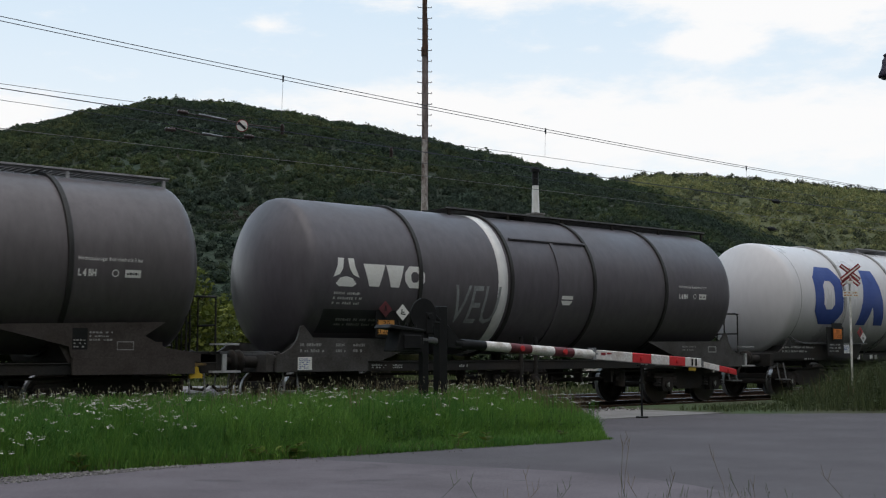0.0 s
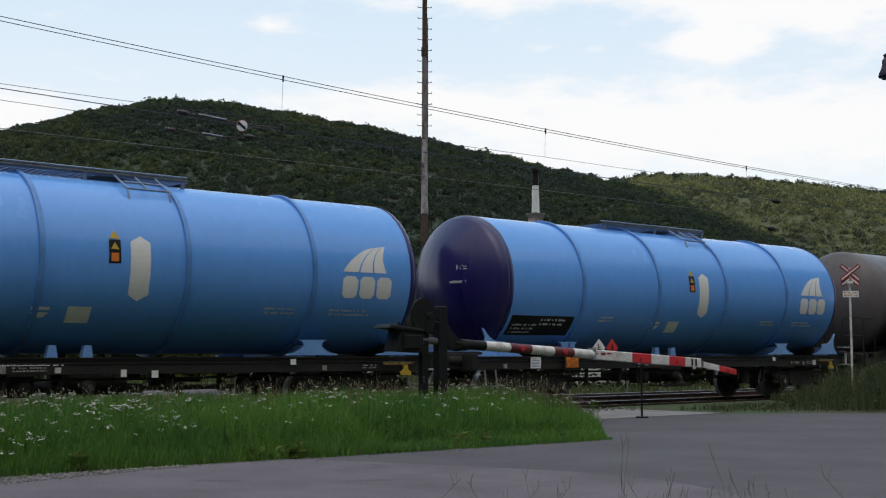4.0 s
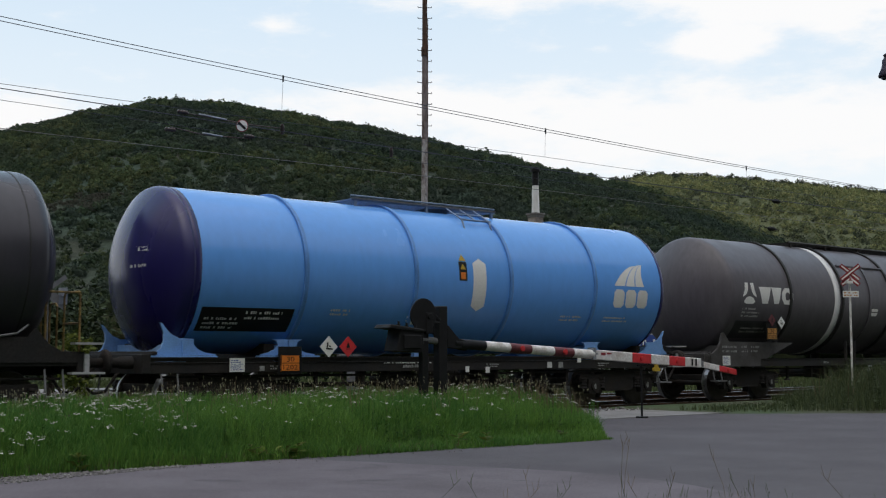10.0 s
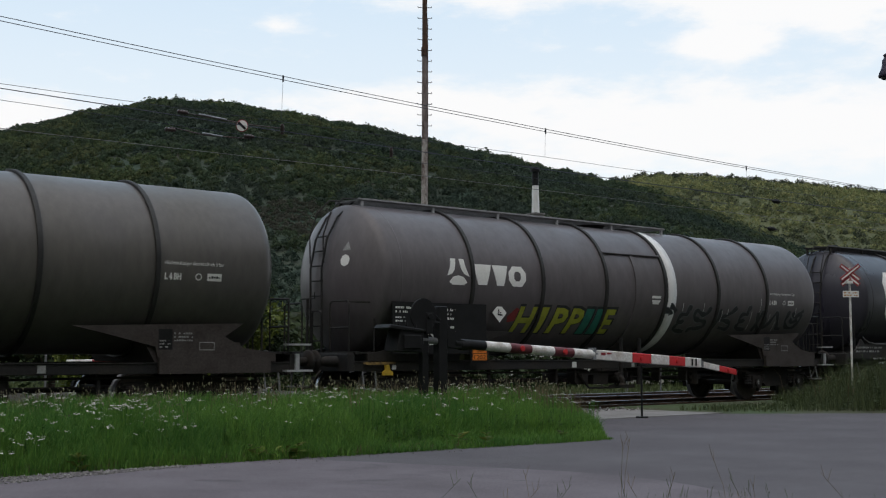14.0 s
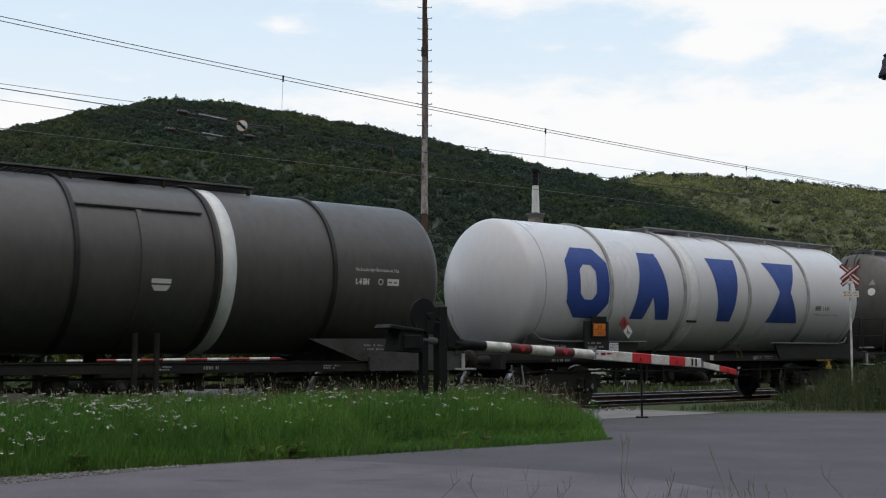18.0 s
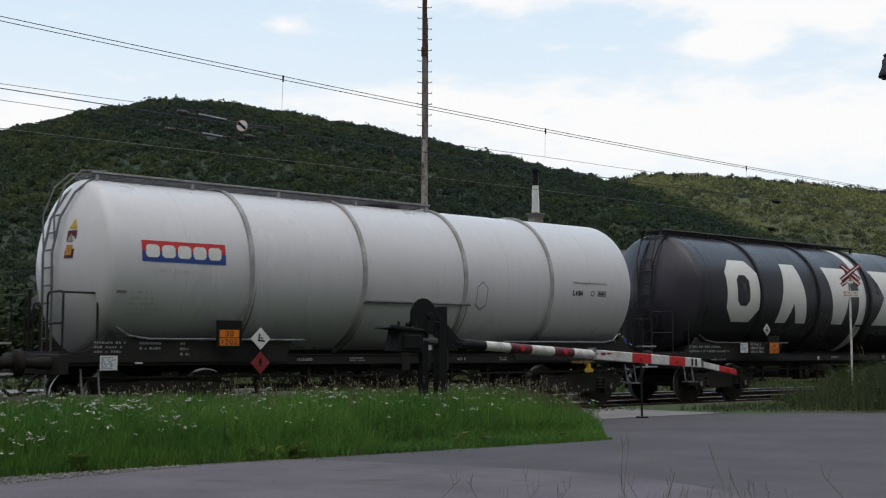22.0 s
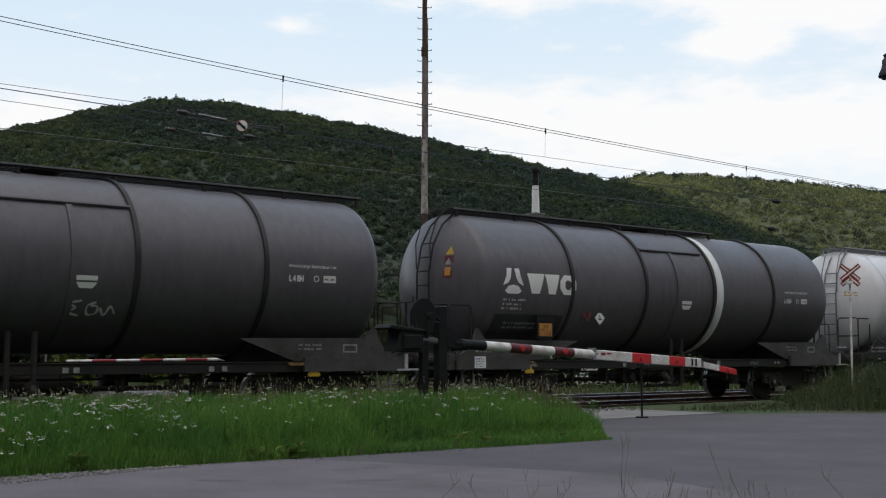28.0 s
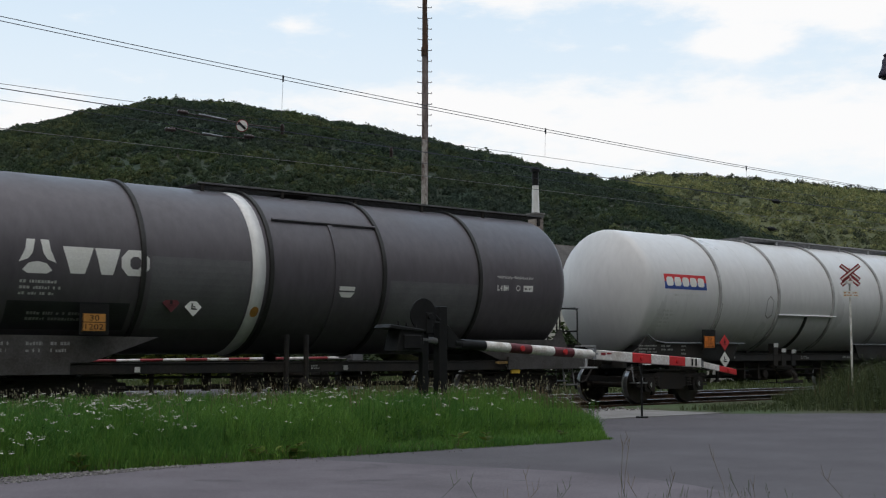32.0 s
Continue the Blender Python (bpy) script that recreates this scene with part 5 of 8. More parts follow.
def right_weeds():
    rng = random.Random(31)
    tall, short, stalk = [], [], []
    for _ in range(4200):
        x, y = rng.uniform(20.2, 36), rng.uniform(10, 17.9)
        if not in_right(x, y - 0.1) or (y > 16.2 and x - y < 7.6):
            continue
        grow = ease((x - y - 7.2) / 4.5) * (0.8 + 0.5 * noise.noise(Vector((x * 0.7, y * 0.7, 1))))
        h = (0.12 + 0.95 * grow) * rng.uniform(0.45, 1.1)
        if rng.random() < 0.25 + 0.4 * grow:
            tall.append((x, y, 0.03, h))
    for _ in range(48000):
        x, y = rng.uniform(19.8, 36), rng.uniform(8, 18)
        if in_right(x, y) and (y < 16.2 or x - y > 7.6):
            grow = ease((x - y - 7.0) / 4.0) * (0.9 + 0.6 * noise.noise(Vector((x * 0.7, y * 0.7, 1))))
            short.append((x, y, 0.03, (0.16 + 0.95 * grow) * rng.uniform(0.4, 1.1)))
    leafy("weeds", tall, M["weed"], "dense dark leafy weeds on the verge", "weeds", 5, 0.1, 44)
    blades("verge_grass", short, M["weed"], "long olive grass on the verge", leaf=0.0042, seed=9, bend=0.5)
    for _ in range(170):
        x, y = rng.uniform(22.5, 33), rng.uniform(11, 17.5)
        if in_right(x, y) and x - y > 7.8:
            stalk.append((x, y, 0.1, rng.uniform(0.6, 1.05)))
    blades("weed_stalks", stalk, M["dry_grass"], "dry brown stalks above the weeds", leaf=0.006, seed=11, bend=0.6)


right_weeds()


def broad_leaf_plants():
    """Flat rosettes of broad leaves at the edge of the asphalt."""
    rng = random.Random(44)
    stems = [(x, 11.95 - 0.035 * max(0, x - 6) + rng.uniform(-0.03, 0.1), 0.01, rng.uniform(0.1, 0.2)) for x in (7.15, 7.3, 7.42, 7.55, 7.68, 10.2, 10.6, 12.0, 5.1)]
    leafy("dock_leaves", stems, M["shrub"], "broad pale green leaves at the road edge", "weeds", 8, 0.16, 90)


broad_leaf_plants()


def edge_gravel():
    rng = random.Random(17)
    spots = [(rng.uniform(3.0, 6.2), 0, 0.01, 0.004 + 0.012 * rng.random() ** 2) for _ in range(1900)]
    spots = [(x, 11.15 + (x - 3.9) * 0.25 + rng.random() * max(0.1, 0.75 - (x - 3.9) * 0.28), z, s) for x, _, z, s in spots]
    spots += [(rng.uniform(6, 12.5), 11.95 - 0.05 * 3 - rng.random() ** 2 * 0.5, 0.01, rng.uniform(0.004, 0.011)) for _ in range(220)]
    spots += [(rng.uniform(15.4, 20.2), rng.uniform(16.9, 17.8), 0.02, rng.uniform(0.01, 0.04)) for _ in range(160)]
    tagged(crowns("gravel", spots, M["gravel"], "loose pale gravel along the road edge", sub=1, squash=0.7), category="gravel")


edge_gravel()


def front_weed(x, y, h, seed, n):
    """A thin weed close to the camera: a few bare stalks with small side twigs."""
    rng = random.Random(seed)
    t = thing("roadside_weed", pose(x, y, 0), "thin bare weed stalks at the near road edge", "weed", "weeds at the near road edge")
    for _ in range(n):
        def build(bm):
            a, lean = rng.uniform(0, 6.28), rng.uniform(0.1, 0.5)
            hh = h * rng.uniform(0.55, 1.0)
            pts = [(0, 0, 0), (math.cos(a) * lean * hh * 0.2, math.sin(a) * lean * hh * 0.2, hh * 0.45), (math.cos(a) * lean * hh * 0.52, math.sin(a) * lean * hh * 0.52, hh * 0.78), (math.cos(a) * lean * hh, math.sin(a) * lean * hh, hh)]
            pipe(bm, pts, 0.001, 5)
            for u in (0.7, 0.85):
                p = Vector(pts[2]).lerp(Vector(pts[3]), u)
                b = rng.uniform(0, 6.28)
                rod(bm, p, p + Vector((math.cos(b) * 0.018, math.sin(b) * 0.018, 0.06)), 0.0009, 4)
        part("stalk", made(build), M["dry_grass"] if _ % 2 else M["weed"], t)


for az, dist, h, n in ((41.9, 6.1, 0.86, 4), (41.3, 6.15, 0.66, 7), (40.2, 6.2, 0.68, 5), (39.2, 6.1, 0.66, 3), (37.6, 6.2, 0.72, 3), (36.6, 6.1, 0.8, 3), (35.6, 6.2, 0.84, 3), (34.9, 6.3, 0.62, 4), (33.2, 6.2, 0.62, 2), (32.2, 6.3, 0.66, 2), (48.3, 6.2, 0.68, 3), (47.6, 6.1, 0.6, 2),
                       (45.9, 6.2, 0.63, 3), (51.7, 6.2, 0.6, 1), (37.0, 5.9, 0.56, 5), (40.8, 5.8, 0.55, 6), (30.8, 6.4, 0.66, 2)):
    front_weed(dist * math.cos(radians(az)), dist * math.sin(radians(az)), h, int(az * 10), n)


def near_sprig():
    t = thing("roadside_sprig", pose(5.55, 2.62, 0), "leafy dark sprig at the near road edge", "weed")
    part("stalk", made(lambda bm: pipe(bm, [(0, 0, 0), (0, 0.02, 0.35), (-0.02, 0.05, 0.6)], 0.004, 5)), M["weed"], t)
    for k in range(7):
        a = 0.9 * k
        part("leaf", stored("sprig_leaf", lambda bm: prism(bm, [(0, 0), (0.05, 0.022), (0.12, 0.012), (0.15, 0), (0.1, -0.014), (0.04, -0.012)], -0.002, 0.002)), M["weed"], t, at=pose(-0.02, 0.05, 0.44 + 0.025 * k, 20, -12, 57 * a))


near_sprig()


# ---- barrier, signs ----


ARM = ((12.72, 13.4, "black"), (13.4, 13.95, "w"), (13.95, 14.45, "r"), (14.45, 15.0, "w"), (15.0, 15.49, "r"), (15.49, 16.02, "w"))
PANEL = ((16.02, 17.07, "w"), (17.07, 17.6, "r"), (17.6, 18.13, "w"), (18.13, 18.6, "r"), (18.6, 19.1, "w"))
TIP = ((19.14, 19.7, "w"), (19.7, 20.26, "r"))
KIND = {"black": "black", "w": "aluminium", "r": "red"}


def near_barrier():
    y = 15.0
    t = thing("crossing_barrier", pose(0, 0, 0), "lowered red and white striped level crossing barrier", "barrier", "level crossing barriers")

    def arm_z(x):
        return 1.335 - (x - 13.38) * 0.056
    for x0, x1, c in ARM:
        bm = bmesh.new()
        rod(bm, (x0, y, arm_z(x0)), (x1, y, arm_z(x1)), 0.083, 18)
        part("arm_section", bm, M["black"] if c == "black" else M["aluminium"] if c == "w" else M["red_faded"], t)
    for x0, x1, c in PANEL:
        prof = [(x0, arm_z(x0) - 0.09), (x1, arm_z(x1) - 0.09), (x1, arm_z(x1) + 0.09), (x0, arm_z(x0) + 0.09)]
        bm = bmesh.new()
        prism(bm, prof, y - 0.05, y + 0.05)
        part("arm_section", finish(bm, "arm_section", 0.012), M[KIND[c]], t)
    for x0, x1, c in TIP:
        def zt(x):
            return 0.99 - (x - 19.17) * 0.15
        bm = bmesh.new()
        prism(bm, [(x0, zt(x0) - 0.062), (x1, zt(x1) - 0.062), (x1, zt(x1) + 0.055), (x0, zt(x0) + 0.055)], y - 0.025, y + 0.025)
        part("arm_section", finish(bm, "arm_section", 0.008), M[KIND[c]], t)
    for x in (14.2, 15.24, 17.33, 18.36, 20.0):
        z = arm_z(x) if x < 19.1 else 0.99 - (x - 19.17) * 0.15
        out = 0.095 if x < 16 else 0.055 if x < 19 else 0.03
        part("reflector", stored("reflector", lambda bm: (rod(bm, (0, 0.01, 0), (0, -0.012, 0), 0.05, 16), rod(bm, (0, -0.012, 0), (0, -0.02, 0), 0.036, 16))), M["red"], t, "round red reflector", pose(x, y - out, z))
    marks(t, "reflective_strip", [[(18.78 + d, arm_z(18.8) - 0.07), (18.83 + d, arm_z(18.8) - 0.07), (18.83 + d, arm_z(18.8) + 0.07), (18.78 + d, arm_z(18.8) + 0.07)] for d in (0, 0.12)], y - 0.0535, M["black"])
    part("hinge", made(lambda bm: (box(bm, 19.06, 19.18, y - 0.035, y + 0.035, 0.93, 1.06), rod(bm, (19.12, y - 0.05, 1.0), (19.12, y + 0.05, 1.0), 0.03))), M["dull_galv"], t)
    part("arm_clamp", made(lambda bm: (box(bm, 15.98, 16.06, y - 0.07, y + 0.07, 1.1, 1.31), rod(bm, (16.1, y - 0.06, 1.2), (16.1, y - 0.05, 1.2), 0.02))), M["galv"], t)
    part("sticker", made(lambda bm: [box(bm, 16.2 + d, 16.32 + d, y - 0.054, y - 0.0505, 1.17 + d * 0.1, 1.22) for d in (0, 0.16)]), M["red_dull"], t)
    part("drive_post", made(lambda bm: (box(bm, 12.36, 12.54, y - 0.08, y + 0.08, 0.05, 1.97), box(bm, 12.3, 12.6, y - 0.13, y + 0.13, 0.0, 0.3)), 0.012), M["black"], t, "dark drive post of the barrier")
    part("mast", made(lambda bm: (box(bm, 12.03, 12.17, y - 0.05, y + 0.05, 0.0, 1.9), box(bm, 11.98, 12.22, y - 0.1, y + 0.1, 0.0, 0.16)), 0.01), M["black"], t)
    disc = part("signal_disc", made(lambda bm: rod(bm, (12.02, y - 0.08, 1.82), (12.02, y - 0.105, 1.82), 0.265, 36), 0.006), M["black"], t, "round black signal disc")
    part("hub", made(lambda bm: (rod(bm, (12.13, y - 0.105, 1.8), (12.13, y - 0.15, 1.8), 0.05, 16), box(bm, 12.06, 12.2, y - 0.12, y - 0.06, 1.52, 1.86)), 0.008), M["black"], disc)
    part("bracket", made(lambda bm: (pipe(bm, [(12.15, y - 0.09, 1.86), (12.26, y - 0.09, 1.82), (12.37, y - 0.08, 1.74)], 0.022), pipe(bm, [(12.15, y - 0.09, 1.7), (12.37, y - 0.08, 1.7)], 0.02), rod(bm, (12.23, y - 0.09, 1.7), (12.23, y - 0.09, 1.5), 0.012, 8))), M["black"], t)
    part("arm_socket", made(lambda bm: (prism(bm, [(12.54, 1.3), (12.98, 1.27), (12.98, 1.41), (12.78, 1.44), (12.66, 1.56), (12.58, 1.66), (12.54, 1.66)], y - 0.07, y + 0.07), rod(bm, (12.85, y, 1.35), (13.0, y, 1.342), 0.092, 16)), 0.01), M["black"], t)
    part("pivot", made(lambda bm: (rod(bm, (11.86, y, 1.45), (12.4, y, 1.4), 0.055, 14), rod(bm, (11.9, y, 1.446), (11.98, y, 1.44), 0.075, 14))), M["dull_galv"], t)
    part("counterweight", made(lambda bm: (prism(bm, [(11.42, 1.24), (11.96, 1.22), (11.97, 1.55), (11.88, 1.58), (11.52, 1.62)], y - 0.17, y + 0.17), prism(bm, [(11.24, 1.6), (11.3, 1.66), (11.95, 1.59), (11.97, 1.54), (11.5, 1.58)], y - 0.2, y + 0.2), box(bm, 11.55, 11.9, y - 0.2, y - 0.17, 1.28, 1.5)), 0.012), M["black"], t, "dark cast counterweight")
    for x, h in ((11.5, 1.64), (11.66, 1.62), (11.84, 1.6)):
        part("bolt", stored("counterweight_bolt", lambda bm: (rod(bm, (0, 0, 0), (0, 0, 0.07), 0.018, 8), rod(bm, (0, 0, 0.005), (0, 0, 0.025), 0.034, 6))), M["black"], t, at=pose(x, y - 0.12, h))
    return t


near_barrier()
rest = thing("barrier_rest", pose(17.36, 15.0, 0), "thin dark steel post that props the barrier", "post")
part("pole", made(lambda bm: (rod(bm, (0, 0, 0), (0, 0, 0.98), 0.02, 10), rod(bm, (-0.1, 0, 0.98), (0.1, 0, 0.98), 0.015, 8))), M["black"], rest)
part("base_plate", made(lambda bm: box(bm, -0.08, 0.08, -0.08, 0.08, 0.0, 0.03)), M["black"], rest)


def far_barrier():
    y = 27.6
    t = thing("crossing_barrier", pose(0, 0, 0), "far red and white crossing barrier behind the train", "barrier", "level crossing barriers")
    x = 11.4
    k = 0
    while x < 19.2:
        part("arm_section", made(lambda bm: rod(bm, (x, y, 1.02 + 0.008 * (x - 12)), (x + 0.62, y, 1.02 + 0.008 * (x + 0.62 - 12)), 0.036, 12)), M["red_dull"] if k % 2 else M["aluminium"], t)
        x += 0.62
        k += 1
    part("drive_post", made(lambda bm: (box(bm, 19.6, 19.95, y - 0.15, y + 0.15, -0.3, 1.35), rod(bm, (19.2, y, 1.14), (19.7, y, 1.14), 0.08, 12)), 0.012), M["dull_galv"], t)
    return t


far_barrier()


def st_andrew(name, x, y, zc, face, back, size, label, turn=0.0, ground=0.0, light=False):
    """A warning cross on its post; the far one shows its grey back."""
    t = thing(name, pose(x, y, 0, 0, 0, turn), label, "crossing sign", "warning crosses")
    part("pole", made(lambda bm: rod(bm, (0, 0.05, ground), (0, 0.05, zc + 0.12), 0.028, 12)), M["aluminium"] if face else M["dull_galv"], t)
    bar = [(-size, -0.035), (size, -0.035), (size, 0.035), (-size, 0.035)]
    rim = [(-size - 0.02, -0.055), (size + 0.02, -0.055), (size + 0.02, 0.055), (-size - 0.02, 0.055)]
    for k, a in enumerate((38, -38)):
        board = part("cross_board", made(lambda bm: prism(bm, rim, 0, 0.015)), M["red_dull"] if face else M["dull_galv"], t, at=pose(0, -0.02 * k, zc, 0, a, 0))
        if face:
            marks(board, "white_field", [[(q, r * 0.5) for q, r in bar]], -0.003, M["white"])
    for s in (-1, 1):      # half cross below for several tracks
        board = part("cross_board", made(lambda bm: prism(bm, [(0, -0.055), (size, -0.055), (size, 0.055), (0, 0.055)], 0, 0.015)), M["red_dull"] if face else M["dull_galv"], t, at=pose(0, -0.02 if s > 0 else 0, zc - 0.14, 0, 38 if s > 0 else 142, 0))
        if face:
            marks(board, "white_field", [[(0.02, -0.018), (size - 0.02, -0.018), (size - 0.02, 0.018), (0.02, 0.018)]], -0.003, M["white"])
    if face:
        sign = part("text_plate", made(lambda bm: box(bm, -0.2, 0.2, -0.02, 0.0, zc - 0.62, zc - 0.46)), M["white"], t, "small white text plate")
        marks(sign, "print", bars(-0.17, 0.17, zc - 0.6, zc - 0.48, 2, random.Random(2)), -0.0235, M["orange_dull"])
        part("lamp_box", made(lambda bm: box(bm, -0.12, 0.03, -0.1, 0.02, zc - 0.28, zc - 0.21)), M["white"], t)
    else:
        part("signal_head", made(lambda bm: (box(bm, 0.25, 0.45, -0.05, 0.1, zc - 0.35, zc + 0.05), rod(bm, (0.35, -0.05, zc - 0.08), (0.35, -0.16, zc - 0.08), 0.08, 14))), M["galv"], t)
        part("bell", made(lambda bm: rod(bm, (-0.2, 0, zc - 0.3), (-0.2, 0, zc - 0.22), 0.07, 14)), M["galv"], t)
    return t


st_andrew("warning_cross", 27.05, 16.5, 3.22, True, False, 0.28, "red and white warning cross on a thin steel post", turn=-38)
st_andrew("warning_cross", 11.06, 28.0, 2.72, False, True, 0.5, "grey back of a warning cross behind the tracks", turn=-18, ground=-0.3)


# ---- mast, wires, lamp ----
def radio_mast():
    t = thing("steel_mast", pose(21.0, 26.0, -0.3), "tall slender rust-stained steel mast with climbing rungs", "mast")
    part("upper_pole", made(lambda bm: (rod(bm, (0, 0, 10.0), (0, 0, 15.2), 0.075, 14, 0.06), rod(bm, (0, 0, 9.9), (0, 0, 10.15), 0.1, 14))), M["rust"], t, "brown upper tube of the mast")
    part("middle_pole", made(lambda bm: rod(bm, (0, 0, 7.5), (0, 0, 10.0), 0.083, 14, 0.078)), M["faded_mast"], t, "faded middle tube of the mast")
    part("lower_pole", made(lambda bm: (rod(bm, (0, 0, 5.6), (0, 0, 7.5), 0.09, 14, 0.084), rod(bm, (0, 0, 5.4), (0, 0, 5.72), 0.105, 14, 0.1))), M["peeling"], t, "pale lower tube with peeling paint")
    part("foot_pole", made(lambda bm: (rod(bm, (0, 0, 0), (0, 0, 5.6), 0.1, 14, 0.09), box(bm, -0.25, 0.25, -0.25, 0.25, -0.1, 0.12))), M["rust"], t, "rusty foot of the mast")
    part("cable", made(lambda bm: rod(bm, (0.1, -0.03, 0.3), (0.085, -0.03, 11), 0.012, 6)), M["rust"], t)
    rung = stored("rung", lambda bm: (rod(bm, (-0.16, 0.112, 0), (0.16, -0.112, 0), 0.011, 6), rod(bm, (-0.16, 0.112, 0), (-0.16, 0.112, 0.035), 0.01, 6), rod(bm, (0.16, -0.112, 0), (0.16, -0.112, 0.035), 0.01, 6)))
    for k in range(22):
        part("rung", rung, M["dull_galv"], t, at=pose(0, 0, 7.9 + 0.31 * k))


radio_mast()


def wire(name, pts, r, label, mat="wire"):
    t = part(name, made(lambda bm: pipe(bm, pts, r, 5)), M[mat])
    return tagged(t, label, "wire", "overhead wires")


def sag(x, low=6.37, mid=33.0, k=0.00075):
    u = (x - mid + 33) % 66 - 33
    return low + k * u * u


xs_ = [-33 + 2.2 * k for k in range(46)]
line = thing("overhead_line", pose(0, 0, 0), "overhead contact line over the main track", "overhead wire", "overhead wires")
part("carrier_wire", made(lambda bm: pipe(bm, [(x, TRACK_Y, sag(x)) for x in xs_], 0.0075, 5)), M["wire"], line)
part("carrier_wire", made(lambda bm: pipe(bm, [(x, TRACK_Y + 0.03, sag(x) - 0.07 + 0.0014 * max(0, x - 7)) for x in xs_], 0.007, 5)), M["wire"], line)
part("contact_wire", made(lambda bm: pipe(bm, [(-33, TRACK_Y, 5.72), (8, TRACK_Y, 5.73), (19.7, TRACK_Y, 5.83), (66, TRACK_Y, 5.9)], 0.005, 5)), M["wire"], line)
for x in (-1.5, 5.2, 12.55, 19.85, 27.7, 35.0, 42.0, 50.0):
    part("dropper", made(lambda bm: (rod(bm, (x, TRACK_Y, sag(x)), (x - 0.03, TRACK_Y, 5.82), 0.004, 4), rod(bm, (x, TRACK_Y, sag(x) - 0.11), (x, TRACK_Y, sag(x) + 0.02), 0.02, 6))), M["wire"], line)

Y2 = TRACK_Y + 4.0
line2 = thing("overhead_line", pose(0, 0, 0), "overhead contact line over the second track with section insulators", "overhead wire", "overhead wires")
part("carrier_wire", made(lambda bm: pipe(bm, [(x, Y2, 6.40 + 0.0004 * (x - 27) ** 2) for x in xs_], 0.0065, 5)), M["wire"], line2)
part("carrier_wire", made(lambda bm: pipe(bm, [(x, Y2 - 0.25, 6.33 + 0.00042 * (x - 27) ** 2) for x in xs_], 0.0065, 5)), M["wire"], line2)
part("carrier_wire", made(lambda bm: pipe(bm, [(-33, Y2 + 0.3, 6.6), (8.4, Y2 + 0.3, 6.36), (14.1, Y2, 6.24), (19.4, Y2, 6.12), (60, Y2, 6.0)], 0.006, 5)), M["wire"], line2)
part("contact_wire", made(lambda bm: pipe(bm, [(-33, Y2, 5.72), (9.7, Y2, 5.72), (19.4, Y2, 5.79), (66, Y2, 5.85)], 0.007, 5)), M["dull_galv"], line2)
for x, z, n in ((12.15, 6.14, 0), (12.45, 6.57, 0), (14.15, 6.22, 0), (15.05, 6.5, 1), (18.3, 6.3, 1)):
    part("insulator", stored(f"insulator{n}", lambda bm: lathe(bm, [(-0.13, 0.02), (-0.11, 0.055), (-0.06, 0.03), (-0.04, 0.06), (0.01, 0.03), (0.03, 0.06), (0.08, 0.03), (0.1, 0.05), (0.13, 0.02)], 10, 0, "x" if n == 0 else "z")), M["insul"], line2, at=pose(x, Y2, z))
for x, z in ((34.6, 5.42), (34.9, 6.38)):
    part("insulator", stored("long_insulator", lambda bm: (lathe(bm, [(-0.22, 0.02), (-0.2, 0.05), (-0.13, 0.04), (-0.1, 0.085), (0.0, 0.05), (0.06, 0.085), (0.12, 0.04), (0.2, 0.05), (0.24, 0.02)], 10, 0), rod(bm, (-0.4, 0, 0.03), (0.4, 0, -0.02), 0.015, 6))), M["black"], line2, at=pose(x, Y2, z))
part("section_bar", made(lambda bm: rod(bm, (12.85, Y2, 6.58), (13.55, Y2, 6.54), 0.022, 8)), M["galv"], line2, "pale insulating rod")
part("section_bar", made(lambda bm: rod(bm, (12.95, Y2, 6.16), (13.45, Y2, 6.14), 0.02, 8)), M["galv"], line2, "pale insulating rod")
part("section_frame", made(lambda bm: (pipe(bm, [(12.15, Y2, 6.2), (13.0, Y2, 6.12), (14.2, Y2, 6.17)], 0.014), pipe(bm, [(12.3, Y2, 6.57), (14.1, Y2, 6.5), (15.1, Y2, 6.52)], 0.013))), M["insul"], line2)
disc = part("signal_disc", made(lambda bm: rod(bm, (0, 0, 0), (0, 0.02, 0), 0.125, 24)), M["white"], line2, "round white sign with a dark slanting bar", pose(13.93, Y2 - 0.05, 6.44, 0, 0, -38))
marks(disc, "bar", [[(-0.1, 0.06), (-0.06, 0.1), (0.1, -0.06), (0.06, -0.1)]], -0.003, M["black"])
part("sign_rim", made(lambda bm: lathe(bm, [(0.004, 0.125), (0.004, 0.142), (0.026, 0.142), (0.026, 0.125)], 24, 0, "y")), M["red_dull"], disc)


def street_lamp():
    t = thing("street_lamp", pose(24.0, 12.6, 0), "dark purple-grey bell-shaped lamp on a tall pole", "street lamp")
    part("pole", made(lambda bm: (rod(bm, (0, 0, 0), (0, 0, 7.3), 0.07, 14, 0.05), pipe(bm, [(0, 0, 7.1), (-0.5, 0.18, 7.42), (-1.04, 0.4, 7.42)], 0.025, 8))), M["lamp_grey"], t)
    part("shade", made(lambda bm: lathe(bm, [(6.96, 0.16), (7.0, 0.165), (7.16, 0.1), (7.22, 0.085), (7.32, 0.08), (7.36, 0.045), (7.4, 0.04), (7.42, 0.06), (7.46, 0.03)], 24, 0, "z")), M["lamp_grey"], t, at=pose(-1.08, 0.4, 0))
    part("lens", made(lambda bm: lathe(bm, [(6.9, 0.03), (6.92, 0.1), (6.965, 0.13)], 18, 0, "z")), M["glass"], t, at=pose(-1.08, 0.4, 0))


street_lamp()


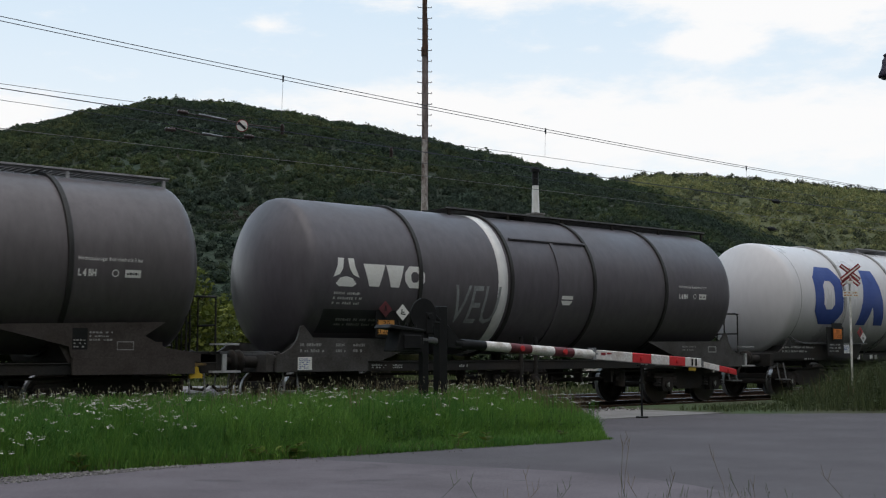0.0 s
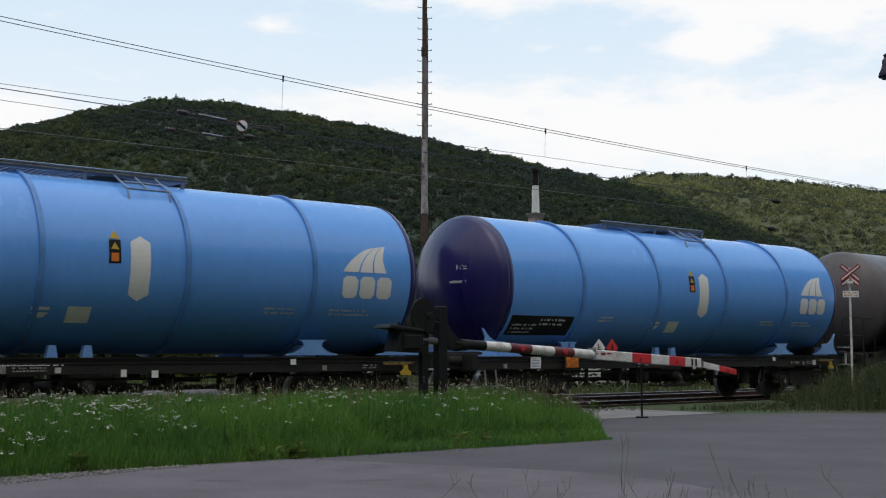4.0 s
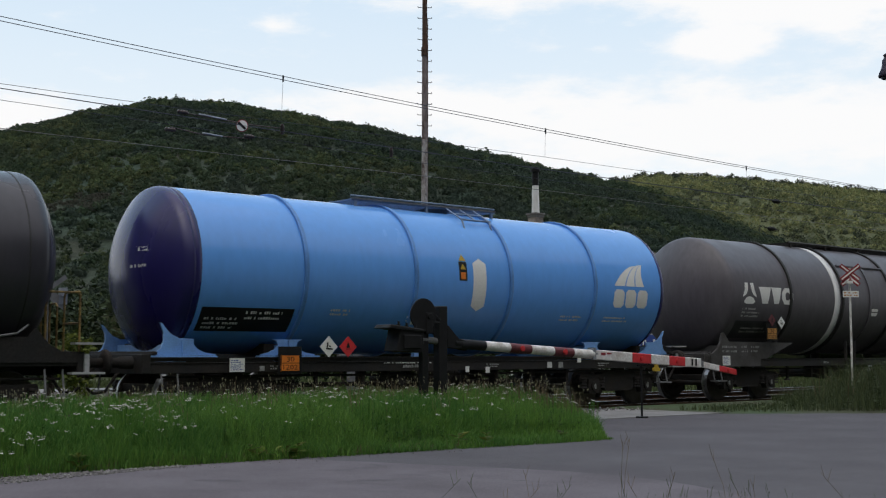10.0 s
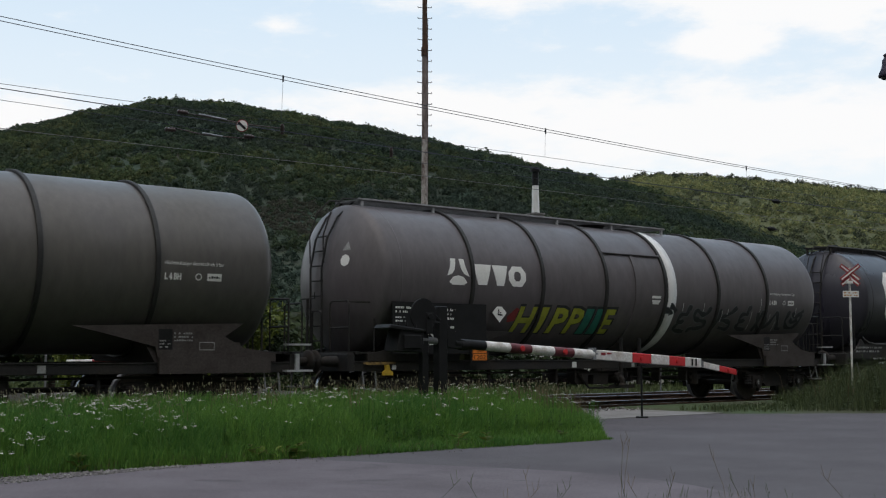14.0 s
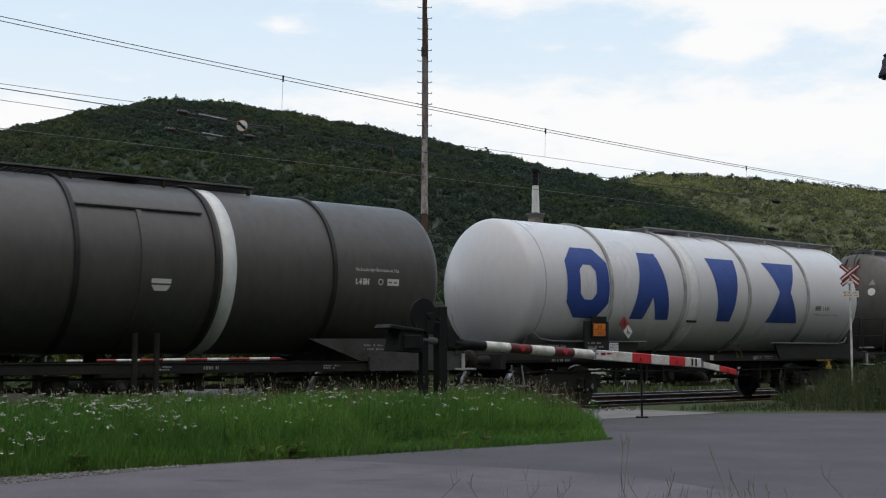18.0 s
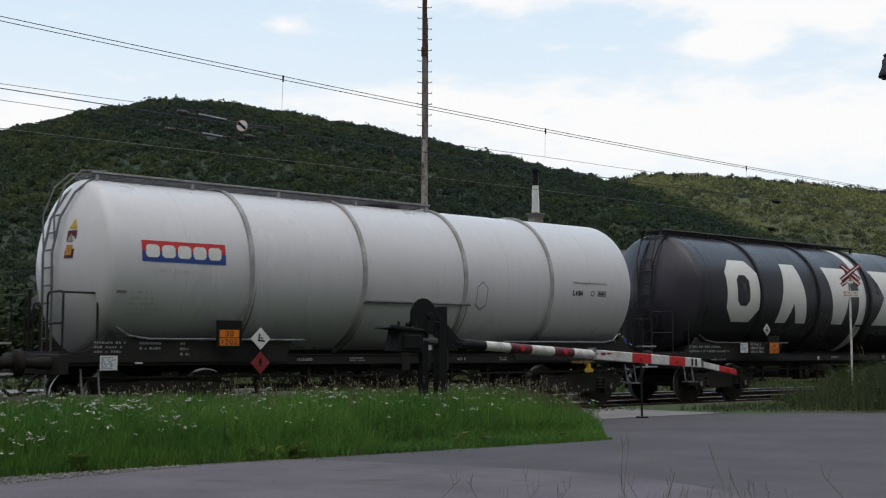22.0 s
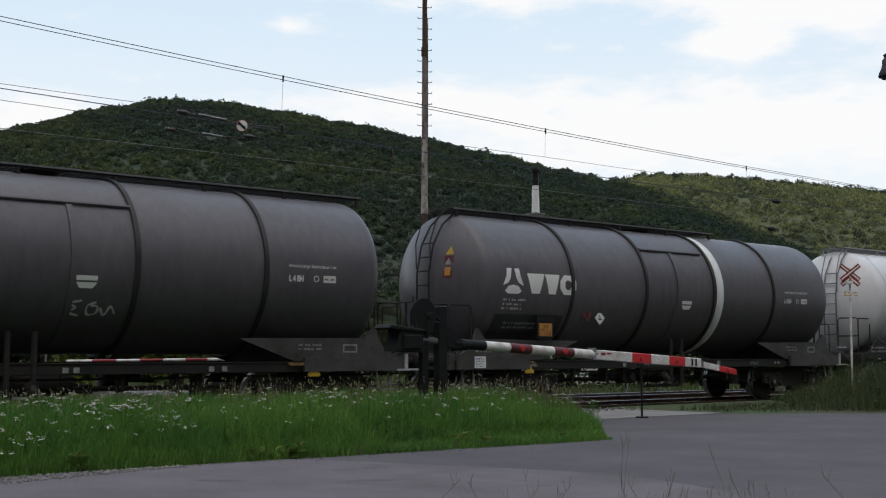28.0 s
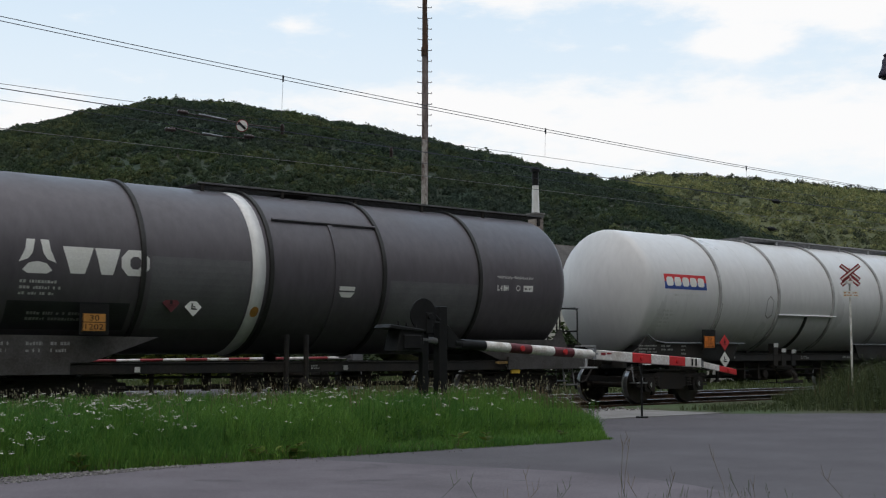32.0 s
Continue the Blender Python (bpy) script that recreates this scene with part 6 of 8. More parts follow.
# ---- house behind the tracks ----
def house():
    t = thing("house", pose(40.4, 41.0, -0.3), "small white plastered house with grey tiled gable roof", "house")
    w, d, eave, ridge = 11.0, 3.6, 4.1, 6.75
    for y in (-d, d - 0.3):
        part("wall", made(lambda bm: prism(bm, [(0, 0), (w, 0), (w, eave), (0, eave)], y, y + 0.3)), M["plaster"], t)
    for x in (0.0, w - 0.3):
        bm = bmesh.new()
        poly = [(-d + 0.3, 0), (d - 0.3, 0), (d - 0.3, eave), (0, ridge - 0.25), (-d + 0.3, eave)]
        a = [bm.verts.new((x, y, z)) for y, z in poly]
        b = [bm.verts.new((x + 0.3, y, z)) for y, z in poly]
        bm.faces.new(a)
        bm.faces.new(b[::-1])
        for i in range(5):
            j = (i + 1) % 5
            bm.faces.new((a[i], b[i], b[j], a[j]))
        part("gable_wall", bm, M["plaster"], t)
    slope = math.atan2(ridge - eave, d)
    run = math.hypot(ridge - eave, d) + 0.5
    for s in (-1, 1):
        roof = part("roof", made(lambda bm: box(bm, -0.4, w + 0.4, 0, run, -0.12, 0)), M["wood"], t, "grey tiled roof slope", pose(0, 0, ridge, 0 if s > 0 else 0, 0, 0) @ pose(0, 0, 0, -math.degrees(slope) if s > 0 else math.degrees(slope), 0, 0) @ (pose(0, 0, 0) if s > 0 else pose(0, -run, 0)))
        if s < 0:
            tile = stored("roof_row", lambda bm: prism(bm, [(-0.4, 0), (w + 0.4, 0), (w + 0.4, 0.03), (-0.4, 0.03)], 0, 0.33))
            for k in range(int(run / 0.3)):
                part("tile_row", tile, M["roof"], roof, at=pose(0, 0.3 * k, 0.002, 3.5, 0, 0))
    ch = part("chimney", made(lambda bm: box(bm, 0.8, 1.34, 1.28, 1.82, 4.4, 8.2), 0.01), M["brick"], t, "pale brick chimney")
    br = stored("chimney_brick", lambda bm: box(bm, 0, 0.22, -0.014, 0, 0, 0.068))
    for r in range(24):
        for c in range(2):
            part("brick", br, M["brick"], ch, at=pose(0.815 + 0.27 * c + (0 if r % 2 else 0.03), 1.28, 6.2 + 0.082 * r))
    part("chimney_cap", made(lambda bm: (box(bm, 0.76, 1.38, 1.24, 1.86, 8.2, 8.33), box(bm, 0.72, 1.42, 1.2, 1.9, 8.33, 8.42)), 0.01), M["concrete"], ch)
    part("flue", made(lambda bm: rod(bm, (1.07, 1.55, 8.42), (1.07, 1.55, 9.9), 0.2, 16, 0.16)), M["band"], ch, "white flue pipe")
    part("flue_top", made(lambda bm: (rod(bm, (1.07, 1.55, 9.8), (1.07, 1.55, 10.5), 0.17, 16, 0.16), rod(bm, (1.07, 1.55, 10.5), (1.07, 1.55, 10.62), 0.24, 16), rod(bm, (1.07, 1.55, 10.62), (1.07, 1.55, 10.72), 0.16, 16))), M["black"], ch, "sooty black flue top")
    for x in (2.2, 5.4, 8.2):
        win = part("window", made(lambda bm: box(bm, x, x + 1.2, -d - 0.03, -d + 0.02, 1.3, 2.7)), M["glass"], t)
        part("window_frame", made(lambda bm: (box(bm, x - 0.08, x, -d - 0.05, -d + 0.02, 1.22, 2.78), box(bm, x + 1.2, x + 1.28, -d - 0.05, -d + 0.02, 1.22, 2.78), box(bm, x, x + 1.2, -d - 0.05, -d + 0.02, 2.7, 2.78), box(bm, x, x + 1.2, -d - 0.07, -d + 0.02, 1.22, 1.3), box(bm, x + 0.57, x + 0.63, -d - 0.045, -d - 0.03, 1.3, 2.7))), M["wood"], win)


house()


def blue_sign():
    """The station's name board on two posts beyond the tracks."""
    t = thing("sign_board", pose(33.6, 28.9, -0.3, 0, 0, -42), "blue station name board with white lettering", "sign")
    for x in (-0.6, 0.6):
        part("post", made(lambda bm: rod(bm, (x, 0.06, 0), (x, 0.06, 2.1), 0.03, 10)), M["dull_galv"], t)
    panel = part("panel", made(lambda bm: box(bm, -0.72, 0.72, -0.015, 0.02, 1.7, 2.16), 0.008), M["blue_mark"], t)
    bm = lettering("Kirn", 0.44, 0.56, 0.012)
    for v in bm.verts:
        v.co = Vector((v.co.x - 0.46, -0.019, v.co.y + 1.77))
    part("lettering", bm, M["white"], panel, "white station name")
    marks(panel, "print", [rect(0.16, 0.22, 1.8, 1.88), rect(0.34, 0.42, 1.9, 2.0)], -0.019, M["white"])
    part("emblem", made(lambda bm: prism(bm, [(-0.56, 2.17), (-0.2, 2.17), (-0.3, 2.36), (-0.46, 2.36)], -0.012, 0.012)), M["white"], t, "white sheet on the board's top edge")


blue_sign()


# ---- shrubs and far road behind the tracks ----
def shrub(x, y, h, wdt, mat, label, seed, n=2600, leaf=0.09):
    rng = random.Random(seed)
    t = thing("shrub", pose(x, y, -0.3), label, "shrub", "shrubs behind the tracks")
    for k in range(4):
        a = rng.uniform(0, 6.28)
        part("stem", made(lambda bm: (rod(bm, (0, 0, 0), (math.cos(a) * wdt * 0.2, math.sin(a) * wdt * 0.2, h * 0.5), 0.05, 7, 0.03), rod(bm, (math.cos(a) * wdt * 0.2, math.sin(a) * wdt * 0.2, h * 0.5), (math.cos(a) * wdt * 0.5, math.sin(a) * wdt * 0.5, h * 0.85), 0.03, 6, 0.008))), M["trunk"], t)
    lobes = [(rng.uniform(-0.6, 0.6) * wdt, rng.uniform(-0.6, 0.6) * wdt, h * rng.uniform(0.25, 0.85), wdt * rng.uniform(0.3, 0.55)) for _ in range(11)]
    v, f = [], []
    for _ in range(n):
        lx, ly, lz, lr = rng.choice(lobes)
        d = Vector((rng.gauss(0, 1), rng.gauss(0, 1), rng.gauss(0, 1))).normalized() * lr * rng.uniform(0.55, 1.08)
        c = Vector((lx, ly, lz)) + d
        if c.z < 0.05:
            c.z = rng.uniform(0.05, 0.4)
        u = Vector((rng.gauss(0, 1), rng.gauss(0, 1), rng.gauss(0, 0.6))).normalized()
        q = u.cross(Vector((rng.gauss(0, 1), rng.gauss(0, 1), rng.gauss(0, 1)))).normalized()
        L = leaf * rng.uniform(0.6, 1.5)
        k = len(v)
        v += [c - u * L, c + q * L * 0.5, c + u * L, c - q * L * 0.5]
        f.append((k, k + 1, k + 2, k + 3))
    part("crown", raw_mesh("crown", v, f, mat), mat, t)


shrub(16.1, 31.0, 4.1, 1.7, M["shrub"], "yellow-green leafy shrub beside the tracks", 1, 5200)
shrub(18.4, 32.2, 3.6, 1.5, M["shrub"], "yellow-green leafy shrub beside the tracks", 2, 3800)
shrub(20.2, 33.5, 3.0, 1.6, M["dark_shrub"], "dark green leafy shrub beside the tracks", 3, 3000)
shrub(13.2, 33.0, 3.4, 1.8, M["dark_shrub"], "dark green leafy shrub beside the tracks", 4, 3200)
shrub(12.75, 30.2, 2.15, 0.55, M["shrub"], "small rounded yellow-green bush", 5, 1500, 0.07)
shrub(24.0, 34.0, 2.6, 1.6, M["dark_shrub"], "dark green leafy shrub beside the tracks", 6, 2600)
shrub(10.3, 36.0, 4.6, 2.2, M["dark_shrub"], "dark green leafy shrub beside the tracks", 7, 3600)
for k in range(6):
    shrub(33.0 + 3.1 * k, 35.2 + 0.5 * (k % 2), 1.9 + 0.3 * (k % 3), 1.7, M["dark_shrub"], "dark leafy shrub before the house", 20 + k, 1700, 0.12)
shrub(30.0, 33.5, 1.6, 0.9, M["dark_shrub"], "low dark shrub behind the crossing", 8, 1300)


def thicket():
    rng = random.Random(77)
    spots = []
    for _ in range(1500):
        a, r = rng.uniform(26, 75), rng.uniform(75, 135)
        s = rng.uniform(0.9, 2.0)
        spots.append((r * math.cos(radians(a)), r * math.sin(radians(a)), rng.uniform(0.2, 2.9), s))
    crowns("thicket", spots, M["thicket"], "dark thicket of trees at the foot of the hill", sub=2, rough=0.5)


thicket()
slab("far_road", [(-60, 36.2), (22.4, 36.2), (22.9, 39.6), (-60, 39.6)], 0.0, M["concrete"], "pale concrete road beyond the tracks", "road", thick=0.4)
slab("road_behind", [(15.4, 26.3), (19.9, 26.3), (21.6, 36.2), (16.6, 36.2)], -0.004, M["asphalt"], "asphalt road beyond the crossing", "road", thick=0.4)
FOUR = (-3.75, -1.27, 1.27, 3.75)
FOURB = (-3.9, -1.29, 1.29, 3.9)
SIX = (-5.07, -3.05, -1.03, 1.03, 3.05, 5.07)


def decal(parent, name, polys, mat, label="", out=0.006):
    if name in ("warning_label", "small_mark") and len(polys) > 1:
        return [decal(parent, name, [p], mat, label, out) for p in polys]
    return part(name, bent(drawing(polys), out), mat, parent, label, kind="stuff" if len(polys) > 4 and name != "painted_mark" else "")


def text_decal(parent, body, x, v, size, width, mat, name="lettering", label="", out=0.007, bold=0.0, slant=0.0):
    bm = lettering(body, size, width, bold)
    if slant:
        for q in bm.verts:
            q.co.x += slant * q.co.y
    return part(name, bent(moved(bm, x, v), out), mat, parent, label)


def small_writing(tank, x0, x1, v0, v1, rows, mat, seed, name="small_print"):
    return decal(tank, name, bars(x0, x1, v0, v1, rows, random.Random(seed)), mat)


def test_mark(tank, x, v, mat, dark_mat, low=False, width=1.1):
    """The test data near one end of the shell; low: the line of text stands under the rest."""
    v0, bx, lx = (v, x + 0.03, x + 0.4) if low else (v - 0.24, x + width * 0.72, x)
    text_decal(tank, "Höchstzulässiger Betriebsdruck 3 bar", x, v - 0.16 if low else v, 0.09, width, mat, "pressure_note")
    text_decal(tank, "L 4 BH", lx, v0, 0.15, 0.31, mat, "test_code", bold=0.008)
    box_ = decal(tank, "test_date", [rect(bx, bx + 0.28, v0, v0 + 0.13)], M["dim_mark"] if mat is M["black"] else mat)
    decal(tank, "test_digits", bars(bx + 0.03, bx + 0.25, v0 + 0.025, v0 + 0.105, 1, random.Random(int(x * 9))), M["black"], out=0.009)
    if not low:
        ring = []
        for k in range(12):
            p, q = 2 * math.pi * k / 12, 2 * math.pi * (k + 1) / 12
            ring.append([(lx + width * 0.57 + r * math.cos(t), v0 + 0.065 + r * math.sin(t)) for r, t in ((0.062, p), (0.062, q), (0.045, q), (0.045, p))])
        decal(tank, "test_ring", ring, mat)


def ring_grime(tank, rings, seed):
    """Thin dark run-off streaks low on the shell beside the rings."""
    rng = random.Random(seed)
    polys = []
    for x in rings:
        for side in (-1, 1):
            for _ in range(2):
                a = x + side * rng.uniform(0.05, 0.13)
                top, w = rng.uniform(-0.9, 0.1), rng.uniform(0.008, 0.03)
                polys.append([(a - w, -1.75), (a + w, -1.75), (a + w * 0.5 + side * 0.02, (top - 1.7) / 2), (a + side * 0.01, top), (a - w * 0.4, (top - 1.7) / 2)])
    decal(tank, "grime_streak", polys, M["streak"], "", 0.002)


def trefoil_logo(tank, x0, v0, mat, scale=1.0):
    """White three-leaf sign and three broad plain shapes beside it."""
    decal(tank, "emblem", shape_trefoil(x0, x0 + 0.6 * scale, v0 - 0.02, v0 + 0.52 * scale), mat, "white three-leaf emblem")
    x = x0 + 0.7 * scale
    for k, (w, fn) in enumerate(((0.52, shape_pillar), (0.44, shape_pillar), (0.5, shape_octagon))):
        decal(tank, "emblem_block", fn(x, x + w * scale, v0, v0 + 0.43 * scale), mat)
        x += (w + 0.02) * scale


def wagon_base(name_label, half, pivot, sill_mat=None, lever=None, low=0.86):
    w = thing("tank_wagon", pose(0, TRACK_Y, 0), name_label, "tank wagon", "tank wagons of the freight train")
    underframe(w, half, pivot, sill_mat or M["frame"], lever, low)
    return w


def end_warning(tank, xs, y=-0.7, base=0.08):
    """Warning triangle and electric hazard notice on the end above the ladder's foot."""
    head_label(tank, xs, [(y - 0.1, base + 0.5), (y + 0.1, base + 0.5), (y, base + 0.68)], M["yellow"])
    head_label(tank, xs, rect(y - 0.11, y + 0.11, base, base + 0.47), M["red_faded"])
    head_label(tank, xs, [(y - 0.08, base + 0.28), (y + 0.08, base + 0.28), (y, base + 0.43)], M["dim_mark"], 0.016)
    head_label(tank, xs, rect(y - 0.07, y + 0.07, base + 0.05, base + 0.22), M["orange_dull"], 0.016)


def pipe_mesh():
    return stored("support_pipe", lambda bm: (rod(bm, (0, -1.25, 0.5), (0, -1.25, 1.55), 0.05, 10), rod(bm, (0, -1.25, 0.48), (0, -1.25, 0.6), 0.075, 10)))


def vtg_a(label, paint, mirrored=False, band="band", board=True, extra=None, seed=1, ladder_end=None, yellow_rail=False):
    """Long wagon with six stiffening rings, a white band, gutters over the filling panel and a black data board."""
    rng = random.Random(seed)
    w = wagon_base(label, 8.56, 6.0, lever=-7.11 if ladder_end else 7.43)
    xs = 7.15
    tank = part("tank", shell_mesh(xs, DISH), paint, w, "matt dark tank shell with rain streaks")
    ring_mat = M["ring_dark"]
    for x in SIX:
        part("tank_ring", ring_mesh(), ring_mat, tank, at=pose(x, 0, 0))
    part("weld_seam", weld_mesh(), paint, tank, at=pose(-6.9, 0, 0))
    m = -1 if mirrored else 1
    part("white_band", band_mesh(0.3), M[band], tank, "white painted band round the tank", pose(-m * 1.27 if not mirrored else 1.29, 0, 0))
    part("gutter", gutter_mesh(-1.0, 1.0, 0.82), paint, tank)
    for x in ((-0.33, 0.39) if not mirrored else (0.0,)):
        part("strap", strap_mesh(0.82), paint, tank, at=pose(x, 0, 0))
    if seed in (2, 5):
        decal(tank, "stain", [rect(-0.25, 0.33, -0.55, 0.72)] if seed == 5 else [rect(-0.28, 0.3, -0.4, 0.7)], M["rust_panel"], "brown rusty stain", 0.003)
    trefoil_logo(tank, -5.76, -0.1, M["white"])
    test_mark(tank, 5.2, -0.02, M["white"], M["black"], width=1.12)
    part("support_pipe", pipe_mesh(), M["frame"], w, at=pose(-0.78 if not mirrored else -0.28, 0, 0))
    part("support_pipe", pipe_mesh(), M["frame"], w, at=pose(-0.31 if not mirrored else 0.36, 0, 0))
    decal(tank, "small_mark", [rect(0.55, 0.87, -0.22, -0.16), [(0.55, -0.26), (0.87, -0.26), (0.8, -0.36), (0.6, -0.36)]], M["white"])
    for s in (-1, 1):
        sd = part("saddle", saddle_mesh(s, 7.6, "vtg_a"), M["saddle_brown"] if s > 0 else M["frame"], w, "brownish sheet steel pedestal" if s > 0 else "")
        if s > 0:
            plate(w, "pedestal_box", 5.22, 7.4, 0.86, 1.14, M["saddle_brown"], -1.36, "brownish box girder under the pedestal", 0.07)
            marks(sd, "data_panel", [p for p in bars(5.52, 5.92, 1.4, 1.58, 3, rng)] + [rect(6.0, 6.3, 1.39, 1.405), rect(6.0, 6.3, 1.26, 1.275), rect(6.0, 6.015, 1.275, 1.39), rect(6.285, 6.3, 1.275, 1.39)], -1.284, M["dim_mark"])
            note = marks(sd, "note_board", [rect(5.23, 5.49, 1.27, 1.62)], -1.284, M["black"])
            marks(note, "print", bars(5.25, 5.47, 1.29, 1.45, 3, rng), -1.287, M["dim_mark"])
    if ladder_end:
        walkway(w, -7.2, 2.3, M["dull_galv"])
        ladder(w, -7.85, M["frame"], 0.05)
        head_label(tank, xs, [(-0.8, 0.52), (-0.6, 0.52), (-0.7, 0.7)], M["dim_mark"])
        head_label(tank, xs, [(-0.7 + 0.11 * math.cos(k), 0.32 + 0.12 * math.sin(k)) for k in (0, 0.8, 1.6, 2.4, 3.14, 3.9, 4.7, 5.5)], M["white"])
    else:
        walkway(w, -1.8, 7.3, M["dull_galv"])
    part("brake_cage", stored("brake_cage", lambda bm: (pipe(bm, [(-0.8, -1.1, 0.86), (-0.8, -1.1, 0.76), (-0.42, -1.1, 0.42), (0.36, -1.1, 0.42), (0.72, -1.1, 0.76), (0.72, -1.1, 0.86)], 0.028), pipe(bm, [(-0.8, -1.1, 0.74), (0.72, -1.1, 0.74)], 0.028), box(bm, -0.3, 0.2, -1.12, -0.8, 0.5, 0.72))), M["gear"], w, at=pose(-0.77, 0, 0))
    manhole(w, 0.1, M["frame"])
    end_platform(w, 7.62, 1, M["yellow"] if yellow_rail else M["frame"])
    end_platform(w, -7.62, -1, M["frame"])
    if board:
        b = plate(w, "data_board", -7.12, -4.68, 1.2, 2.21, M["black"], -1.5, "black data board with white panels", 0.03)
        marks(b, "data_panel", [p for q in ((-7.05, -6.2, 1.98, 2.14, 2), (-7.05, -6.75, 1.8, 1.95, 2), (-7.05, -6.72, 1.58, 1.74, 2), (-6.1, -5.45, 1.86, 2.12, 3), (-5.85, -5.45, 1.58, 1.78, 2), (-6.5, -5.6, 1.33, 1.5, 1), (-6.5, -6.2, 1.55, 1.72, 2)) for p in bars(*q, rng)], -1.503, M["white"])
        placard(b, -6.1, 1.68, M["white"], -1.506, 0.16)
        card(w, -7.03, 1.26, -1.505 - 0.012)
    hazard_plate(w, -5.09, 1.36 if seed == 10 else 1.05, M["orange"])
    if seed == 2:
        sq = plate(b, "square_label", -5.09, -4.8, 1.84, 2.13, M["white"], -1.512, "white square hazard label")
        marks(sq, "pictogram", [[(-5.05, 1.9), (-4.85, 1.96), (-4.84, 2.0), (-5.04, 1.95)], [(-5.0, 1.98), (-4.95, 1.97), (-4.88, 2.08), (-4.93, 2.1)]], -1.515, M["black"])
        placard(b, -4.93, 1.56, M["red"], -1.512, 0.19, False)
    if extra:
        extra(w, tank)
    return w


def vtg_b(label, paint, mirrored=False, plate_mat="orange_dull", plate_z=1.56, patches=False, extra=None, seed=1, ladder_end=False, card_x=-6.5):
    """Short wagon with four rings, flared pedestals, a white band and a gutter panel."""
    rng = random.Random(seed)
    w = wagon_base(label, 7.66, 5.1, M["frame_grey"], -4.91 if ladder_end else 4.91)
    tank = part("tank", shell_mesh(6.12, DISH), paint, w, "matt black tank shell with rain streaks")
    ring_mat = M["ring_dark"]
    for x in FOUR:
        part("tank_ring", ring_mesh(), ring_mat, tank, at=pose(x, 0, 0))
    part("white_band", band_mesh(0.27), M["band"], tank, "white painted band round the tank", pose(-1.52 if not mirrored else 1.52, 0, 0))
    part("gutter", gutter_mesh(-1.1 if not mirrored else -1.2, 1.25 if not mirrored else 1.1, 1.0), paint, tank)
    part("strap", strap_mesh(1.0), paint, tank, at=pose(0.17 if not mirrored else -0.1, 0, 0))
    trefoil_logo(tank, -5.84, -0.23, M["white"])
    small_writing(tank, -5.8, -5.05, -0.62, -0.33, 3, M["grey_mark"], seed)
    decal(tank, "data_field", [rect(-5.95, -3.9, -1.25, -0.7)], M["field"], out=0.004)
    small_writing(tank, -5.6, -4.3, -1.08, -0.86, 2, M["dim_mark"], seed + 3)
    test_mark(tank, 4.23, 0.04, M["white"], M["black"], width=1.04)
    for x in ((-0.11, 0.29) if mirrored else (-0.76, -0.33)):
        part("support_pipe", pipe_mesh(), M["frame"], w, at=pose(x, 0, 0))
    decal(tank, "small_mark", [rect(0.23, 0.59, -0.33, -0.25), [(0.23, -0.36), (0.59, -0.36), (0.52, -0.46), (0.3, -0.46)]] if not mirrored else [rect(0.05, 0.41, -0.33, -0.25), [(0.05, -0.36), (0.41, -0.36), (0.34, -0.46), (0.12, -0.46)]], M["white"])
    if patches:
        for q in ((1.42, 3.56, -1.14, -0.36), (3.92, 5.3, -1.14, -0.45)) if seed != 21 else ((-3.6, -1.7, -1.2, 0.12), (1.42, 3.68, -1.05, -0.1)):
            decal(tank, "paint_patch", [rect(*q)], M["patch"], "lighter grey overpainted patch", 0.004)
        if seed == 21:
            decal(tank, "rust_spot", [[(-1.5 + 0.09 * math.cos(k * 0.7), -0.8 + 0.11 * math.sin(k * 0.7)) for k in range(9)]], M["orange_dull"], "orange rust spot", 0.007)
    for s in (-1, 1):
        sd = part("saddle", saddle_mesh(s, 6.98, "vtg_b"), M["frame_grey"], w, "flared grey sheet steel pedestal")
        marks(sd, "data_panel", [p for q in ((-6.4, -5.75, 1.2, 1.42, 2), (-5.6, -5.3, 1.2, 1.42, 2), (-5.2, -4.85, 1.2, 1.42, 2)) for p in bars(*q, rng)] if s < 0 else [p for p in bars(4.6, 5.2, 1.25, 1.4, 2, rng)] + [rect(5.6, 5.63, 1.22, 1.38), rect(5.9, 5.93, 1.22, 1.38), rect(5.63, 5.9, 1.22, 1.25), rect(5.63, 5.9, 1.35, 1.38)], -1.284, M["dim_mark"])
        box_ = plate(w, "pedestal_box", s * 4.95 - 0.25 if s > 0 else -6.95, 6.95 if s > 0 else -4.9, 0.87, 1.13, M["frame_grey"], -1.36, "grey box girder under the pedestal", 0.07)
    card(w, card_x, 0.9, -1.376)
    if ladder_end:
        walkway(w, -6.3, 2.6, M["frame"])
        ladder(w, -6.88, M["frame"], -0.15)
        end_warning(tank, 6.12)
        end_platform(w, -6.72, -1, M["frame"])
    else:
        walkway(w, -2.2, 6.6, M["frame"])
        end_platform(w, 6.72, 1, M["frame"])
    manhole(w, 0.1, M["frame"])
    hazard_plate(w, -4.77, plate_z, M[plate_mat], -1.5)
    px = -2.75 if plate_z < 1.2 or ladder_end or seed == 21 else -4.2
    placard(w, px, 2.0, M["white"], -1.4 if px > -4 else -1.535, 0.16)
    placard(w, px - 0.42, 2.06, M["red_faded"], -1.405 if px > -4 else -1.535, 0.16, False)
    if extra:
        extra(w, tank)
    return w


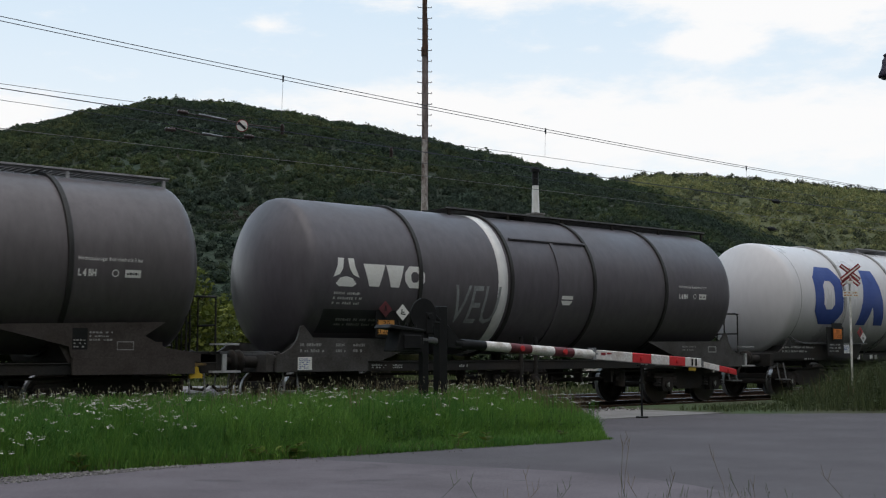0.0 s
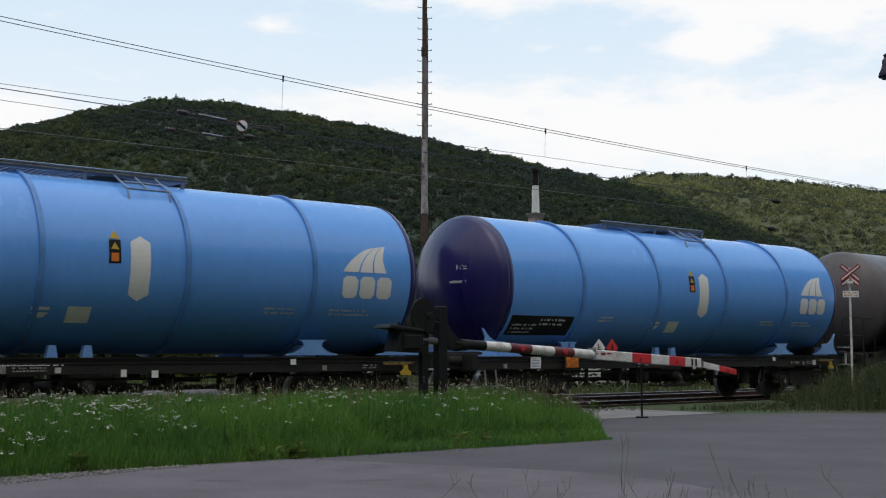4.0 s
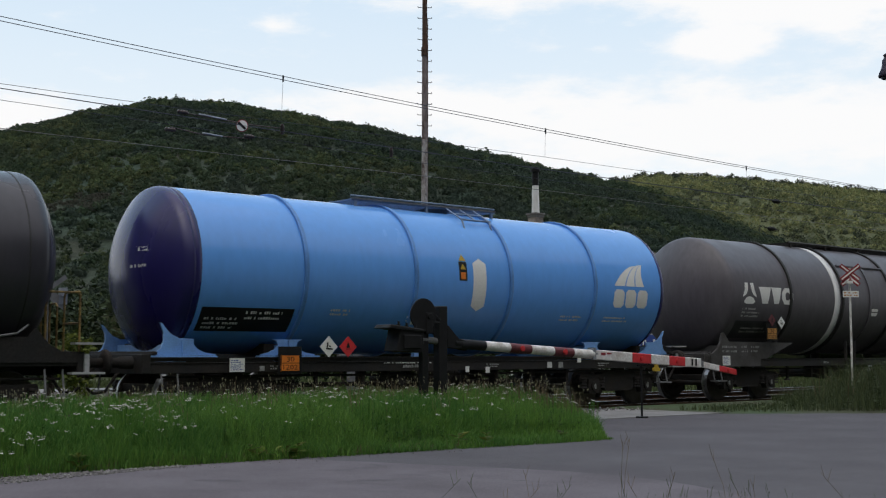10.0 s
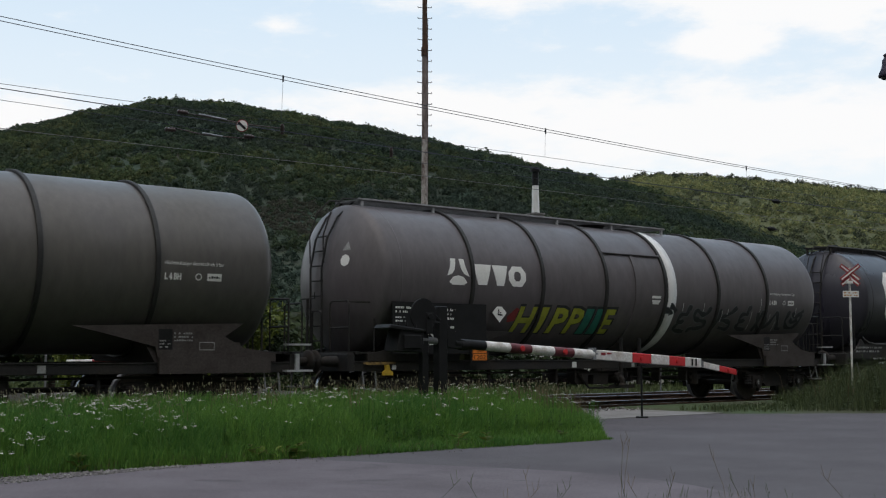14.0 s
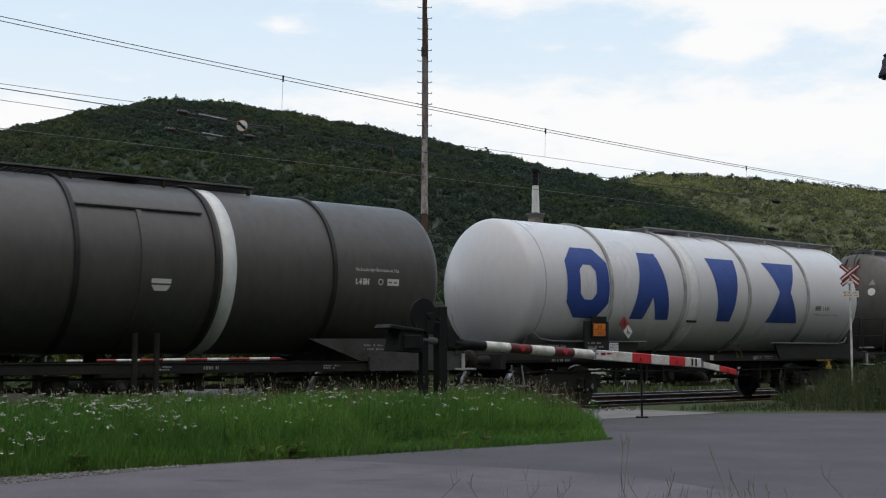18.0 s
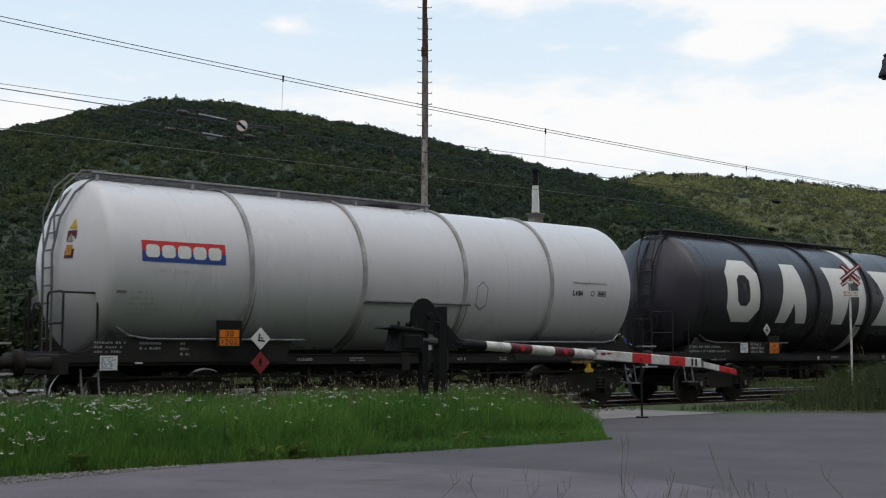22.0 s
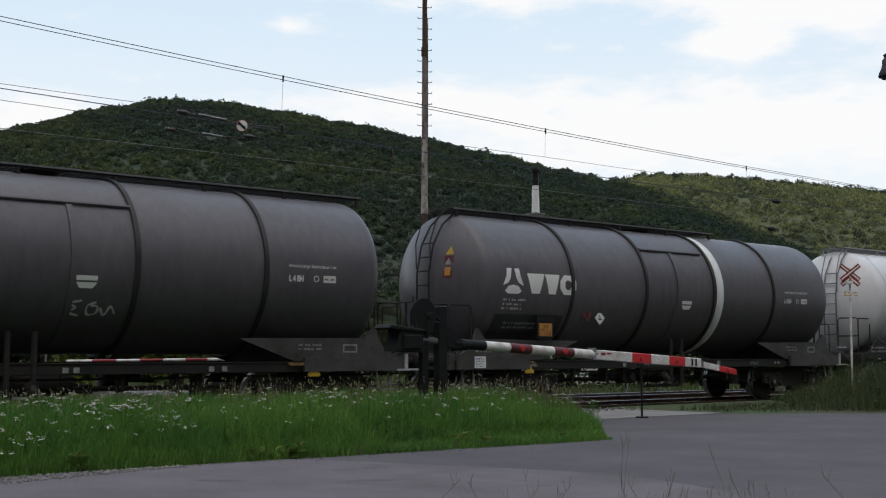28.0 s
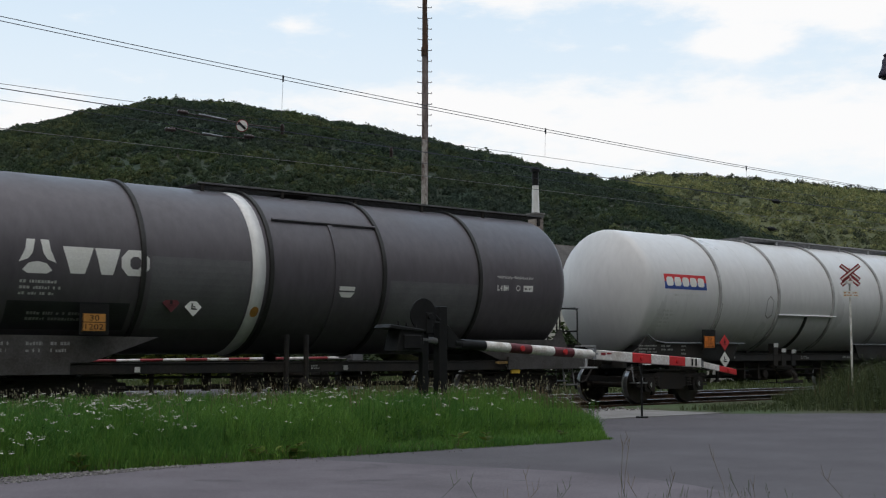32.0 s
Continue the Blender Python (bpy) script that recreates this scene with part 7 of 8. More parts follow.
def lettered(label, paint, mark_mat, ladder_end=True, band_mat="band", mirrored=False, dark=False, extra=None, seed=1, hazard=True):
    """Wagon with four huge painted shapes along the shell, four rings and a band."""
    rng = random.Random(seed)
    w = wagon_base(label, 7.66, 5.1, low=1.0)
    tank = part("tank", shell_mesh(6.22, DISH), paint, w, "glossy black tank shell" if dark else "off-white tank shell with faint rain streaks")
    ring_mat = M["ring_dark"] if dark else M["ring_white"]
    for x in (-5.98, -2.6, 0.1, 2.6, 6.05):
        part("weld_seam", weld_mesh(), ring_mat if abs(x) > 5 else paint, tank, at=pose(x, 0, 0))
    for x in FOURB:
        part("tank_ring", ring_mesh(), ring_mat, tank, at=pose(x, 0, 0))
    if not dark:
        ring_grime(tank, FOURB, seed)
    sh = 0.62 if mirrored else 0.0
    band_x = 0.88 if not mirrored else -0.9
    part("white_band", band_mesh(0.35), M[band_mat], tank, "white painted band round the tank", pose(band_x, 0, 0))
    for fn, x0, x1 in ((shape_octagon, -5.33, -3.97), (shape_wedge, -3.14, -1.76), (shape_pillar, -0.82 + sh, 0.33 + sh), (shape_hourglass, 1.56 + sh * 0.95, 2.97 + sh * 0.95)):
        decal(tank, "painted_mark", fn(x0, x1, -0.74, 0.91), mark_mat, "huge painted block mark")
    test_mark(tank, 4.04 + (0.2 if mirrored else 0), -0.36, M["grey_mark"] if dark else M["dim_mark"], M["black"] if dark else M["grey_mark"], True, 1.16)
    part("centre_beam", stored("centre_beam", lambda bm: box(bm, -5.5, 5.5, -0.5, 0.5, 1.06, 1.3)), M["frame"], w)
    for s in (-1, 1):
        part("saddle", saddle_mesh(s, 7.0, "flat"), M["frame"], w)
    marks(w, "data_panel", [p for q in ((-6.6, -5.0, 1.2, 1.42, 2), (-5.6, -5.0, 1.0, 1.1, 1)) for p in bars(*q, rng)], -1.296, M["dim_mark"])
    if seed in (8, 15, 16):      # loose plates on the sill and the shell
        card(w, -4.72 if seed != 16 else -4.89, 1.22, -1.44)
        px = -4.35 if seed != 16 else -4.42
        pn = plate(w, "plate_board", px, px + 0.66, 1.18, 1.5, M["frame"], -1.44, "black data sheet holder", 0.03)
        marks(pn, "data_panel", [p for p in bars(px + 0.04, px + 0.62, 1.2, 1.48, 3, rng, 0.3)], -1.443, M["dim_mark"])
        hx, hz = {8: (-4.75, 1.72), 15: (-3.64, 1.19), 16: (-3.87, 1.7)}[seed]
        hazard_plate(w, hx, hz, M["orange_dull"] if seed == 8 else M["orange"], -1.55)
    else:
        card(w, -3.9, 1.2, -1.44)
        bd = plate(w, "plate_board", -4.78, -3.98, 1.16, 1.92, M["frame"], -1.5, "black board for the hazard plate", 0.03)
        marks(bd, "data_panel", [p for p in bars(-4.68, -4.1, 1.22, 1.48, 3, rng)], -1.503, M["dim_mark"])
        hazard_plate(w, -4.54, 1.58, M["orange"], -1.55)
    for s in (-1, 1):
        part("heating_line", made(lambda bm: pipe(bm, [(s * 2.5, -1.32, 1.47), (s * 5.6, -1.32, 1.47), (s * 5.95, -1.3, 1.52), (s * 6.15, -1.25, 1.66)], 0.018)), M["dull_galv"], w)
    for x in (0.86, 1.06):      # loose hanging straps
        part("strap", made(lambda bm: pipe(bm, [(x, -1.3, 1.44), (x + 0.06, -1.33, 1.3), (x + 0.16, -1.32, 1.1)], 0.012, 5)), M["lever_rust"], w)
    red, white = {8: (None, (-2.76, 1.72)), 15: (None, (-3.64, 1.81)), 16: ((-5.03, 1.79), (-5.37, 1.79)), 12: ((-3.42, 1.88), (-3.3, 1.7))}.get(seed, ((-3.06, 1.78), (-2.93, 1.64)))
    if red:
        placard(w, red[0], red[1], M["red_dull"], -1.47, 0.17, False)
    placard(w, white[0], white[1], M["grey_mark"], -1.475, 0.16)
    if ladder_end:
        walkway(w, -6.5, 2.2, M["frame"] if dark else M["dull_galv"])
        ladder(w, -6.92, M["frame"] if dark else M["dull_galv"])
        end_platform(w, -6.75, -1, M["frame"])
        p = plate(w, "junction_box", -6.2, -5.98, 2.55, 2.8, M["dull_galv"] if not dark else M["frame"], -1.42, "", 0.12)
    else:
        walkway(w, -1.5, 6.9, M["frame"] if dark else M["dull_galv"])
    end_platform(w, 6.75, 1, M["lever_rust"] if seed == 8 else M["frame"])
    manhole(w, -0.2, M["dull_galv"])
    part("gutter", gutter_mesh(band_x - 0.15, band_x + 0.2, -0.75), M["black"], tank)
    if extra:
        extra(w, tank)
    return w


def plated(label, paint, ladder_end=True, seed=1):
    """White wagon with a red and blue sign plate."""
    rng = random.Random(seed)
    w = wagon_base(label, 7.66, 5.1, low=1.0)
    tank = part("tank", shell_mesh(6.22, DISH), paint, w, "white tank shell with faint rain streaks")
    ring_mat = M["ring_white"]
    for x in (-5.0, -2.5, 2.5, 5.0):
        part("weld_seam", weld_mesh(), paint, tank, at=pose(x, 0, 0))
    for x in FOUR:
        part("tank_ring", ring_mesh(), ring_mat, tank, at=pose(x, 0, 0))
    ring_grime(tank, FOUR, seed)
    part("gutter", gutter_mesh(-1.22, 1.45, -0.51), M["dull_galv"] if seed == 14 else paint, tank)
    part("strap", strap_mesh(-0.51, -1.9), M["grime"], tank, at=pose(0.08, 0, 0))
    for s in (-1, 1):
        part("heating_line", made(lambda bm: pipe(bm, [(s * 2.5, -1.32, 1.45), (s * 5.6, -1.32, 1.45), (s * 5.95, -1.3, 1.5), (s * 6.15, -1.25, 1.64)], 0.018)), M["galv"], w)
    for x, z in ((-0.06, 1.34), (0.48, 1.37), (0.95, 1.48)) if seed == 14 else ((-1.07, 1.46), (-0.72, 1.33), (-0.27, 1.3)):
        foot = part("tank_foot", made(lambda bm: box(bm, x - 0.1, x + 0.1, -1.26, -1.1, 0.88, z)), M["frame"], w)
        part("foot_cap", made(lambda bm: box(bm, x - 0.1, x + 0.1, -1.275, -1.262, z - 0.1, z)), M["grey_mark"], foot)
    decal(tank, "sign_field", [rect(-5.85, -4.27, 0.21, 0.39)], M["red"], "red upper half of a sign")
    decal(tank, "sign_field", [rect(-5.85, -4.27, 0.03, 0.21)], M["blue_mark"], "blue lower half of a sign")
    x = -5.78
    for fn in (shape_block,) * 5:
        decal(tank, "sign_mark", fn(x, x + 0.25, 0.1, 0.32), M["white"], out=0.01)
        x += 0.293
    small_writing(tank, -5.55, -4.55, -0.16, -0.06, 1, M["grey_mark"], seed)
    small_writing(tank, -6.0, -5.4, -0.95, -0.45, 5, M["grey_mark"], seed + 2)
    test_mark(tank, 4.42, 0.0, M["black"], M["grey_mark"], width=1.1)
    hx = 1.75 if seed == 14 else -1.62
    decal(tank, "outline_mark", [rect(hx - 0.15, hx - 0.13, -0.5, -0.15), rect(hx + 0.13, hx + 0.15, -0.5, -0.15), [(hx - 0.15, -0.15), (hx, -0.02), (hx, -0.05), (hx - 0.13, -0.16)], [(hx + 0.15, -0.15), (hx, -0.02), (hx, -0.05), (hx + 0.13, -0.16)],
                                 [(hx - 0.15, -0.5), (hx, -0.6), (hx, -0.64), (hx - 0.15, -0.54)], [(hx + 0.15, -0.5), (hx, -0.6), (hx, -0.64), (hx + 0.15, -0.54)]], M["dim_mark"])
    part("centre_beam", stored("centre_beam", lambda bm: box(bm, -5.5, 5.5, -0.5, 0.5, 1.06, 1.3)), M["frame"], w)
    for s in (-1, 1):
        part("saddle", saddle_mesh(s, 7.0, "flat"), M["frame"], w)
    marks(w, "data_panel", [p for q in ((-6.55, -5.9, 1.2, 1.42, 3), (-5.75, -5.3, 1.25, 1.42, 2), (-5.0, -4.8, 1.15, 1.42, 3)) for p in bars(*q, rng)], -1.296, M["dim_mark"])
    card(w, -6.45, 0.93, -1.32)
    hazard_plate(w, -4.36, 1.33, M["orange"], -1.5)
    a, b = (M["white"], M["red_dull"]) if seed == 14 else (M["red"], M["white"])
    placard(w, -3.51, 1.47, a, -1.46, 0.2, seed == 14)
    placard(w, -3.51, 1.04, b, -1.46, 0.2, seed != 14)
    if ladder_end:
        walkway(w, -6.3, 1.2, M["dull_galv"])
        ladder(w, -6.92, M["dull_galv"])
        end_warning(tank, 6.22)
        plate(w, "junction_box", -6.25, -6.08, 2.2, 2.38, M["dull_galv"], -1.45, "", 0.1)
        end_platform(w, -6.75, -1, M["frame"])
    else:
        walkway(w, -1.4, 6.6, M["dull_galv"])
        end_platform(w, 6.75, 1, M["frame"])
    manhole(w, 0.3, M["dull_galv"])
    return w


def blue_wagon(label, paint, seed=1):
    """Light blue wagon with a navy end, flared feet and a white fin sign."""
    rng = random.Random(seed)
    w = wagon_base(label, 7.5, 5.1, lever=6.15)
    tank = part("tank", shell_mesh(6.12, DISH), paint, w, "glossy light blue tank shell")
    part("tank_head", head_mesh(6.12, DISH), M["navy"], tank, "glossy navy blue dished end")
    part("tank_head", head_mesh(6.12, DISH), M["navy"], tank, "glossy navy blue dished end", pose(0, 0, 0, 0, 0, 180))
    head_print(tank, 6.12, DISH, 0.26, 0.4, -1.3, -0.25, 1, M["white"], seed)
    head_print(tank, 6.12, DISH, -0.02, 0.06, -0.75, -0.2, 1, M["grey_mark"], seed + 1)
    part("head_seam", band_mesh(0.12), M["navy"], tank, at=pose(-6.06, 0, 0))
    ring_mat = M["ring_blue"]
    for x in (-3.86, -1.28, 1.28, 3.86):
        part("tank_ring", ring_mesh(), ring_mat, tank, at=pose(x, 0, 0))
    # three curved panes under one swept leading edge
    def seam(f, s):
        lead = 0.96 * (1 - math.sqrt(max(0.0, 1 - s ** 1.15)))
        tail = 1.0 - 0.08 * math.sin(math.pi * s) + 0.02 * s
        return 4.5 + 1.02 * (lead + (tail - lead) * f), 0.03 + 0.53 * s
    for f0, f1 in ((0.0, 0.35), (0.385, 0.68), (0.715, 1.0)):
        decal(tank, "fin_emblem", [[seam(f0, k / 10), seam(f1, k / 10), seam(f1, (k + 1) / 10), seam(f0, (k + 1) / 10)] for k in range(10)], M["white"], "white fin-shaped emblem")
    x = 4.5
    for k in range(3):
        decal(tank, "emblem_block", shape_block(x, x + 0.35, -0.47, -0.05), M["white"])
        x += 0.4
    decal(tank, "level_mark", [[(0.22, -0.55), (0.4, -0.66), (0.58, -0.55), (0.58, 0.34), (0.4, 0.45), (0.22, 0.34)]], M["white"], "white upright level mark")
    decal(tank, "warning_label", [rect(-0.16, 0.05, -0.03, 0.36)], M["black"])
    decal(tank, "warning_label", [[(-0.15, 0.38), (0.04, 0.38), (-0.055, 0.52)], [(-0.13, 0.2), (0.02, 0.2), (-0.055, 0.32)]], M["yellow"], out=0.009)
    decal(tank, "warning_label", [rect(-0.12, 0.01, 0.0, 0.14)], M["orange"], out=0.009)
    decal(tank, "data_field", [rect(-5.9, -4.0, -1.24, -0.72)], M["black"], out=0.005)
    small_writing(tank, -5.0, -4.1, -0.98, -0.76, 2, M["white"], seed)
    small_writing(tank, -5.8, -5.0, -1.2, -0.9, 3, M["grey_mark"], seed + 1)
    for q in ((-3.2, -2.7), (2.9, 3.6), (4.3, 5.3)):
        small_writing(tank, q[0], q[1], -0.85, -0.68, 2, M["grey_mark"], seed + 2)
    decal(tank, "small_mark", [rect(-1.35, -1.05, -0.86, -0.8), [(-1.35, -0.9), (-1.05, -0.9), (-1.12, -1.0), (-1.28, -1.0)], rect(-0.75, -0.35, -1.1, -0.78)], M["white"])
    for s in (-1, 1):
        for x in (6.18, 4.03):
            part("leg", leg_mesh(x > 5), M["blue_leg"], w, "flared light blue foot", pose(s * x, 0, 0, 0, 0, 0 if s < 0 else 180))
    for s in (-1, 1):
        part("side_sill", stored("upper_sill", lambda bm: (box(bm, -6.9, 6.9, -0.05, 0.05, 1.068, 1.14), box(bm, -6.9, 6.9, -0.08, 0.08, 1.12, 1.138))), M["frame"], w, at=pose(0, 1.2 * s, 0))
    for x in (-0.9, -0.3):
        part("leg", stored("small_leg", lambda bm: prism(bm, [(-0.1, 1.12), (0.1, 1.12), (0.06, 1.34), (-0.06, 1.34)], -1.1, -1.0)), M["blue_leg"], w, at=pose(x, 0, 0))
    for x in (-6.1, -4.2, 4.2, 6.1):
        part("tank_cradle", stored("tank_cradle", lambda bm: prism(bm, [(-0.2, 1.05), (0.2, 1.05), (0.16, 1.38), (-0.16, 1.38)], -0.9, 0.9)), M["frame"], w, at=pose(x, 0, 0))
    card(w, -5.3, 0.88, -1.3)
    hazard_plate(w, -4.28, 0.88, M["orange"], -1.36)
    placard(w, -3.28, 1.33, M["white"], -1.42, 0.2)
    placard(w, -2.84, 1.33, M["red"], -1.42, 0.2, False)
    wk = walkway(w, -2.1, 1.8, M["blue_steel"])

    for pts in ([(0.38, -0.45, 4.3), (0.4, -0.95, 4.02), (0.4, -1.05, 3.78)], [(1.15, -0.45, 4.3), (1.17, -0.95, 4.02), (1.17, -1.05, 3.78)], [(0.38, -0.95, 4.02), (1.2, -0.95, 4.02)],
                [(0.38, -0.7, 4.16), (1.2, -0.7, 4.16)], [(0.76, -0.45, 4.3), (0.78, -0.95, 4.02)], [(-2.1, -0.42, 4.38), (1.8, -0.42, 4.38)]):
        part("side_rail", made(lambda bm: pipe(bm, pts, 0.02)), M["blue_steel"], wk)
    manhole(w, 0.4, M["dull_galv"])
    marks(w, "small_print", [p for p in bars(-1.9, -0.4, 1.0, 1.04, 1, rng)] + [rect(0.2, 0.3, 0.82, 0.94), rect(0.75, 0.87, 0.8, 0.92), rect(3.5, 3.62, 1.0, 1.1)], -1.296, M["white"])
    return w


def spray(tank, strokes, mat, r, label="", out=0.009):
    """Smooth sprayed strokes, each through its own points (x, height up the shell)."""
    polys = []
    for pts in strokes:
        p = [pts[0]] + list(pts) + [pts[-1]]
        line = []
        for k in range(1, len(p) - 2):
            for i in range(6):
                u = i / 6
                line.append(tuple(0.5 * (2 * p[k][c] + (p[k + 1][c] - p[k - 1][c]) * u + (2 * p[k - 1][c] - 5 * p[k][c] + 4 * p[k + 1][c] - p[k + 2][c]) * u * u
                                         + (3 * p[k][c] - p[k - 1][c] - 3 * p[k + 1][c] + p[k + 2][c]) * u ** 3) for c in (0, 1)))
        line.append(tuple(pts[-1]))
        edge = []
        for k, (x, y) in enumerate(line):
            a, b = line[max(0, k - 1)], line[min(len(line) - 1, k + 1)]
            d = math.hypot(b[0] - a[0], b[1] - a[1]) + 1e-6
            w = r * (0.8 + 0.2 * math.sin(k * 0.7))
            edge.append(((x - (b[1] - a[1]) / d * w, y + (b[0] - a[0]) / d * w), (x + (b[1] - a[1]) / d * w, y - (b[0] - a[0]) / d * w)))
        polys += [[e[0], e[1], g[1], g[0]] for e, g in zip(edge, edge[1:])]
    return decal(tank, "graffiti", polys, mat, label, out)


def scribble(x0, v0, x1, v1, seed, n):
    """Loops and waves that spell nothing."""
    rng = random.Random(seed)
    step, h = (x1 - x0) / n, v1 - v0
    forms = ([(0.9, 0.9), (0.3, 1.0), (0.1, 0.7), (0.7, 0.45), (0.8, 0.15), (0.1, 0.0)], [(0.8, 0.95), (0.15, 0.8), (0.5, 0.55), (0.1, 0.3), (0.8, 0.0)], [(0.1, 0.0), (0.2, 0.9), (0.6, 0.95), (0.6, 0.4), (1.0, 0.1)],
             [(0.0, 0.6), (0.3, 0.1), (0.6, 0.7), (0.95, 0.2)], [(0.7, 0.9), (0.2, 0.6), (0.3, 0.1), (0.8, 0.2), (0.8, 0.6), (0.4, 0.7)])
    return [[(x0 + step * (k + u), v0 + h * min(1, max(0, v + rng.uniform(-0.08, 0.08)))) for u, v in rng.choice(forms)] for k in range(n)]


def hippie(w, tank):
    cuts = (("E", -1.02, "graffiti_green", 0.32), ("H", -3.72, "graffiti_green", 0.5), ("I", -3.06, "graffiti_green", 0.2), ("P", -2.64, "graffiti_green", 0.44), ("P", -2.12, "graffiti_green", 0.42), ("I", -1.68, "graffiti_teal", 0.24), ("I", -1.34, "graffiti_teal", 0.26))
    for k, (ch, x, mt, wd) in enumerate(cuts):
        text_decal(tank, ch, x - 0.03, -1.2, 0.94, wd + 0.08, M["dark_grey_line"], "graffiti_outline", out=0.007 + 0.0015 * k, bold=0.05, slant=0.14)
        text_decal(tank, ch, x, -1.165, 0.86, wd, M[mt], "graffiti", "teal graffiti letter" if mt == "graffiti_teal" else "yellow-green graffiti letter", 0.0085 + 0.0015 * k, 0.03, 0.14)
    e = [[(1.0, 0.95), (0.75, 1.0), (0.7, 0.75), (0.3, 0.72), (0.1, 0.55), (0.2, 0.42), (0.55, 0.45), (0.2, 0.36), (0.05, 0.15), (0.3, 0.05), (0.95, 0.0)]]
    ess = [[(1.0, 1.0), (0.8, 0.75), (0.55, 0.7), (0.2, 0.85), (0.08, 0.62), (0.35, 0.45), (0.75, 0.4), (0.85, 0.2), (0.5, 0.08), (0.1, 0.05), (0.0, -0.12)]]
    kay = [[(0.2, 0.9), (0.12, 0.5), (0.0, 0.1)], [(1.0, 1.0), (0.7, 0.75), (0.2, 0.5), (0.55, 0.42), (0.8, 0.3), (0.75, 0.05), (0.3, 0.1)]]
    wave = [[(0.0, 0.0), (0.1, 0.6), (0.2, 0.95), (0.32, 0.7), (0.35, 0.2), (0.5, 0.45), (0.68, 0.95), (0.78, 0.6), (0.85, 0.2), (1.0, 0.15)], [(0.02, 0.95), (0.08, 0.4), (0.2, 0.05)]]
    loop = [[(0.15, 0.95), (0.0, 0.4), (0.2, 0.0), (0.6, 0.0), (0.85, 0.45), (0.9, 0.8)], [(0.35, 0.9), (0.5, 0.62), (0.75, 0.78), (1.0, 1.0)], [(0.25, 0.5), (0.45, 0.3), (0.7, 0.5)]]
    dabs = [[(0.0, 0.6), (0.5, 0.45), (0.6, 0.15)], [(0.4, 1.0), (0.75, 0.8), (1.0, 0.45)]]
    wild = [[(x0 + u * (x1 - x0), v0 + q * (v1 - v0)) for u, q in line] for form, x0, x1, v0, v1 in ((dabs, 1.08, 1.5, -0.64, -0.38), (e, 1.62, 2.07, -1.06, -0.4), (ess, 2.18, 2.82, -1.0, -0.38), (kay, 3.1, 3.86, -0.98, -0.36), (e, 4.02, 4.46, -0.97, -0.36), (wave, 4.76, 5.96, -1.0, -0.44), (loop, 6.05, 6.78, -0.86, -0.38)) for line in form]
    spray(tank, wild, M["silver_edge"], 0.09, "faint silver edge of graffiti", 0.0075)
    spray(tank, wild, M["dark_grey_line"], 0.066, "dark sprayed graffiti", 0.01)
    spray(tank, [[(x, v), (x + 0.01, v - d / 2), (x, v - d)] for x, v, d in ((1.72, -0.3, 0.2), (2.52, -0.28, 0.22), (3.28, -0.45, 0.3), (3.5, -0.4, 0.16), (4.5, -0.45, 0.5), (4.82, -0.12, 0.34), (5.3, -0.5, 0.2), (5.6, -0.7, 0.3), (6.4, -0.3, 0.25))], M["grey_mark"], 0.011, "thin silver drips", 0.012)
    placard(w, -4.24, 2.05, M["white"], -1.43, 0.2)
    decal(tank, "warning_label", [[(-3.95, -0.75), (-3.75, -0.55), (-3.6, -0.6), (-3.65, -0.85), (-3.9, -0.9)]], M["red_dull"])


def tag_light(*spots):
    def extra(w, tank):
        for k, (x0, v0, x1, v1) in enumerate(spots):
            spray(tank, scribble(x0, v0, x1, v1, int(x0 * 10) + 7, max(3, int((x1 - x0) / 0.22))), M["dim_mark"] if x1 - x0 > 1 else M["grey_mark"], 0.011 if x1 - x0 > 1 else 0.022, "thin silver graffiti")
    return extra


P_DARK = [tank_paint("dark_grey_tank_paint", c, d, 0.4, 0.3, k) for k, (c, d) in enumerate((((0.114, 0.101, 0.106), (0.088, 0.078, 0.077)), ((0.108, 0.1, 0.092), (0.124, 0.111, 0.093)), ((0.098, 0.089, 0.101), (0.112, 0.103, 0.109)), ((0.088, 0.08, 0.078), (0.1, 0.089, 0.08)), ((0.096, 0.088, 0.082), (0.108, 0.098, 0.08))))]
P_BLACK = tank_paint("black_tank_paint", (0.039, 0.037, 0.048), (0.05, 0.046, 0.052), 0.3, 0.25, 9)
P_WHITE = [tank_paint("white_tank_paint", (0.675, 0.665, 0.68), (0.58, 0.565, 0.558), 0.3, 0.07, 3), tank_paint("cream_white_tank_paint", (0.66, 0.66, 0.66), (0.54, 0.53, 0.505), 0.34, 0.1, 5)]
P_BLUE = tank_paint("light_blue_tank_paint", (0.135, 0.365, 0.84), (0.125, 0.335, 0.76), 0.15, 0.08, 7)

LBL_A = "long dark grey tank wagon with white band"
LBL_B = "black tank wagon with white band"
LBL_W = "white tank wagon with huge blue marks"
LBL_K = "black tank wagon with huge white marks"
LBL_N = "white tank wagon with red and blue sign"
LBL_BLUE = "light blue tank wagon with navy ends and white fin emblem"

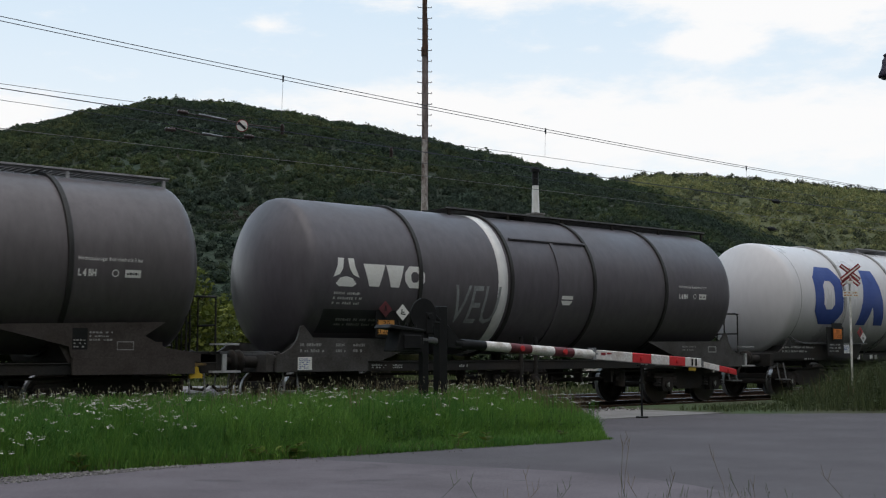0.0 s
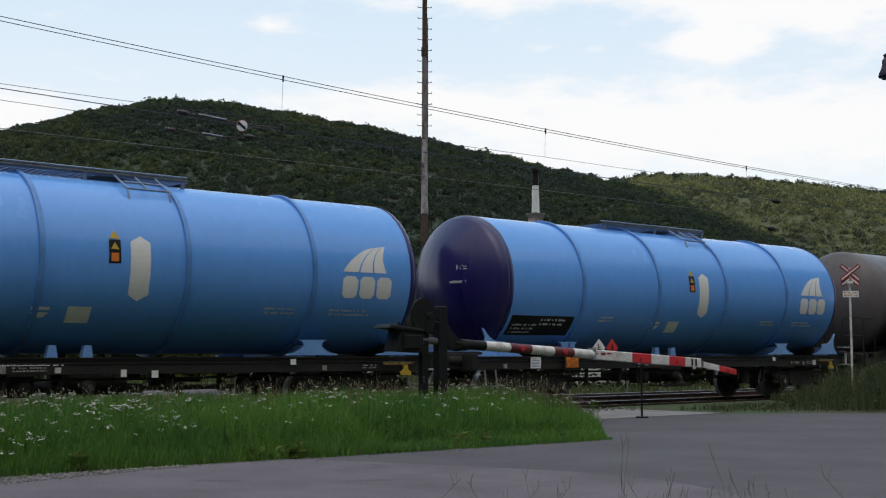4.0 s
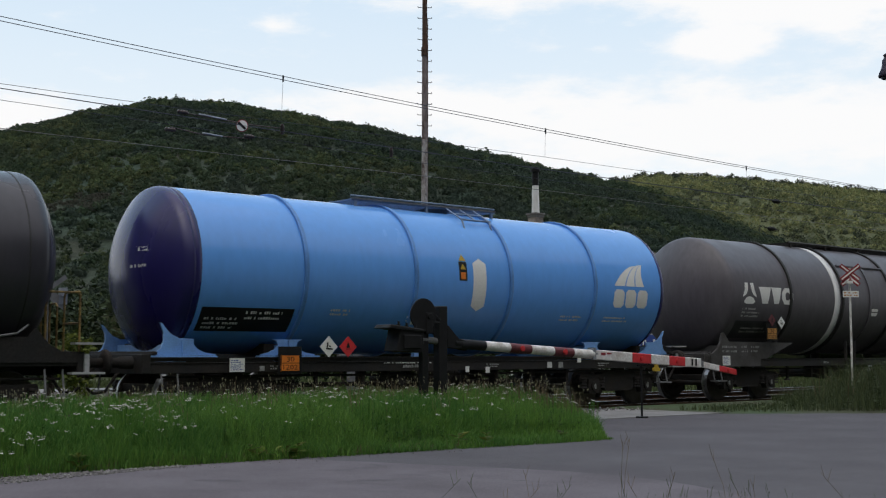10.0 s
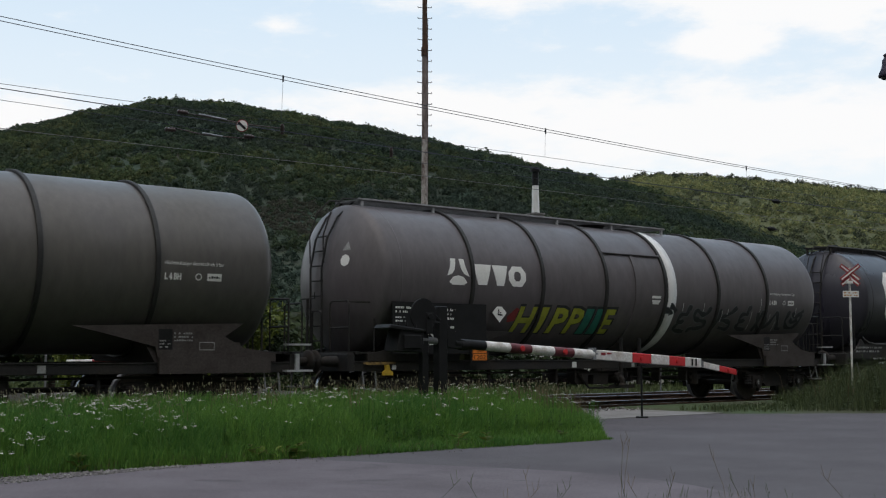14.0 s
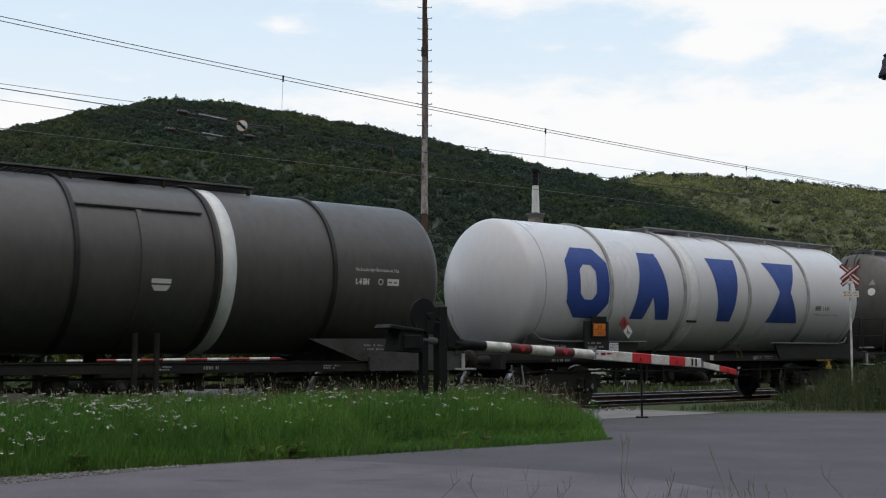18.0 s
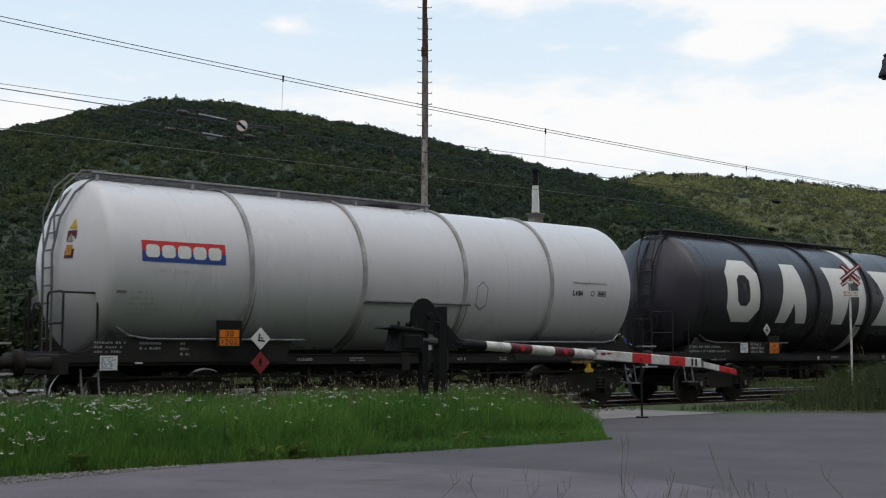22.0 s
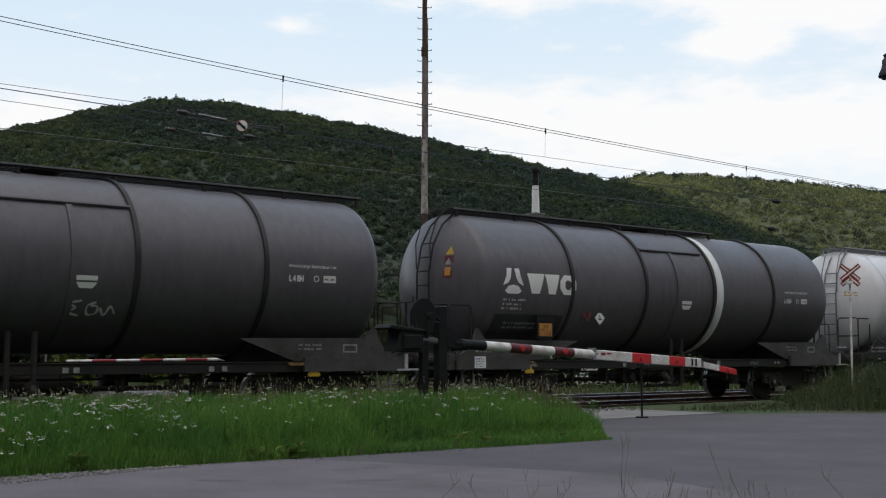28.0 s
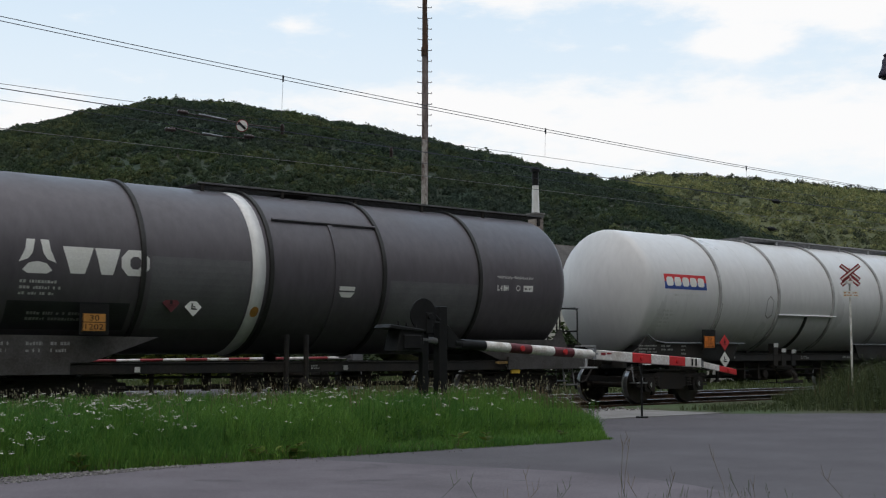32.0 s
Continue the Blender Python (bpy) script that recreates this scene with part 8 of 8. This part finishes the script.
TRAIN = [
    (33.9, lettered(LBL_W, P_WHITE[0], M["blue_mark"], False, seed=1)),
    (18.58, vtg_b(LBL_B + ", scratched graffiti", P_DARK[2], seed=11, extra=lambda w, tank: text_decal(tank, "VEU", -2.9, -0.95, 1.2, 1.25, M["graffiti_pale"], "graffiti", "thin silver graffiti letters", slant=0.1))),
    (2.59, vtg_a(LBL_A + " and data board", P_DARK[0], seed=2)),
    (-13.45, blue_wagon(LBL_BLUE, P_BLUE, 3)),
    (-28.35, blue_wagon(LBL_BLUE, P_BLUE, 4)),
    (-44.48, vtg_a("long brownish tank wagon with cream band and data board", P_DARK[1], band="cream", seed=5, yellow_rail=True)),
    (-60.65, vtg_b(LBL_B + " and overpainted patches", P_DARK[2], patches=True, seed=6)),
    (-75.8, blue_wagon(LBL_BLUE, P_BLUE, 7)),
    (-90.84, lettered(LBL_K, P_BLACK, M["white"], True, seed=8, dark=True)),
    (-107.03, vtg_a(LBL_A + " and yellow-green graffiti", P_DARK[0], True, seed=9, ladder_end=True, extra=hippie)),
    (-124.2, vtg_a("long olive brown tank wagon with white band", P_DARK[4], True, seed=10, ladder_end=True)),
    (-140.37, lettered(LBL_W, P_WHITE[0], M["blue_mark"], False, mirrored=True, seed=12)),
    (-155.65, vtg_b(LBL_B + " and end ladder", P_DARK[3], True, seed=13, ladder_end=True)),
    (-170.9, lettered(LBL_K + " and thin graffiti", P_BLACK, M["white"], True, seed=15, dark=True, extra=tag_light((-3.2, -1.08, -1.9, -0.8), (-1.7, -1.1, -0.5, -0.45), (1.6, -1.05, 2.7, -0.85), (3.6, -1.1, 5.4, -0.8)))),
    (-186.19, plated(LBL_N + " and end ladder", P_WHITE[0], True, 14)),
    (-201.47, lettered(LBL_W + " and end ladder", P_WHITE[1], M["blue_mark"], True, seed=16)),
    (-216.78, lettered(LBL_W + " and end ladder", P_WHITE[0], M["blue_mark"], True, seed=17)),
    (-232.17, vtg_b(LBL_B + " and end ladder", P_DARK[2], True, seed=18, ladder_end=True)),
    (-247.52, vtg_b(LBL_B + ", small silver graffiti", P_DARK[2], seed=19, plate_z=1.05, extra=tag_light((-2.35, -1.05, -1.75, -0.55), (0.15, -0.95, 1.0, -0.65)))),
    (-262.86, plated(LBL_N, P_WHITE[1], False, 20)),
    (-278.33, vtg_b(LBL_B + " and overpainted patches", P_DARK[2], patches=True, seed=21)),
]


def motions():
    for x, wagon in TRAIN:
        walk(wagon, [(t, pose(x + travelled(t), TRACK_Y, 0)) for t in range(0, 33, 2)])
    # wheels roll by the way travelled
    times = [k / 15 for k in range(481)]
    for wheel, x in WHEELS:
        walk(wheel, [(t, pose(x, 0, 0.46, 0, math.degrees(travelled(t) / 0.46), 0)) for t in times])
    # clouds drift slowly
    walk(SKY, [(0, pose(0, 0, 0)), (16, pose(0, 0, 0, 0, 0, -0.65)), (32, pose(0, 0, 0, 0, 0, -1.3))])


motions()
